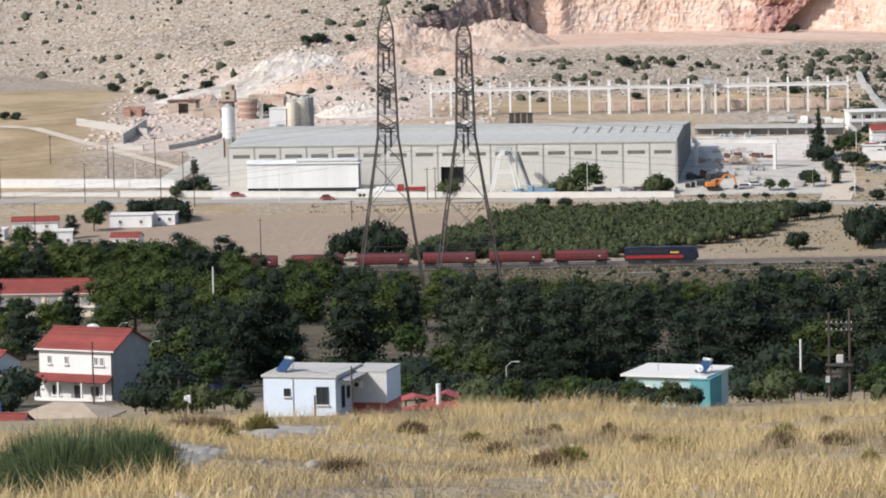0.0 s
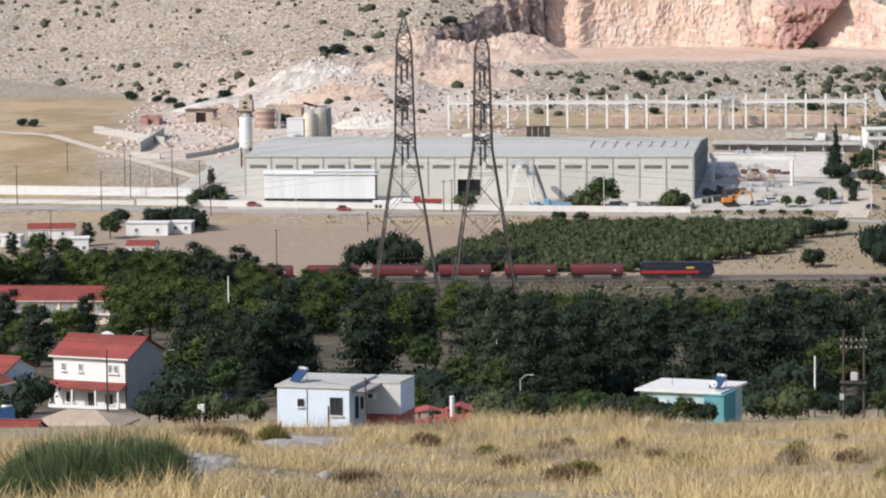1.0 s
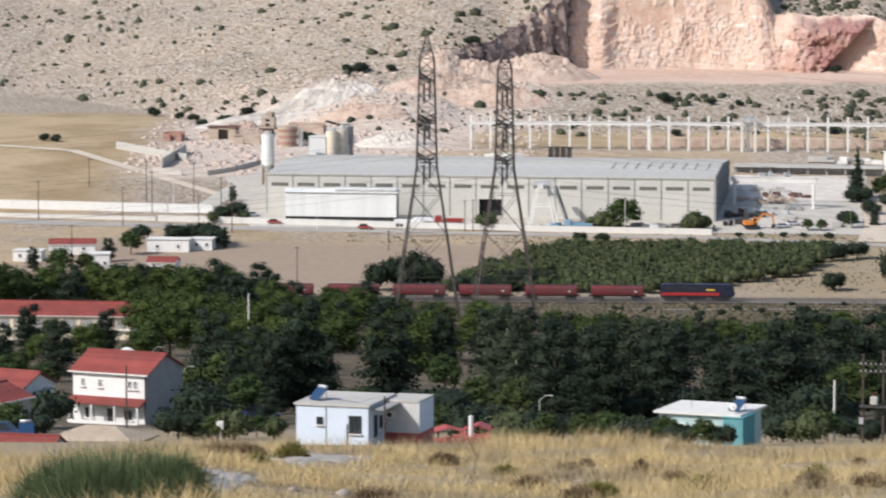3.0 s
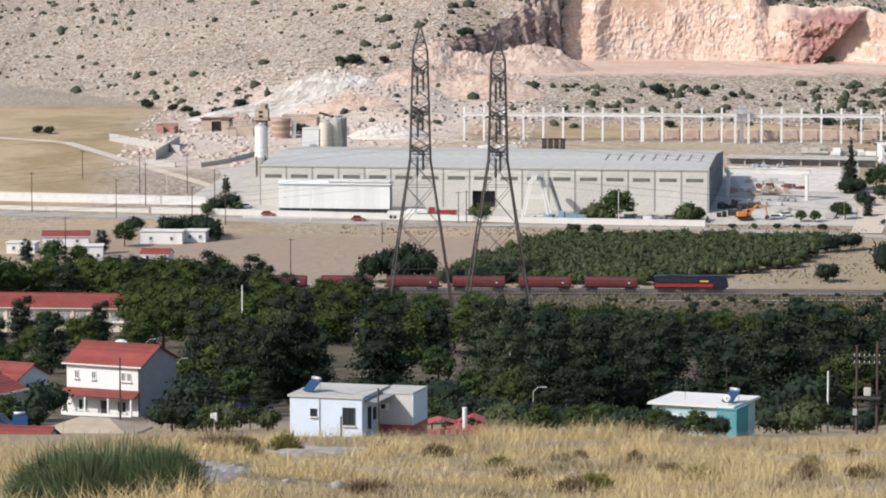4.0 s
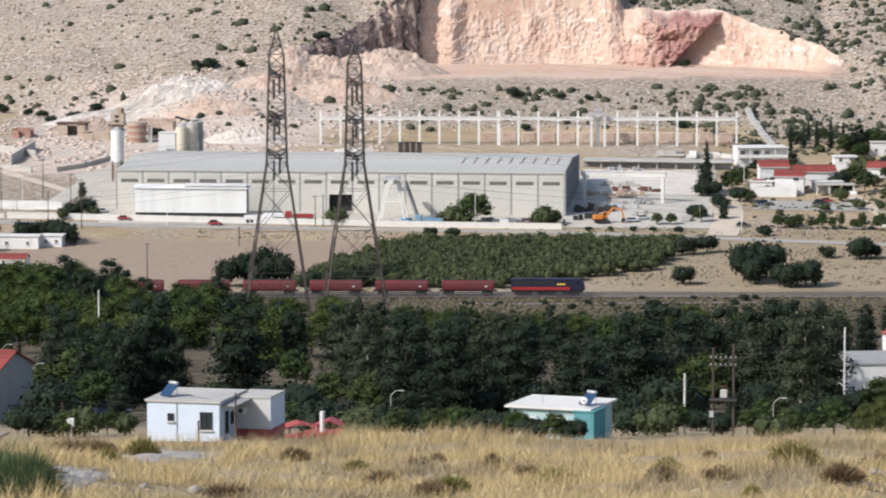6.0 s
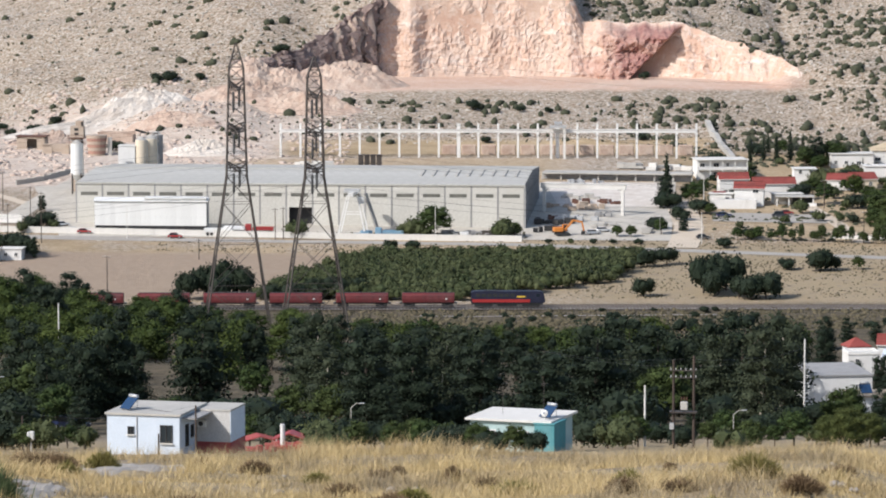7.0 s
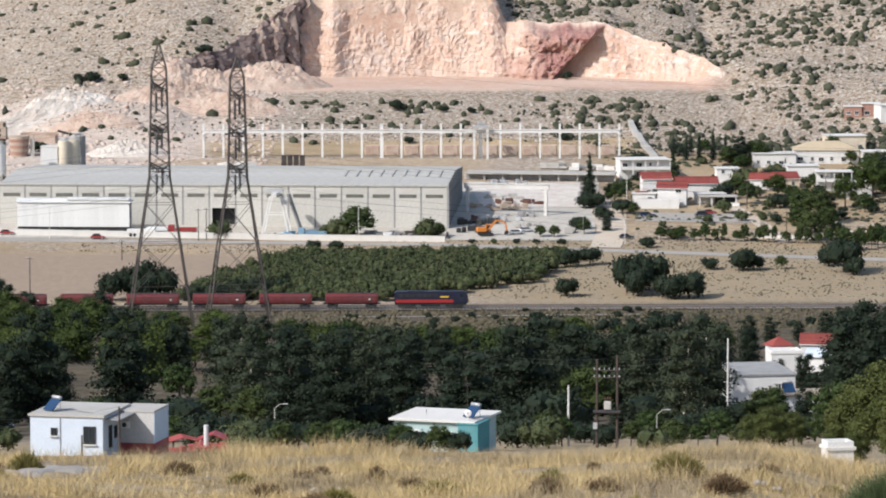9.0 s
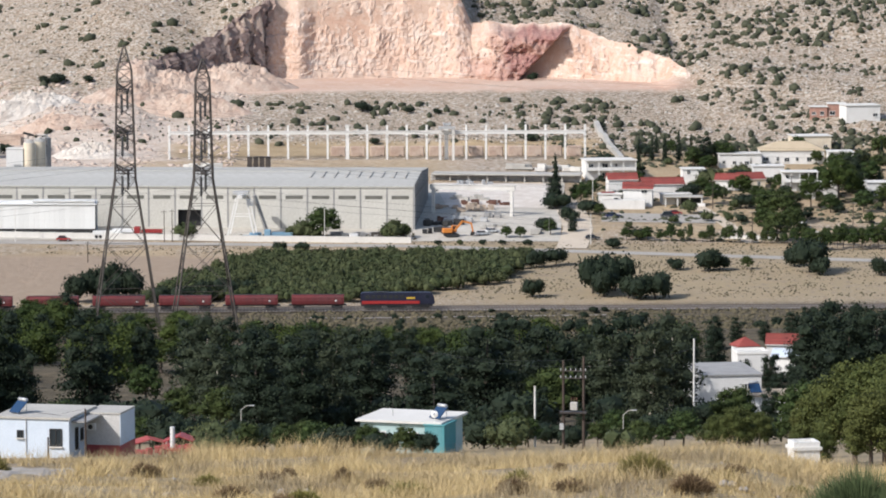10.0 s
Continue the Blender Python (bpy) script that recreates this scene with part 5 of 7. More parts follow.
def house(label, place, turn, w, d, h, wall="white", roof="flat", roof_mat="tile", rise=1.6, over=0.35, windows=(), doors=(), side_windows=(), sink=1.0, roof_slab="palecon", name="house", category="house", chimney=None):
    """A block with walls, roof, framed windows and doors; origin at the middle of the front foot, front towards -y."""
    ob = thing(name, label, category, tuple(place), turn, "houses")
    t = 0.25
    zc, zs = (h - sink) / 2, h + sink
    part("front_wall", boxes(((0, t / 2, zc), (w, t, zs))), wall, ob)
    part("back_wall", boxes(((0, d - t / 2, zc), (w, t, zs))), wall, ob)
    for x in (-w / 2 + t / 2, w / 2 - t / 2):
        bm = bmesh.new()
        ring = [(t, -sink), (d - t, -sink), (d - t, h)] + ([(d / 2, h + rise - 0.05)] if roof == "gable" else []) + [(t, h)]
        a = [bm.verts.new((x - t / 2, y, z)) for y, z in ring]
        b = [bm.verts.new((x + t / 2, y, z)) for y, z in ring]
        bm.faces.new(a)
        bm.faces.new(b[::-1])
        for q in range(len(ring)):
            e = (q + 1) % len(ring)
            bm.faces.new((a[q], b[q], b[e], a[e]))
        bmesh.ops.recalc_face_normals(bm, faces=bm.faces)
        part("side_wall", bm, wall, ob)
    if roof == "flat":
        r = part("roof", boxes(((0, d / 2, h + 0.02), (w + 2 * over, d + 2 * over, 0.2))), roof_slab, ob)
        if over < 0.15:
            part("parapet", boxes(((0, 0.12, h + 0.28), (w, 0.22, 0.34)), ((0, d - 0.12, h + 0.28), (w, 0.22, 0.34)), ((-w / 2 + 0.12, d / 2, h + 0.28), (0.22, d - 0.5, 0.34)), ((w / 2 - 0.12, d / 2, h + 0.28), (0.22, d - 0.5, 0.34))), wall, r)
    elif roof == "gable":
        r = part("roof", boxes(((0, d / 2, h + rise + 0.06), (w + 2 * over, 0.35, 0.14))), roof_mat, ob)
        k = over * rise / (d / 2)
        tiled_slope(r, w + 2 * over, d / 2 + over, rise + k, h - k, -over, 1, roof_mat)
        tiled_slope(r, w + 2 * over, d / 2 + over, rise + k, h - k, d + over, -1, roof_mat)
        for y in (-over, d + over):
            part("eave", boxes(((0, y, h - k - 0.05), (w + 2 * over, 0.14, 0.16))), "palecon", r)
    elif roof == "hip":
        o = over
        bm = bmesh.new()
        q = min(d / 2, w / 2) * 0.98
        pts = [(-w / 2 - o, -o, h), (w / 2 + o, -o, h), (w / 2 + o, d + o, h), (-w / 2 - o, d + o, h), (-w / 2 + q, d / 2, h + rise), (w / 2 - q, d / 2, h + rise)]
        v = [bm.verts.new(p) for p in pts] + [bm.verts.new((p[0], p[1], p[2] - 0.18)) for p in pts[:4]]
        for f in ((0, 1, 5, 4), (1, 2, 5), (2, 3, 4, 5), (3, 0, 4), (0, 6, 7, 1), (1, 7, 8, 2), (2, 8, 9, 3), (3, 9, 6, 0), (9, 8, 7, 6)):
            bm.faces.new([v[i] for i in f])
        part("roof", bm, roof_mat, ob)
    for x, z, ww, hh in windows:
        window(ob, x, -0.03, z, ww, hh)
    for y, z, ww, hh in side_windows:
        window(ob, y, w / 2 + 0.03, z, ww, hh, along="y")
    for x, ww, hh in doors:
        dr = part("door", boxes(((x, -0.03, hh / 2), (ww, 0.1, hh))), "darkframe", ob)
        part("handle", boxes(((x + ww * 0.36, -0.1, hh * 0.48), (0.05, 0.08, 0.14))), "galv", dr)
    if chimney:
        cx, cy, ch = chimney
        part("chimney", boxes(((cx, cy, h + ch / 2), (0.5, 0.5, ch)), ((cx, cy, h + ch), (0.66, 0.66, 0.12))), wall, ob)
    return ob


def solar_heater(place, turn):
    ob = thing("solar_water_heater", "roof solar water heater with blue collector and grey tank", "solar heater", tuple(place), turn, "solar heaters")
    ob.scale = (0.72, 0.72, 0.72)
    bm = boxes(((0, 0, 0), (1.9, 0.1, 2.0)))
    bmesh.ops.rotate(bm, verts=bm.verts, cent=(0, 0, 0), matrix=Matrix.Rotation(radians(-48), 3, "X"))
    bmesh.ops.translate(bm, verts=bm.verts, vec=(0, 0, 0.8))
    part("collector", bm, "panel", ob)
    tank = bmesh.new()
    bar(tank, (-0.75, 0.75, 1.62), (0.75, 0.75, 1.62), 0.44, 14)
    part("tank", tank, "galv", ob, "grey cylindrical tank", True)
    part("stand", bars([((x, 0.75, 0), (x, 0.75, 1.4)) for x in (-0.7, 0.7)] + [((x, -0.7, 0), (x, 0.75, 0.05)) for x in (-0.7, 0.7)], 0.06), "galv", ob)


# white flat-roofed house with its set-back wing
def white_house():
    p = spot(393, 373)
    z = 69.35
    ob = house("bluish-white flat-roofed single-storey house beyond the grass", (p.x, p.y, z), -14.5, 6.75, 8.0, 3.45, "bluewhite", "flat", over=0.16, roof_slab="concrete")
    window(ob, 2.15, -0.03, 1.75, 1.15, 1.6, "darkframe")
    window(ob, -1.15, -0.03, 2.0, 0.6, 0.7, "darkframe")
    part("drainpipe", bars([((-0.6, -0.06, -0.5), (-0.6, -0.06, 3.4))], 0.07), "galv", ob)
    part("canopy", boxes(((4.1, 3.2, 3.1), (1.4, 5.0, 0.14))), "greywall", ob)
    part("canopy_post", boxes(((4.65, 0.85, 1.3), (0.16, 0.16, 3.6))), "darkframe", ob)
    window(ob, 2.2, 3.4, 1.4, 0.9, 2.0, "darkframe", "y")
    window(ob, 3.8, 3.4, 1.6, 0.8, 1.1, "darkframe", "y")
    # wing
    W = part("wing", boxes(((4.95, 7.6, 1.0), (3.15, 4.6, 4.4))), "offwhite", ob, "off-white rendered wing set back")
    part("wing_roof", boxes(((4.95, 7.6, 3.28), (3.3, 4.75, 0.16))), "concrete", W)
    part("plinth", boxes(((4.95, 5.26, -0.35), (3.2, 0.1, 1.5)), ((6.56, 7.6, -0.35), (0.1, 4.6, 1.5))), "pinkred", W)
    # bluish sheet that paints the shade on the wing's right side
    part("wing_side", boxes(((6.55, 7.6, 1.75), (0.07, 4.6, 2.9))), "bluewhite", W)
    ac = part("air_conditioner", boxes(((3.9, 5.15, 2.05), (0.8, 0.35, 0.6))), "whitesteel", W)
    fan = bmesh.new()
    bar(fan, (3.85, 4.95, 2.05), (3.85, 4.99, 2.05), 0.45, 14)
    part("fan_grille", fan, "darkframe", ac)
    part("cable", bars([((4.5, 0.9, 3.4), (-2.4, 2.0, 3.9))], 0.03), "darkframe", ob)
    q = Matrix.Translation(p) @ Matrix.Rotation(radians(-14.5), 4, "Z") @ Vector((-1.9, 1.9, 0))
    solar_heater((q.x, q.y, z + 3.6), -48)


white_house()


def teal_house():
    p = spot(1040, 384)
    z = 67.4
    ob = house("pale teal single-storey house with a white slab roof", (p.x, p.y, z), -21, 7.6, 7.0, 3.2, "paleteal", "flat", over=0.4, windows=((-1.8, 1.7, 1.0, 1.2), (1.2, 1.7, 1.3, 1.2)), side_windows=((2.2, 1.7, 1.1, 1.2),), doors=((2.8, 0.9, 2.1),), roof_slab="palecon")
    bay = part("bay", boxes(((3.55, 1.2, 1.0), (1.9, 3.4, 4.1))), "teal", ob, "deep teal side bay")
    part("bay_roof", boxes(((3.55, 1.2, 3.10), (2.1, 3.6, 0.14))), "teal", bay)
    part("downpipe", bars([((3.9, -0.2, 0), (3.9, -0.2, 3.0))], 0.08), "galv", ob)
    part("downpipe", bars([((4.3, 2.0, 0), (4.3, 2.0, 3.0))], 0.08), "galv", ob)
    for x, y, h in ((-1.5, 2.5, 2.4), (1.5, 5.5, 3.0)):
        part("aerial", bars([((x, y, 3.2), (x, y, 3.2 + h)), ((x - 0.3, y, 3.0 + h), (x + 0.3, y, 3.0 + h)), ((x - 0.2, y, 2.8 + h), (x + 0.2, y, 2.8 + h))], 0.03), "lattice", ob)
    dish = bmesh.new()
    bmesh.ops.create_cone(dish, cap_ends=False, segments=16, radius1=0.34, radius2=0.08, depth=0.14, matrix=Matrix.Translation((3.3, 0.2, 4.0)) @ Matrix.Rotation(radians(75), 4, "X"))
    bar(dish, (3.3, 0.3, 3.2), (3.3, 0.3, 4.0), 0.06)
    part("satellite_dish", dish, "whitesteel", ob)
    q = Matrix.Translation(p) @ Matrix.Rotation(radians(-21), 4, "Z") @ Vector((3.1, 2.0, 0))
    solar_heater((q.x, q.y, z + 3.35), -48)


teal_house()


def red_roof_house():
    p = spot(-2, 466)
    z = 57.2
    ob = house("two-storey white house with a red tiled gable roof", (p.x, p.y, z), -24, 9.4, 8.2, 6.3, "white", "gable", rise=1.75, over=0.4,
               windows=((-3.4, 4.9, 0.55, 0.95), (-1.2, 4.9, 0.55, 0.95), (2.6, 4.9, 0.55, 1.0), (3.35, 4.9, 0.55, 1.0), (-2.6, 1.5, 1.2, 1.3), (2.4, 1.5, 1.2, 1.3)), doors=((0.2, 1.0, 2.1),))
    # grey sheets over the white right gable, painted as its shaded side
    part("gable_render", boxes(((4.72, 4.1, 2.2), (0.06, 8.2, 8.2))), "greywall", ob, "gable wall with its shade painted grey")
    vs = [(4.71, 0, 6.3), (4.71, 8.2, 6.3), (4.71, 4.1, 8.0), (4.76, 0, 6.3), (4.76, 8.2, 6.3), (4.76, 4.1, 8.0)]
    raw("gable_top", vs, [(0, 2, 1), (3, 4, 5), (0, 1, 4, 3), (1, 2, 5, 4), (2, 0, 3, 5)], "greywall", ob)
    awn = part("porch_roof", boxes(((0, -1.0, 2.75), (9.6, 0.08, 0.1))), "tile", ob, "red tiled porch roof")
    tiled_slope(awn, 9.6, 1.6, 0.65, 2.75, -1.7, 1)
    for x in (-4.4, -1.5, 1.5, 4.4):
        part("porch_post", boxes(((x, -1.5, 1.2), (0.2, 0.2, 3.2))), "white", ob)
    part("balustrade", boxes(((0, -1.6, 0.45), (9.0, 0.12, 0.9))), "white", ob)
    part("gutter", bars([((4.62, -0.1, 0), (4.62, -0.1, 6.2))], 0.1), "darkframe", ob)


red_roof_house()
_p = spot(-150, 430)
house("low grey house with a red tiled gable roof", (_p.x - 1.0, _p.y, 62.8), 62, 5.0, 6.6, 2.6, "greywall", "gable", rise=1.3, over=0.35, windows=((0.4, 1.4, 0.9, 0.9),))
_p = spot(-205, 445)
house("white low house with a red tiled roof", (_p.x, _p.y, 61.5), -28, 7.0, 6.0, 3.2, "white", "gable", rise=1.3, windows=((-1.5, 1.6, 1.0, 1.1), (1.5, 1.6, 1.0, 1.1)))
_p = spot(-38, 392)
house("white shed with a weathered hipped tile roof", (_p.x, _p.y, 63.9), -16, 8.4, 5.6, 2.7, "white", "hip", "tile_old", 1.15, 0.45, windows=((-2.2, 1.5, 0.9, 0.9), (1.8, 1.5, 0.9, 0.9)))
_p = spot(-165, 380)
house("dark red roofed shed at the foot of the hill", (_p.x, _p.y, 65.4), -10, 6.0, 5.0, 2.2, "bluewhite", "gable", "tile", 1.0, 0.3, windows=((0.5, 1.2, 0.8, 0.8),))
solar_heater((spot(-150, 384).x, 384, 68.4), 10)


def arcade_building():
    p = spot(-130, 852)
    ob = house("long cream building with arcade openings and red tile roof", (p.x, p.y, 18.9), -4, 38, 8, 5.4, "cream", "gable", "tile", 2.2, 0.6, sink=3.0)
    for i in range(11):
        x = -17.2 + i * 3.44
        part("shutter", boxes(((x, -0.04, 3.4), (1.9, 0.12, 1.7))), "greywall", ob, "grey roller shutter")
        part("pilaster", boxes(((x + 1.72, -0.1, 2.4), (0.4, 0.3, 4.8))), "cream", ob)
    part("ledge", boxes(((0, -0.25, 2.2), (38, 0.6, 0.2))), "palecon", ob)


arcade_building()
_p = spot(30, 600)
_d = thing("satellite_dish", "large white satellite dish on a mast", "satellite dish", (_p.x, _p.y, _p.z), 15)
_bm = bmesh.new()
bmesh.ops.create_cone(_bm, cap_ends=False, segments=20, radius1=1.3, radius2=0.25, depth=0.5, matrix=Matrix.Translation((0, 0, 5.6)) @ Matrix.Rotation(radians(68), 4, "X"))
part("reflector", _bm, "whitesteel", _d)
part("mast", bars([((0, 0.3, -0.3), (0, 0.3, 5.6))], 0.18, 8), "galv", _d)

# houses of the lower right slope
_p = spot(1632, 520)
house("white flat-roofed house with a grey roof terrace", (_p.x, _p.y, 53.0), 6, 7.4, 12.0, 3.8, "white", "flat", over=0.16, windows=((1.9, 2.2, 0.9, 1.1),), side_windows=((2, 2.2, 1.0, 1.1),), roof_slab="greywall")
_p = spot(1705, 492)
house("low house annex with a reddish flat roof", (_p.x, _p.y, 55.0), 4, 7.2, 5.0, 3.0, "white", "flat", over=0.3, windows=((-1, 1.4, 1, 1),), roof_slab="tile_old")
solar_heater((spot(1672, 494).x, 494, 58.1), 10)
_p = spot(1670, 700)
house("small white house with a dark window", (_p.x, _p.y, 33.0), 5, 5.4, 5.0, 3.8, "white", "flat", over=0.1, windows=((-1.2, 2.6, 0.8, 1.0),))
_p = spot(1662, 760)
house("white house with bright red hipped roof", (_p.x, _p.y, 26.9), 15, 3.8, 3.8, 3.8, "white", "hip", "tile", 1.5, 0.3)
_p = spot(1725, 765)
house("white house with a red gable roof among trees", (_p.x, _p.y, 26.4), -10, 6.4, 5.5, 4.0, "white", "gable", "tile", 1.5, 0.3, windows=((1, 2, 0.9, 1),))
_p = spot(1730, 690)
house("white shed with a pale sheet roof", (_p.x, _p.y, 34.0), -18, 5.0, 4.4, 3.6, "white", "gable", "bluewhite", 0.9, 0.3)
_p = spot(1764, 262)
house("small white kiosk with a flat slab roof", (_p.x, _p.y, 83.4), 8, 1.7, 1.5, 2.5, "white", "flat", over=0.12, name="kiosk", category="kiosk")

# low buildings by the fields
for _b, _dd, _w, _h, _t, _wm, _r, _lab in ((100, 1186, 12, 3.6, -4, "white", "flat", "white roofless-looking block house by the field"), (160, 1190, 6, 3.2, -6, "white", "flat", "small white flat house by the field"), (88, 1146, 8, 2.6, -8, "white", "gable", "white cottage with a red tiled roof"), (-20, 1150, 5, 4.2, 4, "white", "flat", "narrow white house beside trees"), (0, 1110, 8, 2.6, 6, "white", "gable", "low white cottage with a red roof"), (-70, 1180, 13, 3.0, 3, "white", "gable", "long white house with a red tiled roof"), (-150, 1165, 8, 3.0, -5, "white", "flat", "white flat house among trees")):
    _p = spot(_b, _dd)
    house(_lab, tuple(_p), _t, _w, 6.0, _h, _wm, _r, "tile", 1.2, 0.3, windows=((-_w / 4, 1.6, 1.0, 1.1), (_w / 4, 1.6, 1.0, 1.1)))
_p = spot(20, 1128)
_c = thing("bell_arch", "small white chapel bell arch", "bell arch", tuple(_p), 0)
part("arch", boxes(((-0.9, 0, 1.5), (0.5, 0.6, 4.0)), ((0.9, 0, 1.5), (0.5, 0.6, 4.0)), ((0, 0, 3.7), (2.3, 0.6, 0.5)), ((0, 0, 4.2), (1.2, 0.5, 0.6))), "white", _c)
part("bell", boxes(((0, 0, 2.9), (0.5, 0.4, 0.6))), "rust", _c)

# village on the plain

def villa(_b, _dd, _w, _d0, _h, _t, _wm, _r, _rm, _lab):
    """One house of the village on the plain."""
    _p = spot(_b, _dd)
    _n = max(2, int(_w / 3.4))
    _ws = [(-_w / 2 + _w * (i + 0.5) / _n + _rng.uniform(-0.4, 0.4), z + _rng.uniform(-0.25, 0.25), _rng.uniform(0.8, 2.0), _rng.uniform(1.0, 1.9)) for i in range(_n) for z in ((1.6, 4.5) if _h > 5.4 else (1.6,)) if _rng.random() < 0.68]
    _o = house(_lab, tuple(_p), _t, _w, _d0, _h, _wm, _r, _rm, 1.7 if _r == "gable" else 2.6, 0.4, windows=_ws)
    if "veranda" in _lab or "balcon" in _lab:
        part("balcony", boxes(((0, -0.9, 3.1), (_w, 1.8, 0.2)), ((0, -1.75, 3.6), (_w, 0.1, 0.9))), "white", _o)
        part("veranda_roof", boxes(((0, -1.0, 6.3), (_w + 1, 2.4, 0.25))), "palecon", _o)
        for _i in range(5):
            part("veranda_post", boxes(((-_w / 2 + _w * _i / 4, -1.7, 3.0), (0.3, 0.3, 6.4))), "white", _o)


villa(1418, 1352, 16, 10, 6.2, 4, "white", "flat", "tile", "two-storey cream house with long verandas")
villa(1466, 1297, 9, 8, 5.6, -8, "white", "gable", "tile", "white two-storey house with red tiled roof")
villa(1440, 1314, 9, 7, 6.0, 3, "white", "gable", "tile", "white house with a low red roof")
villa(1512, 1313, 13, 8, 4.6, 2, "white", "gable", "tile", "white house with a wide red gable")
villa(1416, 1299, 7, 5, 3.6, -10, "white", "flat", "tile", "white garden annex beside the house")
villa(1566, 1336, 7, 7, 5.6, 0, "white", "flat", "tile", "white flat-roofed house in the village")
villa(1536, 1301, 9, 5, 3.2, 5, "palecon", "flat", "tile", "grey low building with dark openings")
villa(1630, 1328, 9, 8, 3.4, -12, "white", "gable", "tile", "house with dark red tiled roof")
villa(1672, 1330, 8, 8, 3.4, 10, "cream", "gable", "tile", "cream house with a red tiled roof")
villa(1650, 1375, 14, 8, 4.5, 3, "white", "flat", "tile", "long white flat building")
villa(1700, 1345, 10, 8, 5.0, 0, "white", "flat", "tile", "white flat-roofed house among gardens")
villa(1755, 1325, 11, 9, 6.0, -4, "white", "flat", "tile", "white two-storey house with balconies")
villa(1800, 1310, 9, 8, 5.0, 6, "white", "flat", "tile", "white flat-roofed house beside trees")
villa(1743, 1382, 21, 12, 4.6, -2, "white", "hip", "tile_pale", "large hall with a pale tan roof")
villa(1830, 1375, 8, 8, 5.0, 0, "white", "flat", "tile", "white house at the village edge")
villa(1778, 1408, 13, 9, 5.5, 4, "cream", "flat", "tile", "unfinished cream flat-roofed building")
villa(1790, 1452, 6, 6, 4.0, -6, "brickred", "flat", "tile", "bare red block house")
villa(1822, 1452, 6, 7, 4.6, -6, "brickred", "flat", "tile", "bare red block house with flat roof")
villa(1870, 1440, 12, 9, 5.0, 8, "white", "flat", "tile", "long pale building near the hill")
villa(1900, 1310, 9, 8, 5.0, 0, "white", "flat", "tile", "white flat-roofed house in the village")
_p = spot(1440, 1291)
_o = thing("terrace", "white rendered terrace wall before the village house", "terrace", tuple(_p), -3)
part("wall", boxes(((0, 0, 0.7), (13.5, 0.4, 4.2)), ((-6.6, 2.5, 0.7), (0.4, 5, 4.2)), ((6.6, 2.5, 0.7), (0.4, 5, 4.2))), "white", _o)
part("deck", boxes(((0, 2.6, 2.6), (13.2, 4.8, 0.2))), "palecon", _o)
part("porch_roof", boxes(((-4.6, 3.0, 5.0), (4.0, 3.0, 0.25))), "tile", _o, "red tiled porch roof")
for _x in (-6.3, -2.9):
    part("porch_post", boxes(((_x, 1.7, 3.8), (0.25, 0.25, 2.4))), "white", _o)
_p = spot(1548, 1296)
_o = thing("carport", "grey carport with a dark open front", "carport", tuple(_p), -4)
part("roof", boxes(((0, 2.5, 3.0), (12, 6.0, 0.3))), "concrete", _o)
part("back_wall", boxes(((0, 5.2, 1.4), (11.6, 0.25, 3.2))), "darkframe", _o)
for _x in (-5.6, -1.9, 1.9, 5.6):
    part("post", boxes(((_x, 0.1, 1.4), (0.4, 0.4, 3.2))), "palecon", _o)
part("low_wall", boxes(((3.4, -0.3, 0.3), (6.5, 0.25, 1.6))), "white", _o)
# ---------------------------------------------------------------- boundary walls


def wall_run(name, label, pts, height, panel, material, thick=0.25, pier=True):
    """A wall in panels with piers and coping, following the ground."""
    ob = thing(name, label, "wall", (pts[0][0], pts[0][1], 0), 0, kind="structure")
    o = Vector((pts[0][0], pts[0][1], 0))
    for a, b in zip(pts, pts[1:]):
        a, b = Vector((*a, 0)), Vector((*b, 0))
        n = max(1, int((b - a).length / panel))
        L = (b - a).length / n
        t = math.degrees(math.atan2(b.y - a.y, b.x - a.x))
        first = None
        for i in range(n):
            p = a + (b - a) * ((i + 0.5) / n)
            z = float(ground(p.x, p.y))
            m = pose(p.x - o.x, p.y - o.y, z, 0, 0, t)
            if first is None:
                bm = boxes(((0, 0, height / 2 - 0.4), (L - 0.03, thick, height + 0.8)), ((0, 0, height + 0.05), (L - 0.03, thick + 0.12, 0.12)))
                if pier:
                    box(bm, (L / 2, 0, height / 2 - 0.3), (0.35, thick + 0.16, height + 0.9))
                first = part("wall_panel", bm, material, ob)
                first.matrix_basis = m
            else:
                again(first, ob, m)
    return ob


wall_run("boundary_wall", "long low white wall beside the road", ((-118, 1248.5), (46, 1227.5)), 1.7, 5.0, "palecon")
wall_run("boundary_wall", "low white wall running on along the road", ((-260, 1266.5), (-119, 1249)), 1.1, 5.0, "palecon")
wall_run("boundary_wall", "taller white wall with piers beside the field", ((-220, 1281), (-103, 1263)), 2.6, 5.0, "white")
wall_run("boundary_wall", "pale stone wall below the ruins", ((-146, 1400), (-120, 1372)), 2.4, 5.0, "concrete", 0.5, False)
wall_run("boundary_wall", "pale wall bending round the works", ((-127, 1358), (-122, 1390)), 3.0, 4.0, "concrete", 0.5, False)
wall_run("boundary_wall", "white garden wall beside the car park", ((138, 1233), (154, 1229)), 1.0, 4.0, "white")
wall_run("boundary_wall", "white wall along the village lane", ((168, 1222), (163, 1250)), 2.0, 4.0, "white")

wall_run("boundary_wall", "low white wall at the bend of the track", ((-129, 1350), (-119, 1343)), 1.5, 4.0, "concrete", 0.4, False)
wall_run("boundary_wall", "pale curved retaining wall beside the works road", ((-111, 1343), (-103, 1352), (-93, 1372)), 1.4, 4.0, "concrete", 0.4, False)
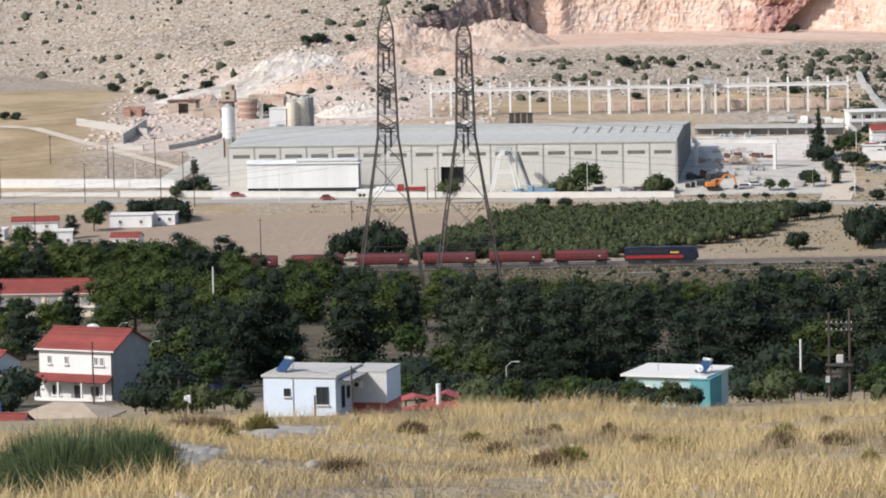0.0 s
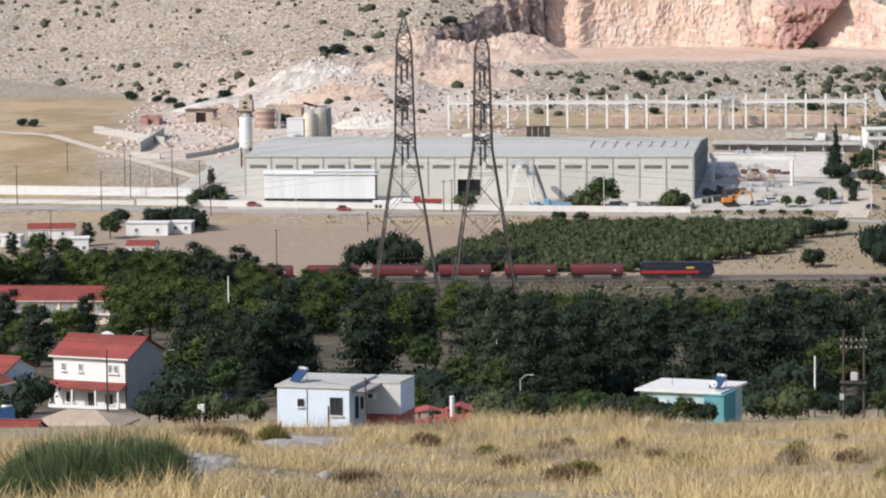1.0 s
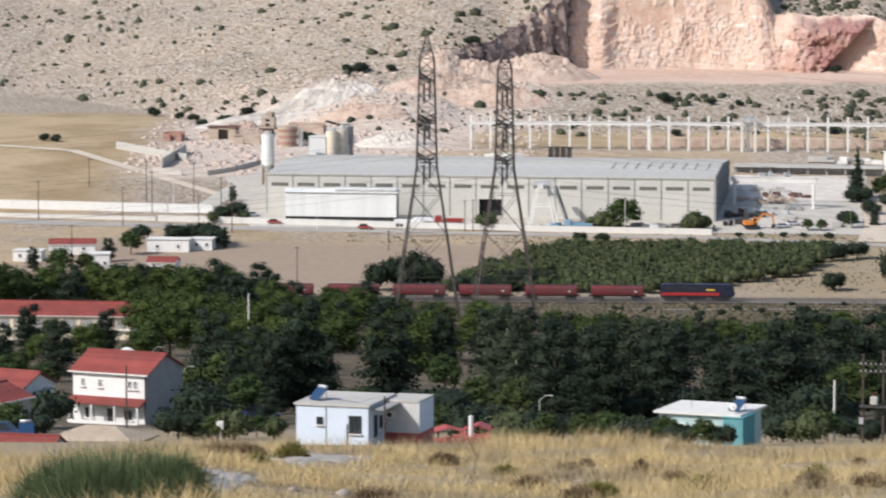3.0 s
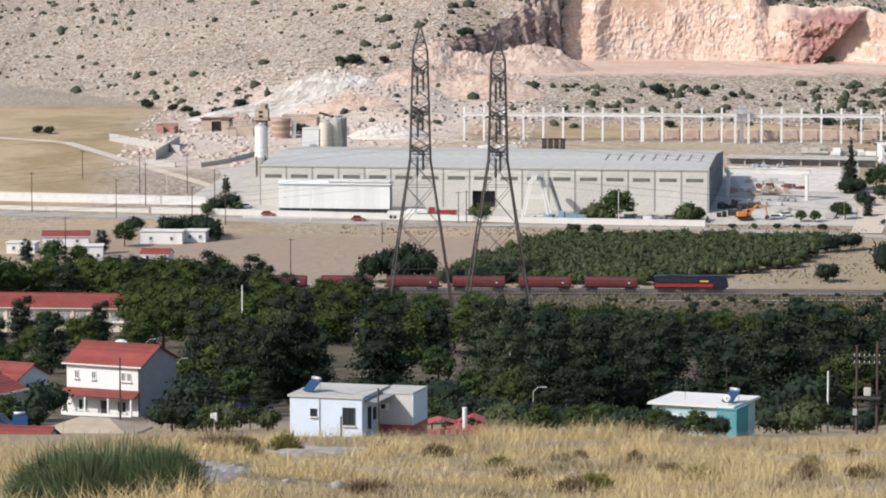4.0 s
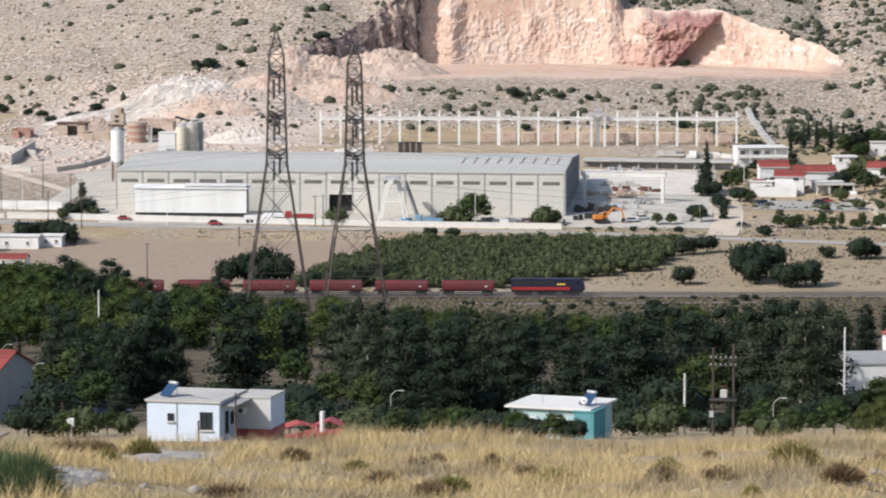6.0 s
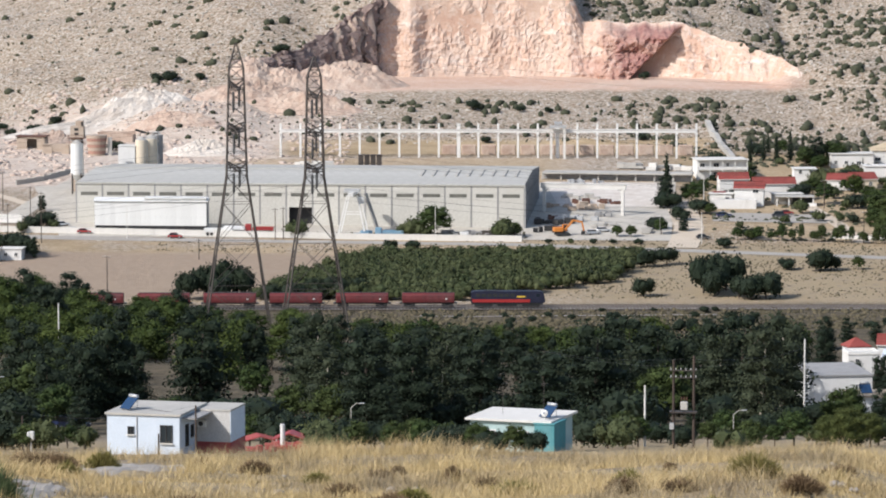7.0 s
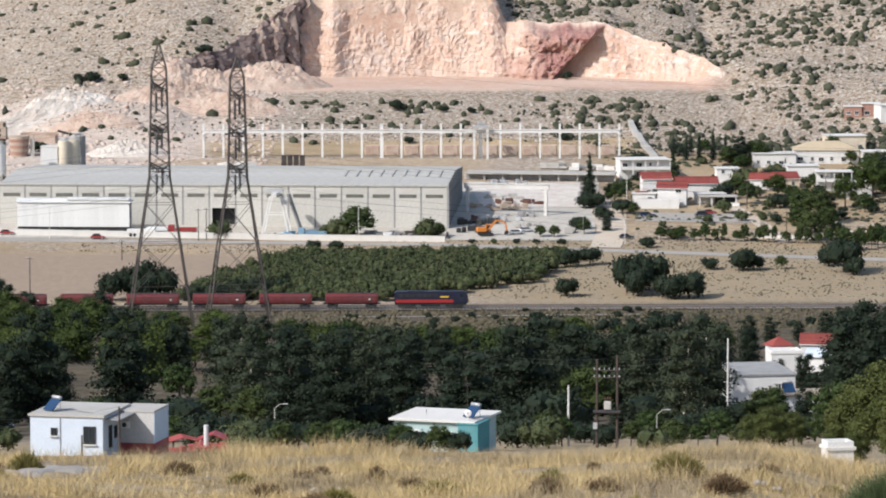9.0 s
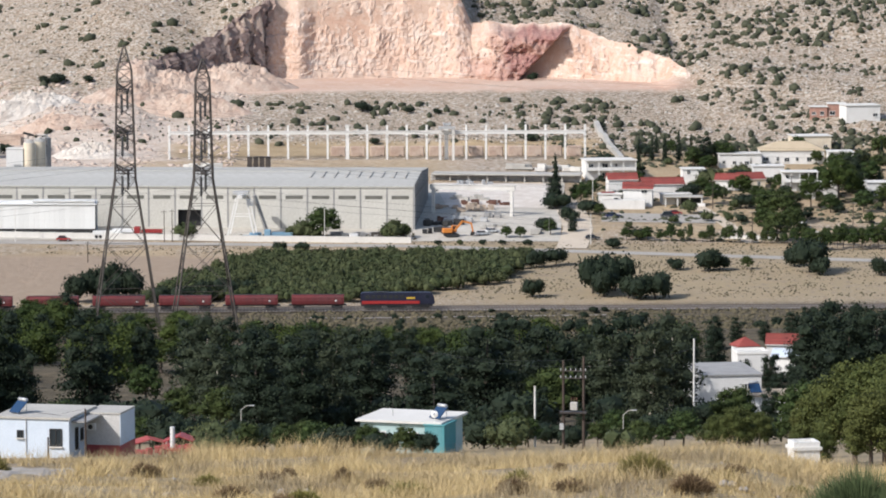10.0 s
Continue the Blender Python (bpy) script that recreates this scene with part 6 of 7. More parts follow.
ribbon("works_road", ((-108, 1262), (-103, 1300), (-96, 1335), (-86, 1372)), 7.0, "yard", 0.2, "pale dusty works road climbing behind the hall", "road", n=30)
patch("earth_yard", ((60, 1297), (94, 1293), (97, 1342), (58, 1346)), "spoil", 0.24, "reddish bare earth behind the portal gantry", "yard", 24, 18)

# ---------------------------------------------------------------- the works yard


def shed():
    p = spot(407, 1249)
    ob = thing("storage_shed", "long white metal-clad shed with an open end", "shed", tuple(p), -6)
    L, B, H = 33.5, 5.0, 8.6
    n = 22
    first = None
    for i in range(n):
        m = pose(-L / 2 + L / n * (i + 0.5), 0, 0)
        if first is None:
            first = part("cladding_sheet", boxes(((0, 0, H / 2 + 0.7), (L / n - 0.012, 0.12, H - 1.4))), "cladding", ob)
            first.matrix_basis = m
        else:
            again(first, ob, m)
    for i in range(5):
        part("post", boxes(((-L / 2 + L * i / 4, 0.3, H / 2), (0.3, 0.3, H))), "darkframe", ob)
    part("back_wall", boxes(((0, B, H / 2), (L, 0.2, H))), "cladding", ob)
    part("end_wall", boxes(((-L / 2, B / 2, H / 2), (0.2, B, H))), "cladding", ob)
    # near-black sheet added in the open end in place of its shade
    part("end_shadow_wall", boxes(((L / 2 - 4, B / 2, H / 2), (0.2, B - 0.5, H - 0.3))), "darkframe", ob, "dark sheet for the shade inside the open end")
    bm = bmesh.new()
    prism(bm, ((-0.5, H), (B / 2, H + 0.9), (B + 0.5, H), (B + 0.5, H + 0.15), (B / 2, H + 1.06), (-0.5, H + 0.15)), -L / 2 - 0.3, L / 2 + 0.5)
    bmesh.ops.rotate(bm, verts=bm.verts, cent=(0, 0, 0), matrix=Matrix.Rotation(radians(-90), 3, "Z"))
    bmesh.ops.scale(bm, verts=bm.verts, vec=(1, -1, 1))
    bmesh.ops.reverse_faces(bm, faces=bm.faces)
    part("roof", bm, "cladding", ob)
    part("base", boxes(((0, 0.5, 0.6), (L - 0.5, 0.3, 1.6))), "darkframe", ob, "dark recessed base")
    part("raised_roof", boxes(((L * 0.22, B / 2, H + 1.0), (L * 0.56, B + 0.8, 0.3)), ((L * 0.22, 0.15, H + 0.5), (L * 0.55, 0.12, 0.9))), "cladding", ob)


shed()


def gantry():
    p = spot(765, 1241)
    ob = thing("gantry_crane", "white A-legged gantry crane before the hall", "crane", tuple(p), -6)
    H = 12.0
    for y in (-4.0, 4.0):
        part("leg", bars([((-4.2, y, 0), (-1.4, y, H)), ((4.0, y, 0), (1.6, y, H))], 0.42), "whitesteel", ob)
        part("sill_beam", boxes(((0, y, 0.35), (9.4, 0.4, 0.4))), "whitesteel", ob)
        part("cross_tie", bars([((-2.6, y, 6.5), (2.6, y, 6.5))], 0.22), "whitesteel", ob)
    part("girder", boxes(((0, 0, H + 0.5), (1.6, 15.0, 1.0))), "whitesteel", ob)
    part("trolley", boxes(((0, -3.0, H + 1.4), (4.6, 2.6, 0.8))), "galv", ob)
    part("cab", boxes(((2.6, -2.4, H - 1.6), (1.6, 1.6, 1.8))), "whitesteel", ob)
    part("hose", bars([((3.2, 4.0, H), (6.8, 6.5, 0.5))], 0.9), "greywall", ob)


gantry()


def portal():
    a, b = spot(1103, 1283), spot(1242, 1276)
    ob = thing("portal_gantry", "pale portal gantry beam on square legs", "gantry", (a.x, a.y, 7.2), math.degrees(math.atan2(b.y - a.y, b.x - a.x)))
    L = (b - a).length
    part("beam", boxes(((L / 2, 0, 8.4), (L + 2, 1.0, 1.4)), ((L / 2, 0, 9.2), (L + 2, 1.4, 0.2))), "palecon", ob)
    for x in (0, L):
        part("leg", boxes(((x, 0, 3.5), (0.9, 1.0, 9.0))), "palecon", ob)
        part("brace", bars([((x, 0, 6.5), (x + (1.8 if x == 0 else -1.8), 0, 8.0))], 0.4), "palecon", ob)


portal()


def silo(label, bearing, dist, z, r, h, legs, material, cone=True):
    p = spot(bearing, dist)
    ob = thing("silo", label, "silo", (p.x, p.y, z), 0, "silos of the works")
    bm = bmesh.new()
    bar(bm, (0, 0, legs), (0, 0, legs + h), 2 * r, 20)
    part("shell", bm, material, ob, "", False)
    for k in range(1, 5):
        bm = bmesh.new()
        bar(bm, (0, 0, legs + h * k / 5 - 0.08), (0, 0, legs + h * k / 5 + 0.08), 2 * r + 0.14, 20)
        part("hoop", bm, material, ob)
    bm = bmesh.new()
    bmesh.ops.create_cone(bm, cap_ends=True, segments=20, radius1=r, radius2=0.4, depth=1.2, matrix=Matrix.Translation((0, 0, legs + h + 0.6)))
    part("cap", bm, "concrete", ob)
    if legs > 1:
        bm = bmesh.new()
        bmesh.ops.create_cone(bm, cap_ends=True, segments=20, radius1=0.4, radius2=r, depth=2.2, matrix=Matrix.Translation((0, 0, legs - 1.1)))
        part("hopper", bm, material, ob)
        for i in range(4):
            a = math.pi / 4 + i * math.pi / 2
            part("leg", bars([((math.cos(a) * r, math.sin(a) * r, -1), (math.cos(a) * r, math.sin(a) * r, legs + 0.4))], 0.35), "lattice", ob)
    part("ladder", bars([((r + 0.1, -0.5, 0), (r + 0.1, -0.5, legs + h)), ((r + 0.1, -1.0, 0), (r + 0.1, -1.0, legs + h))], 0.09), "galv", ob)
    part("rail", bars([((math.cos(a) * r, math.sin(a) * r, legs + h + 1.0), (math.cos(a + 0.785) * r, math.sin(a + 0.785) * r, legs + h + 1.0)) for a in [i * 0.785 for i in range(8)]], 0.08), "galv", ob)


silo("white steel silo on legs beside the hall", 277, 1325, 9.5, 1.95, 9.6, 6.5, "whitesteel")
silo("cream cylindrical silo behind the hall", 391, 1342, 11.0, 1.9, 13.5, 1.0, "cream")
silo("cream cylindrical silo with a rail on top", 408, 1344, 11.0, 2.0, 13.8, 1.0, "cream")
silo("grey-brown cylindrical silo behind others", 418, 1350, 11.0, 2.0, 14.5, 1.0, "greywall")
_p = spot(365, 1341)
_o = thing("plant_room", "tall white boxy plant room beside silos", "plant room", (_p.x, _p.y, 11), -6)
part("body", boxes(((0, 2.5, 5.8), (5.4, 5, 13.6))), "white", _o)
part("roof", boxes(((0, 2.5, 12.7), (5.7, 5.3, 0.25))), "palecon", _o)
_p = spot(405, 1346)
_o = thing("conveyor_head", "dark steel conveyor head above the silos", "conveyor", (_p.x, _p.y, 25.5), 0)
part("platform", boxes(((0, 0, 0), (6, 2.4, 0.3))), "lattice", _o)
part("frame", bars([((-2.8, -1, -1.5), (-2.8, -1, 2.0)), ((2.8, -1, -1.5), (2.8, -1, 2.0)), ((-2.8, -1, 2.0), (2.8, -1, 2.0)), ((-2.8, -1, 0), (2.8, -1, 2.0))], 0.22), "lattice", _o)
part("chute", bars([((-1, 0, 2.0), (-4.5, 0, 3.0))], 0.7), "darkframe", _o)


def kiln():
    p = spot(312, 1408)
    ob = thing("kiln", "round tapering reddish brick kiln", "kiln", (p.x, p.y, p.z - 0.5), 0)
    for k in range(7):
        bm = bmesh.new()
        bar(bm, (0, 0, k * 1.05), (0, 0, k * 1.05 + 0.98), 5.6 + k * 0.2, 22, 5.75 + k * 0.2)
        part("ring", bm, "brickred" if k % 2 else "ochre", ob)
    part("buttress", boxes(((4.4, 0, 3.2), (1.4, 2.0, 6.5))), "concrete", ob)
    p = spot(277, 1329)
    ob = thing("mill_tower", "ochre steel and masonry mill tower behind the white silo", "tower", (p.x, p.y, 9.5), -6)
    part("body", boxes(((0, 1.4, 8.5), (3.4, 3.0, 18.6))), "ochre", ob)
    part("headhouse", boxes(((0.3, 0.6, 19.6), (4.2, 3.6, 3.6)), ((0.9, 0.8, 22.2), (2.2, 2.6, 1.8))), "ochre", ob)
    part("deck", boxes(((0.2, 0.0, 17.7), (5.2, 4.6, 0.25))), "rust", ob, "rusty steel deck")
    part("railing", bars([((-2.3, -2.2, 18.7), (2.7, -2.2, 18.7)), ((-2.3, -2.2, 17.8), (-2.3, -2.2, 18.7)), ((0.2, -2.2, 17.8), (0.2, -2.2, 18.7)), ((2.7, -2.2, 17.8), (2.7, -2.2, 18.7))], 0.12), "rust", ob)
    part("elevator_leg", bars([((1.9, -0.6, 0), (1.9, -0.6, 22.8))], 0.7), "lattice", ob)
    for z in (19.0, 20.4):
        # dark plates on the solid body, painted as shaded openings
        part("opening", boxes(((0.2, -1.22, z), (1.3, 0.08, 0.8))), "dark", ob)


kiln()
for _b, _d, _w, _h, _m, _l in ((196, 1425, 9.5, 4.2, "ochre", "ruined block hut with a dark opening"), (108, 1420, 6.0, 3.2, "brickred", "roofless pinkish brick ruin"), (345, 1445, 12, 3.6, "redspoil", "crumbling reddish masonry ruin"), (240, 1412, 9, 3.0, "ochre", "low ochre masonry ruin")):
    _p = spot(_b, _d)
    _o = thing("ruin", _l, "ruin", tuple(_p), -8, "ruins above the works")
    part("front_wall", boxes(((-_w * 0.32, 0, _h / 2 - 0.5), (_w * 0.36, 0.5, _h + 1)), ((_w * 0.36, 0, _h / 2 - 0.6), (_w * 0.28, 0.5, _h + 0.6)), ((0, 0, _h - 0.3), (_w, 0.5, 0.7))), _m, _o)
    part("back_wall", boxes(((0, 5, _h / 2 - 0.5), (_w, 0.5, _h + 1))), _m, _o)
    part("side_wall", boxes(((-_w / 2, 2.5, _h / 2 - 0.5), (0.5, 4.5, _h + 0.6)), ((_w / 2, 2.5, _h / 2 - 0.8), (0.5, 4.5, _h))), _m, _o)
    if "hut" in _l:
        part("roof", boxes(((0, 2.5, _h + 0.15), (_w + 1, 6.2, 0.3))), "rust", _o)

_p = spot(795, 1372)
_o = thing("rusty_racks", "dark rusty steel racks behind the roof", "racks", (_p.x, _p.y, 13.2), -4)
for _i in range(4):
    part("rack", boxes(((-3 + _i * 2, 0, 2.2), (1.5, 2.4, 5.2)), ((-3 + _i * 2, -0.1, 5.0), (1.75, 2.6, 0.25)), ((-3 + _i * 2, -0.1, 2.4), (1.75, 2.6, 0.25))), "lattice", _o)


def platform():
    a, b = spot(1100, 1352), spot(1365, 1344)
    ob = thing("loading_platform", "long raised concrete loading platform with a shadowed edge", "platform", (a.x, a.y, 11.0), math.degrees(math.atan2(b.y - a.y, b.x - a.x)))
    L = (b - a).length
    part("deck", boxes(((L / 2, 3.5, 2.9), (L, 9, 0.5))), "concrete", ob)
    part("retaining_wall", boxes(((L / 2, 2.0, 0.7), (L, 0.5, 4.0))), "greywall", ob)
    for i in range(9):
        part("support", boxes(((L * i / 8, 0.2, 0.9), (0.5, 0.5, 3.6))), "concrete", ob)


platform()


def chute():
    a, b = spot(1438, 1385), spot(1393, 1462)
    ob = thing("concrete_chute", "pale concrete chute climbing the hillside", "chute", (a.x, a.y, 0))
    n = 14
    for i in range(n):
        p, q = a + (b - a) * (i / n), a + (b - a) * ((i + 1) / n)
        zp, zq = float(ground(p.x, p.y)) + 1.6, float(ground(q.x, q.y)) + 1.6
        bm = bmesh.new()
        bar(bm, (p.x - a.x, p.y - a.y, zp), (q.x - a.x, q.y - a.y, zq), 1.7)
        part("section", bm, "concrete", ob)


chute()


def excavator(bearing, dist):
    p = spot(bearing, dist, 0.15)
    ob = thing("excavator", "orange tracked excavator parked in the yard", "excavator", tuple(p), 8)
    for y in (-1.2, 1.2):
        bm = bmesh.new()
        prism(bm, ((-1.9, 0.1), (1.9, 0.1), (2.3, 0.5), (1.9, 0.95), (-1.9, 0.95), (-2.3, 0.5)), y - 0.35, y + 0.35)
        part("crawler_track", bm, "darkframe", ob)
    part("turntable", boxes(((0, 0, 1.1), (1.8, 1.8, 0.3))), "darkframe", ob)
    part("engine_housing", boxes(((-1.3, 0, 1.9), (2.8, 2.5, 1.3), 0, 0.12)), "orange", ob)
    cab = part("cab", boxes(((0.9, 0.75, 2.3), (1.5, 1.0, 2.0), 0, 0.1)), "orange", ob)
    part("cab_glass", boxes(((1.05, 0.75, 2.6), (1.3, 1.04, 1.0))), "glass", cab)
    part("boom", bars([((0.9, -0.3, 1.9), (3.2, -0.3, 4.6)), ((3.2, -0.3, 4.6), (5.8, -0.3, 4.0))], 0.55), "orange", ob)
    part("stick", bars([((5.8, -0.3, 4.2), (6.4, -0.3, 1.4))], 0.42), "orange", ob)
    bm = bmesh.new()
    prism(bm, ((6.0, 1.5), (6.8, 1.4), (6.7, 0.5), (5.6, 0.3), (5.7, 0.9)), -0.9, 0.3)
    part("bucket", bm, "darkframe", ob)


excavator(1135, 1238)


def car(bearing, dist, turn, paint, label, tall=1.45, long=4.3):
    p = spot(bearing, dist, 0.14)
    ob = thing("car", label, "car", tuple(p), turn, "parked cars")
    L, h = long / 2, tall
    bm = bmesh.new()
    prism(bm, ((-L, 0.35), (L, 0.35), (L, 0.75), (L * 0.55, 0.92), (-L * 0.9, 0.95), (-L, 0.8)), -0.85, 0.85)
    bmesh.ops.bevel(bm, geom=list(bm.edges), offset=0.06, segments=2, affect="EDGES")
    body = part("body", bm, paint, ob)
    bm = bmesh.new()
    prism(bm, ((-L * 0.88, 0.93), (L * 0.5, 0.9), (L * 0.18, h - 0.04), (-L * 0.6, h - 0.04)), -0.74, 0.74)
    part("glasshouse", bm, "glass", body)
    part("roof", boxes(((-L * 0.2, 0, h - 0.01), (L * 0.82, 1.4, 0.07), 0, 0.03)), paint, body)
    for x in (-L * 0.62, L * 0.62):
        for y in (-0.8, 0.8):
            bm = bmesh.new()
            bar(bm, (x, y - 0.1, 0.32), (x, y + 0.1, 0.32), 0.64, 14)
            w = part("wheel", bm, "darkframe", ob)
            bm = bmesh.new()
            bar(bm, (x, y - 0.12, 0.32), (x, y + 0.12, 0.32), 0.36, 10)
            part("rim", bm, "galv", w)
    part("headlight", boxes(((L - 0.02, 0.6, 0.68), (0.06, 0.3, 0.14))), "whitesteel", body)
    part("headlight", boxes(((L - 0.02, -0.6, 0.68), (0.06, 0.3, 0.14))), "whitesteel", body)
    part("tail_light", boxes(((-L + 0.02, 0.65, 0.72), (0.06, 0.25, 0.14))), "car_red", body)
    part("tail_light", boxes(((-L + 0.02, -0.65, 0.72), (0.06, 0.25, 0.14))), "car_red", body)


car(1422, 1272, 10, "car_blue", "dark blue hatchback parked on asphalt", 1.55, 4.6)
car(1522, 1272, 4, "car_dark", "dark blue estate car parked on asphalt", 1.75, 5.2)
car(1533, 1277, 6, "car_red", "dark red car parked beside another", 1.4, 4.2)
car(1190, 1240, 20, "car_silver", "silver car parked in the yard")
car(1207, 1244, 25, "car_white", "white car parked in the yard")
car(290, 1244, -6, "car_red", "red car beside the shed")
car(272, 1246, -6, "car_silver", "silver car beside the shed")
car(250, 1256, 30, "car_white", "white car parked behind the wall")
car(232, 1262, 20, "car_dark", "dark car parked behind the wall")
car(540, 1240, -6, "car_white", "white car in front of the hall")
car(450, 1236, -6, "car_red", "red car in front of the shed", 1.6)
car(1385, 1232, 8, "car_dark", "dark car standing beside the driveway")
car(265, 470, -20, "car_blue", "blue car parked under trees", 1.5)
car(-190, 395, -15, "car_blue", "blue car parked beside sheds", 1.6)


def truck(bearing, dist, turn, paint, bed, label):
    p = spot(bearing, dist, 0.14)
    ob = thing("truck", label, "truck", tuple(p), turn, "parked trucks")
    part("cab", boxes(((3.4, 0, 1.75), (1.9, 2.3, 2.3), 0, 0.15)), paint, ob)
    part("windscreen", boxes(((4.33, 0, 2.2), (0.06, 1.9, 0.8))), "glass", ob)
    part("chassis", boxes(((0, 0, 0.8), (8.2, 0.9, 0.3))), "darkframe", ob)
    part("bed", boxes(((-1.0, 0, 1.3), (6.2, 2.4, 0.25)), ((-1.0, -1.15, 1.75), (6.2, 0.1, 0.8)), ((-1.0, 1.15, 1.75), (6.2, 0.1, 0.8)), ((-4.05, 0, 1.75), (0.1, 2.4, 0.8))), bed, ob)
    for x in (-3.0, -1.8, 3.2):
        for y in (-1.0, 1.0):
            bm = bmesh.new()
            bar(bm, (x, y - 0.16, 0.5), (x, y + 0.16, 0.5), 1.0, 14)
            part("wheel", bm, "darkframe", ob)


truck(560, 1243, -6, "car_red", "car_white", "red truck with a pale bed beside the hall")
truck(600, 1242, 174, "car_red", "car_red", "red truck standing before the hall")
truck(526, 1240, -4, "car_white", "cladding", "white truck standing before the hall")
truck(830, 1236, 174, "blue", "blue", "pale blue truck beside the gantry crane")


def crates(bearing, dist, n, material, label, seed, spread=8.0, size=1.4):
    """Stacked castings, blocks and beams in the yard."""
    rng = random.Random(seed)
    p = spot(bearing, dist, 0.14)
    ob = thing("stockpile", label, "stockpile", tuple(p), rng.uniform(-12, 12), "stockpiles of the yard")
    for i in range(n):
        w, d, h = size * rng.uniform(0.6, 2.2), size * rng.uniform(0.6, 1.2), size * rng.uniform(0.4, 1.2)
        x, y = rng.uniform(-spread, spread) / 2, rng.uniform(-2.5, 2.5)
        part("block", boxes(((x, y, h / 2 - 0.03), (w, d, h), rng.uniform(-20, 20), 0.05)), material, ob)


crates(1130, 1266, 11, "rust", "heap of rusty steel forms on the yard", 1, 12)
crates(1170, 1290, 12, "ochre", "stacks of pale brown blocks on the yard", 2, 14)
crates(1150, 1312, 10, "concrete", "grey castings lying on bare earth", 3, 16)
crates(1200, 1275, 9, "greywall", "grey concrete castings on the yard", 4, 10)
crates(1110, 1245, 7, "darkframe", "dark steel frames beside the hall", 5, 8)
crates(1118, 1258, 12, "darkframe", "dark steel pipes and frames near the hall", 31, 10, 1.5)
crates(1160, 1264, 10, "galv", "grey steel moulds lying on the yard", 32, 12, 1.5)
crates(1215, 1252, 9, "concrete", "grey cast blocks beside the parked cars", 33, 10, 1.2)
crates(1140, 1296, 9, "ochre", "pale brown timber and block stacks", 34, 14, 1.5)
crates(1195, 1303, 10, "rust", "rusty reinforcement bundles on bare earth", 35, 14, 1.3)
crates(1020, 1238, 9, "lattice", "dark scrap steel before the hall", 36, 10, 1.4)
crates(925, 1238, 8, "concrete", "grey kerb stones before the hall", 37, 8, 1.3)
crates(330, 1245, 6, "rust", "rusty scrap beside the shed", 38, 7, 1.3)
crates(800, 1237, 6, "blue", "pale blue machine parts before the hall", 6, 8, 1.8)
crates(970, 1240, 12, "greywall", "grey castings in front of the hall", 7, 16)
crates(880, 1238, 6, "rust", "rusty frames below the tree", 8, 8)
crates(982, 1233, 3, "white", "white blocks behind the wall", 9, 7, 2.0)
crates(1180, 1342, 8, "galv", "grey steel plant on the platform edge", 10, 14)
crates(1270, 1375, 9, "concrete", "grey concrete blocks beneath the columns", 11, 14, 1.8)
crates(1330, 1370, 9, "palecon", "white blocks beneath the columns", 12, 14, 2.0)
crates(700, 1380, 7, "palecon", "white stone blocks behind the hall", 13, 12, 1.6)
crates(1290, 1242, 4, "concrete", "concrete gate blocks beside the driveway", 14, 5, 1.5)

# ---------------------------------------------------------------- poles and lamps


def pole(bearing, dist, h, w=0.3, material="wood", arms=1, label="dark timber utility pole with a crossarm", lift=0.0):
    p = spot(bearing, dist, lift)
    ob = thing("utility_pole", label, "pole", tuple(p), _rng.uniform(-15, 15), "utility poles")
    bm = bmesh.new()
    bar(bm, (0, 0, -1.0), (0, 0, h), w, 8, w * 0.7)
    part("shaft", bm, material, ob)
    for i in range(arms):
        a = part("crossarm", boxes(((0, -0.12, h - 0.4 - i * 0.7), (1.9, 0.12, 0.14))), material, ob)
        for x in (-0.85, -0.3, 0.3, 0.85):
            bm = bmesh.new()
            bar(bm, (x, -0.12, h - 0.33 - i * 0.7), (x, -0.12, h - 0.08 - i * 0.7), 0.11, 6)
            part("insulator", bm, "whitesteel", a)


for _b, _d, _h in ((330, 1108, 12.5), (62, 1270, 14), (72, 1262, 13), (146, 1290, 12), (195, 1256, 12), (214, 1228, 15), (155, 1225, 12), (20, 1240, 12), (-40, 1320, 9), (-130, 1250, 12), (627, 1233, 9.5), (641, 1234, 9.5), (492, 1190, 6), (1670, 1225, 9), (1600, 1290, 9), (1740, 1300, 9), (-70, 1160, 11), (1850, 1235, 10)):
    pole(_b, _d, _h)
for _b, _d, _h in ((28, 440, 7.0), (180, 402, 3.4), (486, 371, 4.4), (420, 368, 1.9)):
    pole(_b, _d, _h, 0.22, "wood", 0, "short dark timber pole")
for _b, _d, _h in ((245, 575, 13.4), (1280, 420, 6.2), (1563, 480, 10.5), (1642, 585, 6.0), (910, 1231, 10), (365, 1236, 10), (1382, 1222, 9), (1386, 1290, 10), (110, 1275, 9)):
    pole(_b, _d, _h, 0.26, "palecon", 0, "pale concrete pole without arms")


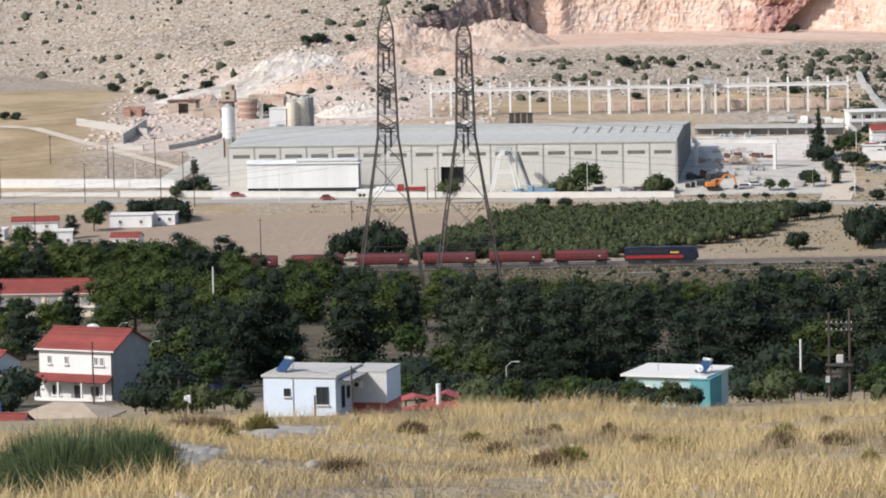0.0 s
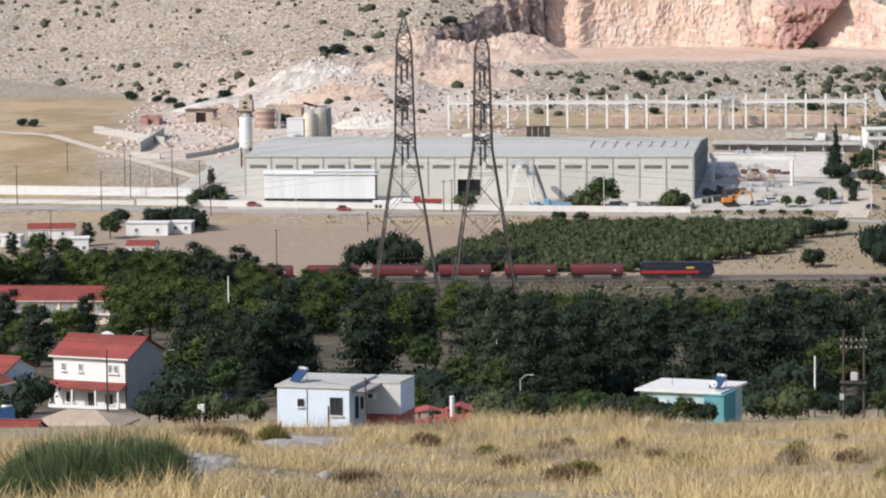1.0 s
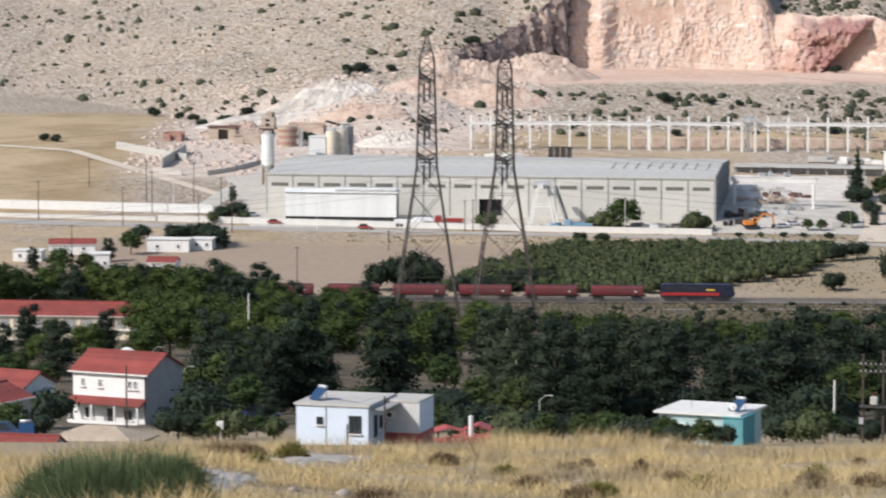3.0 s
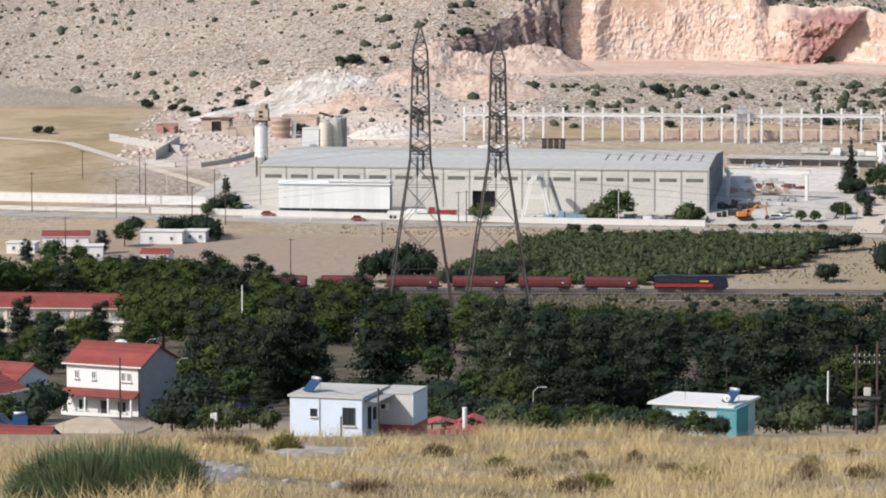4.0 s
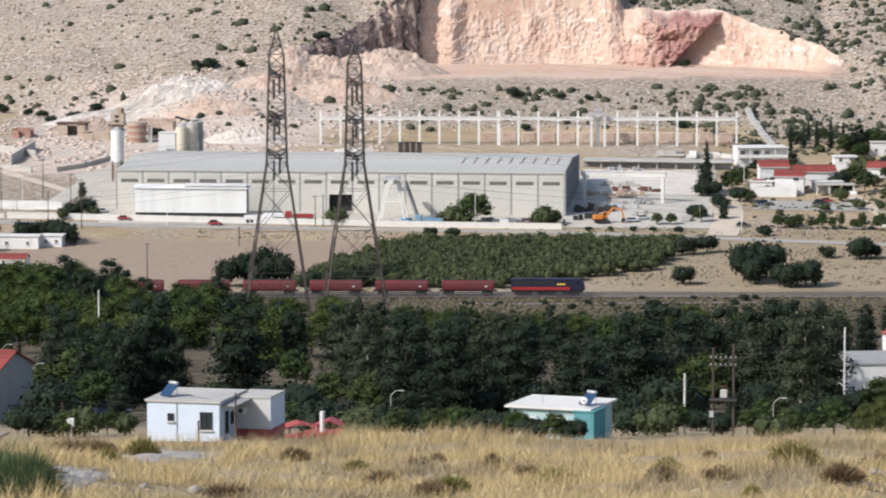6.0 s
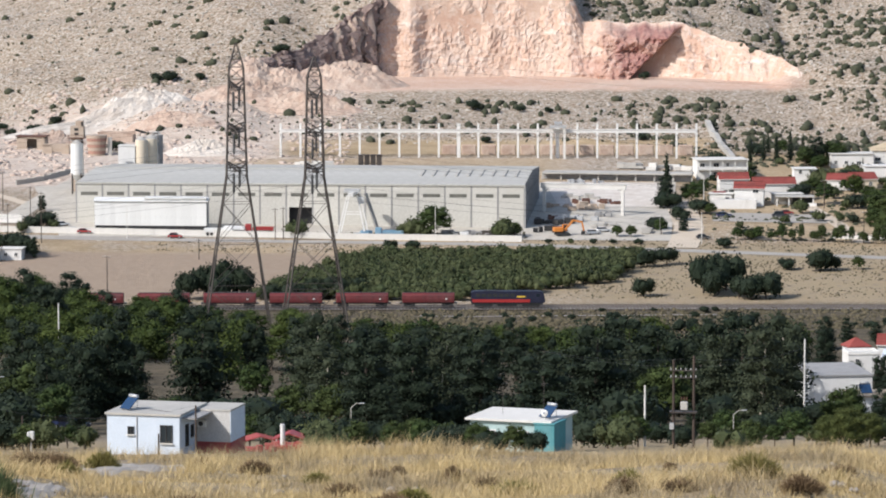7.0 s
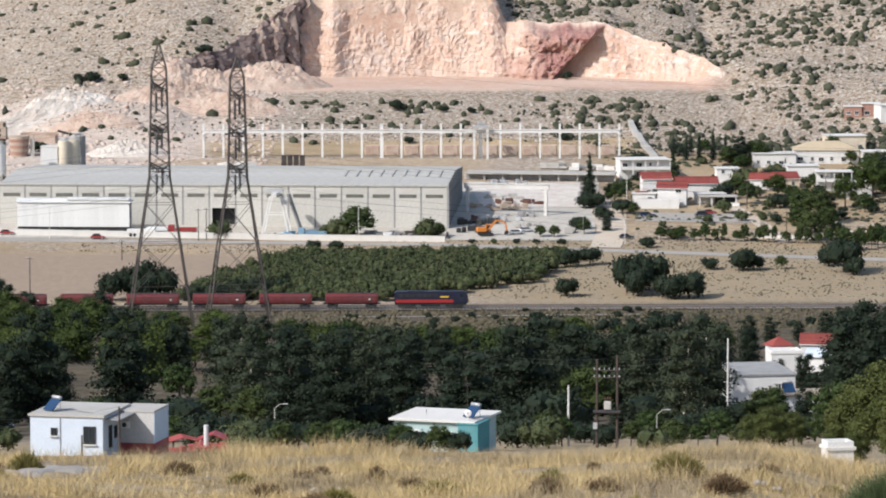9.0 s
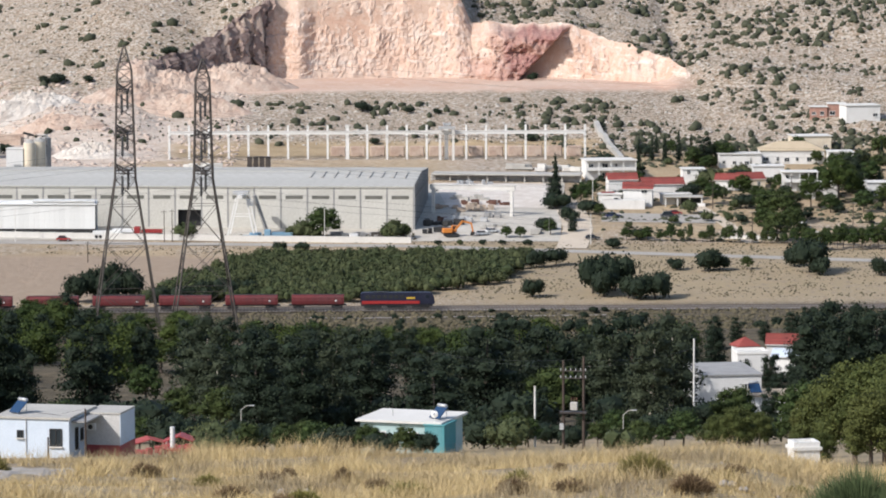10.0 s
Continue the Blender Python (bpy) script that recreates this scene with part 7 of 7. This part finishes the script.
def h_frame():
    p = spot(1350, 402)
    ob = thing("transformer_frame", "pair of dark timber poles carrying a transformer", "pole", tuple(p), -8)
    for x in (-1.05, 0.9):
        bm = bmesh.new()
        bar(bm, (x, 0, -1), (x, 0, 8.6 if x < 0 else 9.0), 0.32, 8, 0.24)
        part("pole", bm, "wood", ob)
    for z in (7.6, 6.9):
        a = part("crossarm", boxes(((-0.1, -0.15, z), (2.6, 0.1, 0.1))), "lattice", ob)
        for i in range(6):
            bm = bmesh.new()
            bar(bm, (-1.3 + i * 0.48, -0.15, z + 0.04), (-1.3 + i * 0.48, -0.15, z + 0.24), 0.1, 6)
            part("insulator", bm, "galv", a)
    part("platform", boxes(((-0.1, -0.3, 3.6), (2.6, 0.9, 0.16))), "lattice", ob)
    t = part("transformer", boxes(((0.0, -0.35, 4.2), (0.7, 0.6, 0.8), 0, 0.06)), "concrete", ob)
    for x in (-0.25, 0, 0.25):
        bm = bmesh.new()
        bar(bm, (x, -0.35, 4.7), (x, -0.35, 5.05), 0.1, 6)
        part("bushing", bm, "rust", t)
    part("box", boxes(((-1.2, -0.3, 2.2), (0.4, 0.3, 0.6))), "galv", ob)


h_frame()


def street_lamp(bearing, dist, h):
    p = spot(bearing, dist)
    ob = thing("street_lamp", "thin grey street lamp with a curved arm", "street lamp", tuple(p), 0, "street lamps")
    part("post", bars([((0, 0, -0.5), (0, 0, h)), ((0, 0, h), (0.5, 0, h + 0.45)), ((0.5, 0, h + 0.45), (0.9, 0, h + 0.5))], 0.08, 6), "concrete", ob)
    part("head", boxes(((1.1, 0, h + 0.48), (0.5, 0.22, 0.1), 0, 0.03)), "galv", ob)


for _b, _d, _h in ((1437, 410, 3.2), (760, 420, 4.0), (75, 590, 6.0), (-115, 640, 6.5), (130, 540, 5.0), (520, 1236, 8), (1308, 1236, 6)):
    street_lamp(_b, _d, _h)


def span(a, b, sag, n, label):
    cu = bpy.data.curves.new("cable", "CURVE")
    cu.dimensions, cu.bevel_depth, cu.bevel_resolution = "3D", 0.009, 0
    sp = cu.splines.new("POLY")
    sp.points.add(n)
    for i in range(n + 1):
        t = i / n
        q = a + (b - a) * t
        sp.points[i].co = (q.x, q.y, q.z + sag * 4 * t * (t - 1), 1)
    cu.materials.append(M["darkframe"])
    tagged(new("cable", cu), label, "cable", "cables of the village")


_f = spot(1350, 402)
for _dz in (8.7, 8.0):
    span(_f + Vector((0, 0, _dz)), spot(1090, 470) + Vector((0, 0, 9.0)), 0.5, 14, "thin overhead cable from the pole frame")
    span(_f + Vector((0.5, 0, _dz)), spot(1563, 480) + Vector((0, 0, 9.5)), 0.6, 14, "thin overhead cable between poles")
span(spot(28, 440) + Vector((0, 0, 6.6)), spot(180, 402) + Vector((0, 0, 3.6)), 0.5, 14, "thin overhead cable between poles")
span(spot(180, 402) + Vector((0, 0, 3.7)), spot(486, 371) + Vector((0, 0, 4.4)), 0.8, 16, "thin overhead cable to the house")


# ---------------------------------------------------------------- train
def train():
    def rail_y(x):
        return float(np.interp(x, (-400, -60, 60, 400), (1098, 1093, 1091, 1080))) - 2.1
    zr = 0.47

    def wheelset(ob, x, r=0.46):
        for y in (-0.75, 0.75):
            bm = bmesh.new()
            bar(bm, (x, y - 0.07, r), (x, y + 0.07, r), 2 * r, 16)
            part("wheel", bm, "railsteel", ob)
    xf = spot(1105, 1089).x
    x = xf - 10.0
    ob = thing("locomotive", "dark blue diesel locomotive with a red side band", "locomotive", (x, rail_y(x), zr), -1.2)
    bm = bmesh.new()
    prism(bm, ((-9.4, 1.15), (9.7, 1.15), (9.9, 1.6), (9.7, 3.0), (9.2, 4.0), (8.6, 4.25), (-8.8, 4.25), (-9.4, 3.9)), -1.4, 1.4)
    bmesh.ops.bevel(bm, geom=list(bm.edges), offset=0.12, segments=2, affect="EDGES")
    body = part("body", bm, "locoblue", ob)
    part("side_band", boxes(((-1.6, -1.42, 1.75), (15.0, 0.06, 0.8))), "locored", body, "red painted side band")
    part("emblem", boxes(((3.6, -1.44, 2.85), (2.2, 0.05, 0.4))), "yellow", body, "yellow painted mark")
    part("cab_window", boxes(((8.0, -1.42, 3.2), (0.9, 0.06, 0.8))), "glass", body)
    for i in range(7):
        part("grille", boxes(((-7.6 + i * 1.5, -1.42, 3.2), (1.1, 0.06, 0.9))), "darkframe", body)
    part("roof_fan", boxes(((-4, 0, 4.3), (4.0, 1.6, 0.2))), "darkframe", body)
    part("underframe", boxes(((0, 0, 0.95), (18.6, 2.4, 0.35)), ((0, 0, 0.6), (5.0, 2.0, 0.6))), "darkframe", ob)
    for cx in (-6.2, 6.2):
        for sy in (-1.0, 1.0):
            part("bogie_frame", boxes(((cx, sy, 0.55), (4.6, 0.2, 0.5))), "darkframe", ob)
        for dx in (-1.7, 0, 1.7):
            wheelset(ob, cx + dx, 0.5)
    first = None
    for k in range(7):
        x = xf - 22.5 - 8.0 - 17.2 * k
        m = pose(x, rail_y(x), zr, 0, 0, -1.0)
        if first is None:
            w = thing("freight_wagon", "dark red rounded freight wagon behind the locomotive", "wagon", (0, 0, 0), 0, "wagons of the train")
            bm = bmesh.new()
            prism(bm, ((-1.4, 1.3), (1.4, 1.3), (1.5, 2.2), (1.35, 3.2), (0.8, 3.75), (-0.8, 3.75), (-1.35, 3.2), (-1.5, 2.2)), -6.8, 6.8)
            bmesh.ops.rotate(bm, verts=bm.verts, cent=(0, 0, 0), matrix=Matrix.Rotation(radians(90), 3, "Z"))
            bmesh.ops.bevel(bm, geom=list(bm.edges), offset=0.1, segments=1, affect="EDGES")
            part("body", bm, "trainred", w)
            for i in range(8):
                part("rib", boxes(((-6.2 + i * 1.77, -1.5, 2.2), (0.14, 0.1, 1.8))), "trainred", w)
            part("roof_walk", boxes(((0, 0, 3.82), (12.6, 0.7, 0.1))), "darkframe", w)
            part("mark", boxes(((4.6, -1.53, 2.3), (0.5, 0.04, 0.35))), "whitesteel", w, "small white painted mark")
            part("underframe", boxes(((0, 0, 1.1), (15.0, 2.2, 0.3))), "darkframe", w)
            part("ladder", bars([((-7.0, -1.2, 1.1), (-7.0, -1.2, 3.6)), ((-7.0, -0.8, 1.1), (-7.0, -0.8, 3.6))], 0.07), "darkframe", w)
            for cx in (-5.0, 5.0):
                for sy in (-1.0, 1.0):
                    part("bogie_frame", boxes(((cx, sy, 0.55), (2.9, 0.18, 0.4))), "darkframe", w)
                for dx in (-0.95, 0.95):
                    wheelset(w, cx + dx)
            w.matrix_basis = m
            first = w
        else:
            copy_thing(first, m)


train()

# red awnings and drums beside the white house
_p = spot(650, 392)
_o = thing("awning", "bright red fabric awning on thin posts", "awning", (_p.x, _p.y, _p.z - 0.8), -6)
_bm = bmesh.new()
prism(_bm, ((-1.6, 1.9), (0, 2.5), (1.6, 1.9), (1.6, 1.82), (0, 2.4), (-1.6, 1.82)), 0, 2.6)
part("canopy", _bm, "locored", _o)
for _x, _y in ((-1.5, 0.1), (1.5, 0.1), (-1.5, 2.5), (1.5, 2.5)):
    part("post", bars([((_x, _y, -0.5), (_x, _y, 1.9))], 0.08), "galv", _o)
_p = spot(600, 396)
_o = thing("awning", "dark red fabric awning beside bushes", "awning", (_p.x, _p.y, _p.z - 0.7), 10)
_bm = bmesh.new()
prism(_bm, ((-1.9, 1.6), (0, 2.1), (1.9, 1.6), (1.9, 1.5), (0, 2.0), (-1.9, 1.5)), 0, 2.4)
part("canopy", _bm, "pinkred", _o)
for _x, _y in ((-1.8, 0.1), (1.8, 0.1), (-1.8, 2.3), (1.8, 2.3)):
    part("post", bars([((_x, _y, -0.5), (_x, _y, 1.6))], 0.08), "galv", _o)
crates(668, 386, 8, "locored", "bright red crates stacked beside bushes", 21, 2.6, 0.7)
crates(610, 388, 7, "pinkred", "dark red crates beside the house", 22, 3.0, 0.7)
_p = spot(639, 388)
_o = thing("water_tank", "white upright water tank", "tank", tuple(_p), 0)
_bm = bmesh.new()
bar(_bm, (0, 0, -0.4), (0, 0, 2.6), 0.45, 14)
part("shell", _bm, "whitesteel", _o)
_o = thing("water_tank", "small white tank on a post", "tank", (spot(195, 400).x, 400, spot(195, 400).z), 0)
part("shell", boxes(((0, 0, 1.5), (0.7, 0.7, 0.9), 0, 0.1)), "whitesteel", _o)
part("post", boxes(((0, 0, 0.4), (0.14, 0.14, 2.0))), "galv", _o)
# ---------------------------------------------------------------- planting by place
# yard and village
plant("green", 910, 1236, 9.5, 2.0)
plant("olive", 888, 1235, 5.0, 1.6)
for _b, _d, _h, _k in ((872, 1236, 6.5, "olive"), (856, 1237, 5, "olive"), (1035, 1234, 7, "olive"), (1022, 1235, 5, "olive"), (1050, 1236, 4.5, "green"), (665, 1238, 6, "olive"), (1232, 1236, 3.6, "green"), (1257, 1236, 3.6, "green"), (1110, 1224, 1.6, "bush"), (1150, 1222, 2.0, "olive"), (1190, 1223, 1.8, "bush"), (1270, 1221, 2.0, "bush"), (1225, 1222, 1.7, "bush"), (1422, 1212, 3.6, "bush"), (1318, 1300, 9.5, "dark"), (1322, 1292, 6, "bush"), (1365, 1300, 7.5, "green"), (1345, 1265, 5, "bush"), (1300, 1248, 4.5, "bush"), (1310, 1240, 5, "green"), (1378, 1280, 5, "bush"), (1398, 1276, 4, "green"), (1385, 1320, 5, "green"), (1450, 1250, 2.5, "olive"), (1530, 1258, 3, "olive")):
    plant(_k, _b, _d, _h)
for _b, _d, _h, _k in ((1350, 1245, 5, "dark"), (222, 1256, 5, "bush"), (200, 1250, 5, "bush"), (180, 1246, 4, "olive"), (235, 1252, 3.4, "olive"), (215, 1290, 5, "dark"), (-120, 1420, 3, "bush"), (-100, 1418, 3, "bush"), (55, 1214, 4.5, "bush"), (118, 1205, 6.5, "bush"), (140, 1208, 5, "green"), (165, 1203, 7, "bush"), (185, 1200, 6, "bush"), (200, 1195, 6, "dark"), (35, 1180, 7, "green"), (-5, 1165, 7, "dark"), (-45, 1140, 6, "green"), (-90, 1135, 8, "green"), (-140, 1145, 7, "dark"), (60, 1120, 6, "bush"), (-30, 1115, 7, "green"), (130, 1115, 6, "bush")):
    plant(_k, _b, _d, _h)
plant("cypress", 1320, 1296, 16)
for _b, _d, _h in ((1468, 1385, 8), (1492, 1392, 7), (1515, 1388, 9), (1540, 1392, 10), (1562, 1388, 9), (1500, 1410, 7), (1580, 1375, 7)):
    plant("cypress", _b, _d, _h)
for _b, _d, _h, _k in ((1585, 1378, 10, "dark"), (1605, 1382, 8, "green"), (1625, 1380, 8, "pine"), (1480, 1402, 5, "bush"), (1525, 1405, 5, "green"), (1600, 1300, 7, "green"), (1580, 1318, 6, "green"), (1555, 1310, 6, "bush"), (1700, 1262, 10, "green"), (1725, 1255, 11, "green"), (1748, 1262, 9, "euca"), (1690, 1240, 8, "green"), (1740, 1235, 9, "green"), (1715, 1225, 9, "green"), (1775, 1290, 10, "pine"), (1825, 1300, 14, "pine"), (1850, 1320, 13, "dark"), (1840, 1345, 10, "pine"), (1880, 1330, 9, "green"), (1640, 1345, 5, "bush"), (1680, 1350, 5, "green"), (1720, 1330, 5, "green"), (1790, 1340, 6, "green"), (1660, 1290, 5, "bush")):
    plant(_k, _b, _d, _h)
for _b, _d, _h, _k in ((1810, 1280, 6, "green"), (1870, 1280, 7, "green"), (1910, 1290, 8, "pine"), (1560, 1280, 5, "olive"), (1590, 1262, 4, "olive"), (1900, 1400, 7, "green"), (1950, 1300, 8, "green")):
    plant(_k, _b, _d, _h)
for _i in range(26):
    plant("green", 1448 + _i * 18.5 + _rng.uniform(-5, 5), 1230 - _i * 0.7, _rng.uniform(3.0, 5.5), _rng.uniform(0.35, 0.65))
for _i in range(14):
    plant("green", 1775 + _i * 15 + _rng.uniform(-4, 4), 1206 + _rng.uniform(-4, 4), _rng.uniform(5.5, 8.0), _rng.uniform(0.55, 0.8))
for _i in range(90):
    _b, _d = _rng.uniform(1390, 1960), _rng.uniform(1232, 1400)
    if not (_b < 1610 and 1236 < _d < 1300):
        plant(_rng.choice(("olive", "green", "bush")), _b, _d, _rng.uniform(1.6, 4.0))
for _i in range(34):
    plant(_rng.choice(("green", "green", "pine", "cypress", "olive")), _rng.uniform(1560, 1960), _rng.uniform(1286, 1405), _rng.uniform(3.5, 7.5))
# bushes on the plain by the railway
for _b, _d, _h, _w, _k in ((1385, 1122, 11.0, 2.2, "bush"), (1425, 1126, 12.0, 2.5, "bush"), (1405, 1116, 9.0, 2.0, "bush"), (1470, 1110, 7.5, 1.9, "bush"), (1496, 1112, 8.5, 2.0, "bush"), (1448, 1112, 7.0, 1.6, "bush"), (1278, 1116, 5.8, 1.6, "bush"), (1285, 1172, 6.0, 1.7, "bush"), (1320, 1176, 5.5, 1.6, "bush"), (1262, 1190, 4, 1.2, "bush"), (1592, 1162, 7.2, 2.0, "bush"), (1612, 1164, 5, 1.3, "bush"), (1660, 1165, 3.8, 0.6, "green"), (1745, 1170, 7, 1.7, "bush"), (1772, 1158, 10.5, 2.7, "bush"), (1790, 1152, 6, 1.6, "bush"), (1535, 1165, 4, 1.2, "bush"), (1900, 1150, 6, 1.6, "bush"), (470, 1112, 8.5, 1.6, "bush")):
    plant(_k, _b, _d, _h, _w)
for _b, _d, _h, _w, _k in ((505, 1116, 10.0, 2.0, "bush"), (545, 1118, 11.5, 2.2, "bush"), (570, 1116, 10, 1.7, "bush"), (525, 1110, 8, 1.6, "bush"), (620, 1112, 5, 1.5, "bush"), (660, 1110, 5.5, 1.6, "bush"), (700, 1113, 6.5, 1.7, "bush"), (735, 1116, 7, 1.7, "bush"), (770, 1118, 6, 1.6, "bush"), (830, 1210, 3.5, 1.1, "bush"), (870, 1212, 3, 1.0, "bush")):
    plant(_k, _b, _d, _h, _w)
# bushes on the hill that stand out
for _b, _d, _h in ((440, 1530, 5), (418, 1535, 3.5), (978, 1490, 4.2), (1112, 1484, 2.6), (1062, 1486, 2.4), (205, 1480, 4.5), (240, 1500, 3.2), (75, 1520, 4), (120, 1510, 3), (345, 1420, 4.0), (640, 1552, 4), (1000, 1440, 2.6), (1275, 1438, 3), (495, 1520, 3), (145, 1500, 3), (555, 1450, 2.5), (1281, 1566, 3.4), (160, 1475, 3)):
    plant("bush", _b, _d, _h)
for _i in range(60):
    plant("bush", _rng.uniform(880, 1950), _rng.uniform(960, 1082), _rng.uniform(0.9, 2.2))
# right side of the belt, and the village on the slope
for _d0, _lo, _hi, _gap, _ks in ((640, -330, 60, 60, "green green dark"), (560, -330, -90, 56, "dark green green"), (520, 150, 420, 60, "dark dark green"), (478, 165, 300, 60, "green dark bush")):
    _b = _lo
    while _b < _hi:
        _k = _rng.choice(_ks.split())
        plant(_k, _b, _d0 + _rng.uniform(-18, 18), _rng.uniform(8, 11.5) if _k in ("dark", "euca", "pine") else _rng.uniform(3.5, 6.5))
        _b += _gap * _rng.uniform(0.65, 1.2)
for _b, _d, _h in ((1600, 830, 7), (1640, 850, 5), (1690, 860, 5), (1740, 850, 7), (1785, 840, 9), (1770, 905, 7), (1700, 600, 6), (1745, 610, 6), (1655, 620, 5), (1600, 720, 8), (1715, 545, 5)):
    belt_tree("dark", _b, _d, _h)
plant("dark", 338, 500, 14.0, 1.15)
plant("green", 220, 505, 8.0, 1.35)
for _b, _d, _h, _k in ((1485, 455, 12.0, "euca"), (1415, 470, 11.5, "euca"), (1520, 500, 11, "euca"), (1640, 398, 4.2, "near"), (1605, 402, 3.4, "near"), (1680, 408, 3.6, "near"), (1815, 610, 14, "dark"), (1775, 620, 11, "dark"), (1860, 600, 13, "dark"), (1800, 300, 6.5, "near"), (1850, 290, 7.6, "near"), (1905, 285, 8.0, "near"), (1950, 300, 9, "near"), (1770, 330, 5.0, "near"), (1755, 300, 3.0, "near"), (1790, 285, 2.6, "near"), (1880, 270, 5.5, "near"), (1990, 280, 8.0, "near"), (1750, 505, 6, "dark"), (1700, 470, 5, "dark"), (1245, 398, 3.6, "olive"), (1215, 402, 3.0, "olive"), (1190, 408, 3.4, "bush")):
    plant(_k, _b, _d, _h)
# gardens and hedges behind the crest
_b = -320
while _b < 1990:
    _k = _rng.choice(("green", "bush", "bush", "olive", "green"))
    if not (300 < _b < 590 or 930 < _b < 1170 or -110 < _b < 150):
        plant(_k, _b, 405 + _rng.uniform(-12, 25), _rng.uniform(2.2, 4.0))
    if _rng.random() < 0.75 and not -130 < _b < 140:
        plant(_rng.choice(("bush", "dark", "green")), _b + 20, 450 + _rng.uniform(-12, 25), _rng.uniform(3.0, 6.0))
    _b += _rng.uniform(28, 48)
for _b, _d, _h, _k in ((955, 376, 3.0, "bush"), (985, 373, 2.8, "green"), (1015, 372, 2.4, "bush"), (1050, 371, 2.6, "green"), (1080, 371, 2.3, "bush"), (920, 375, 2.8, "bush"), (890, 378, 3.0, "green"), (930, 380, 2.8, "green"), (580, 410, 3.5, "green"), (700, 385, 2.6, "olive"), (735, 378, 2.4, "olive"), (770, 382, 3.0, "green"), (830, 380, 2.5, "green"), (1430, 372, 2.6, "olive"), (1470, 378, 2.2, "green"), (200, 415, 3.4, "bush"), (120, 408, 3.4, "bush"), (150, 412, 3.0, "bush"), (175, 408, 3.2, "bush")):
    plant(_k, _b, _d, _h)
for _key in list(STOCK):
    if _key not in _used:
        for _o in (*STOCK[_key].children_recursive, STOCK[_key]):
            bpy.data.objects.remove(_o)
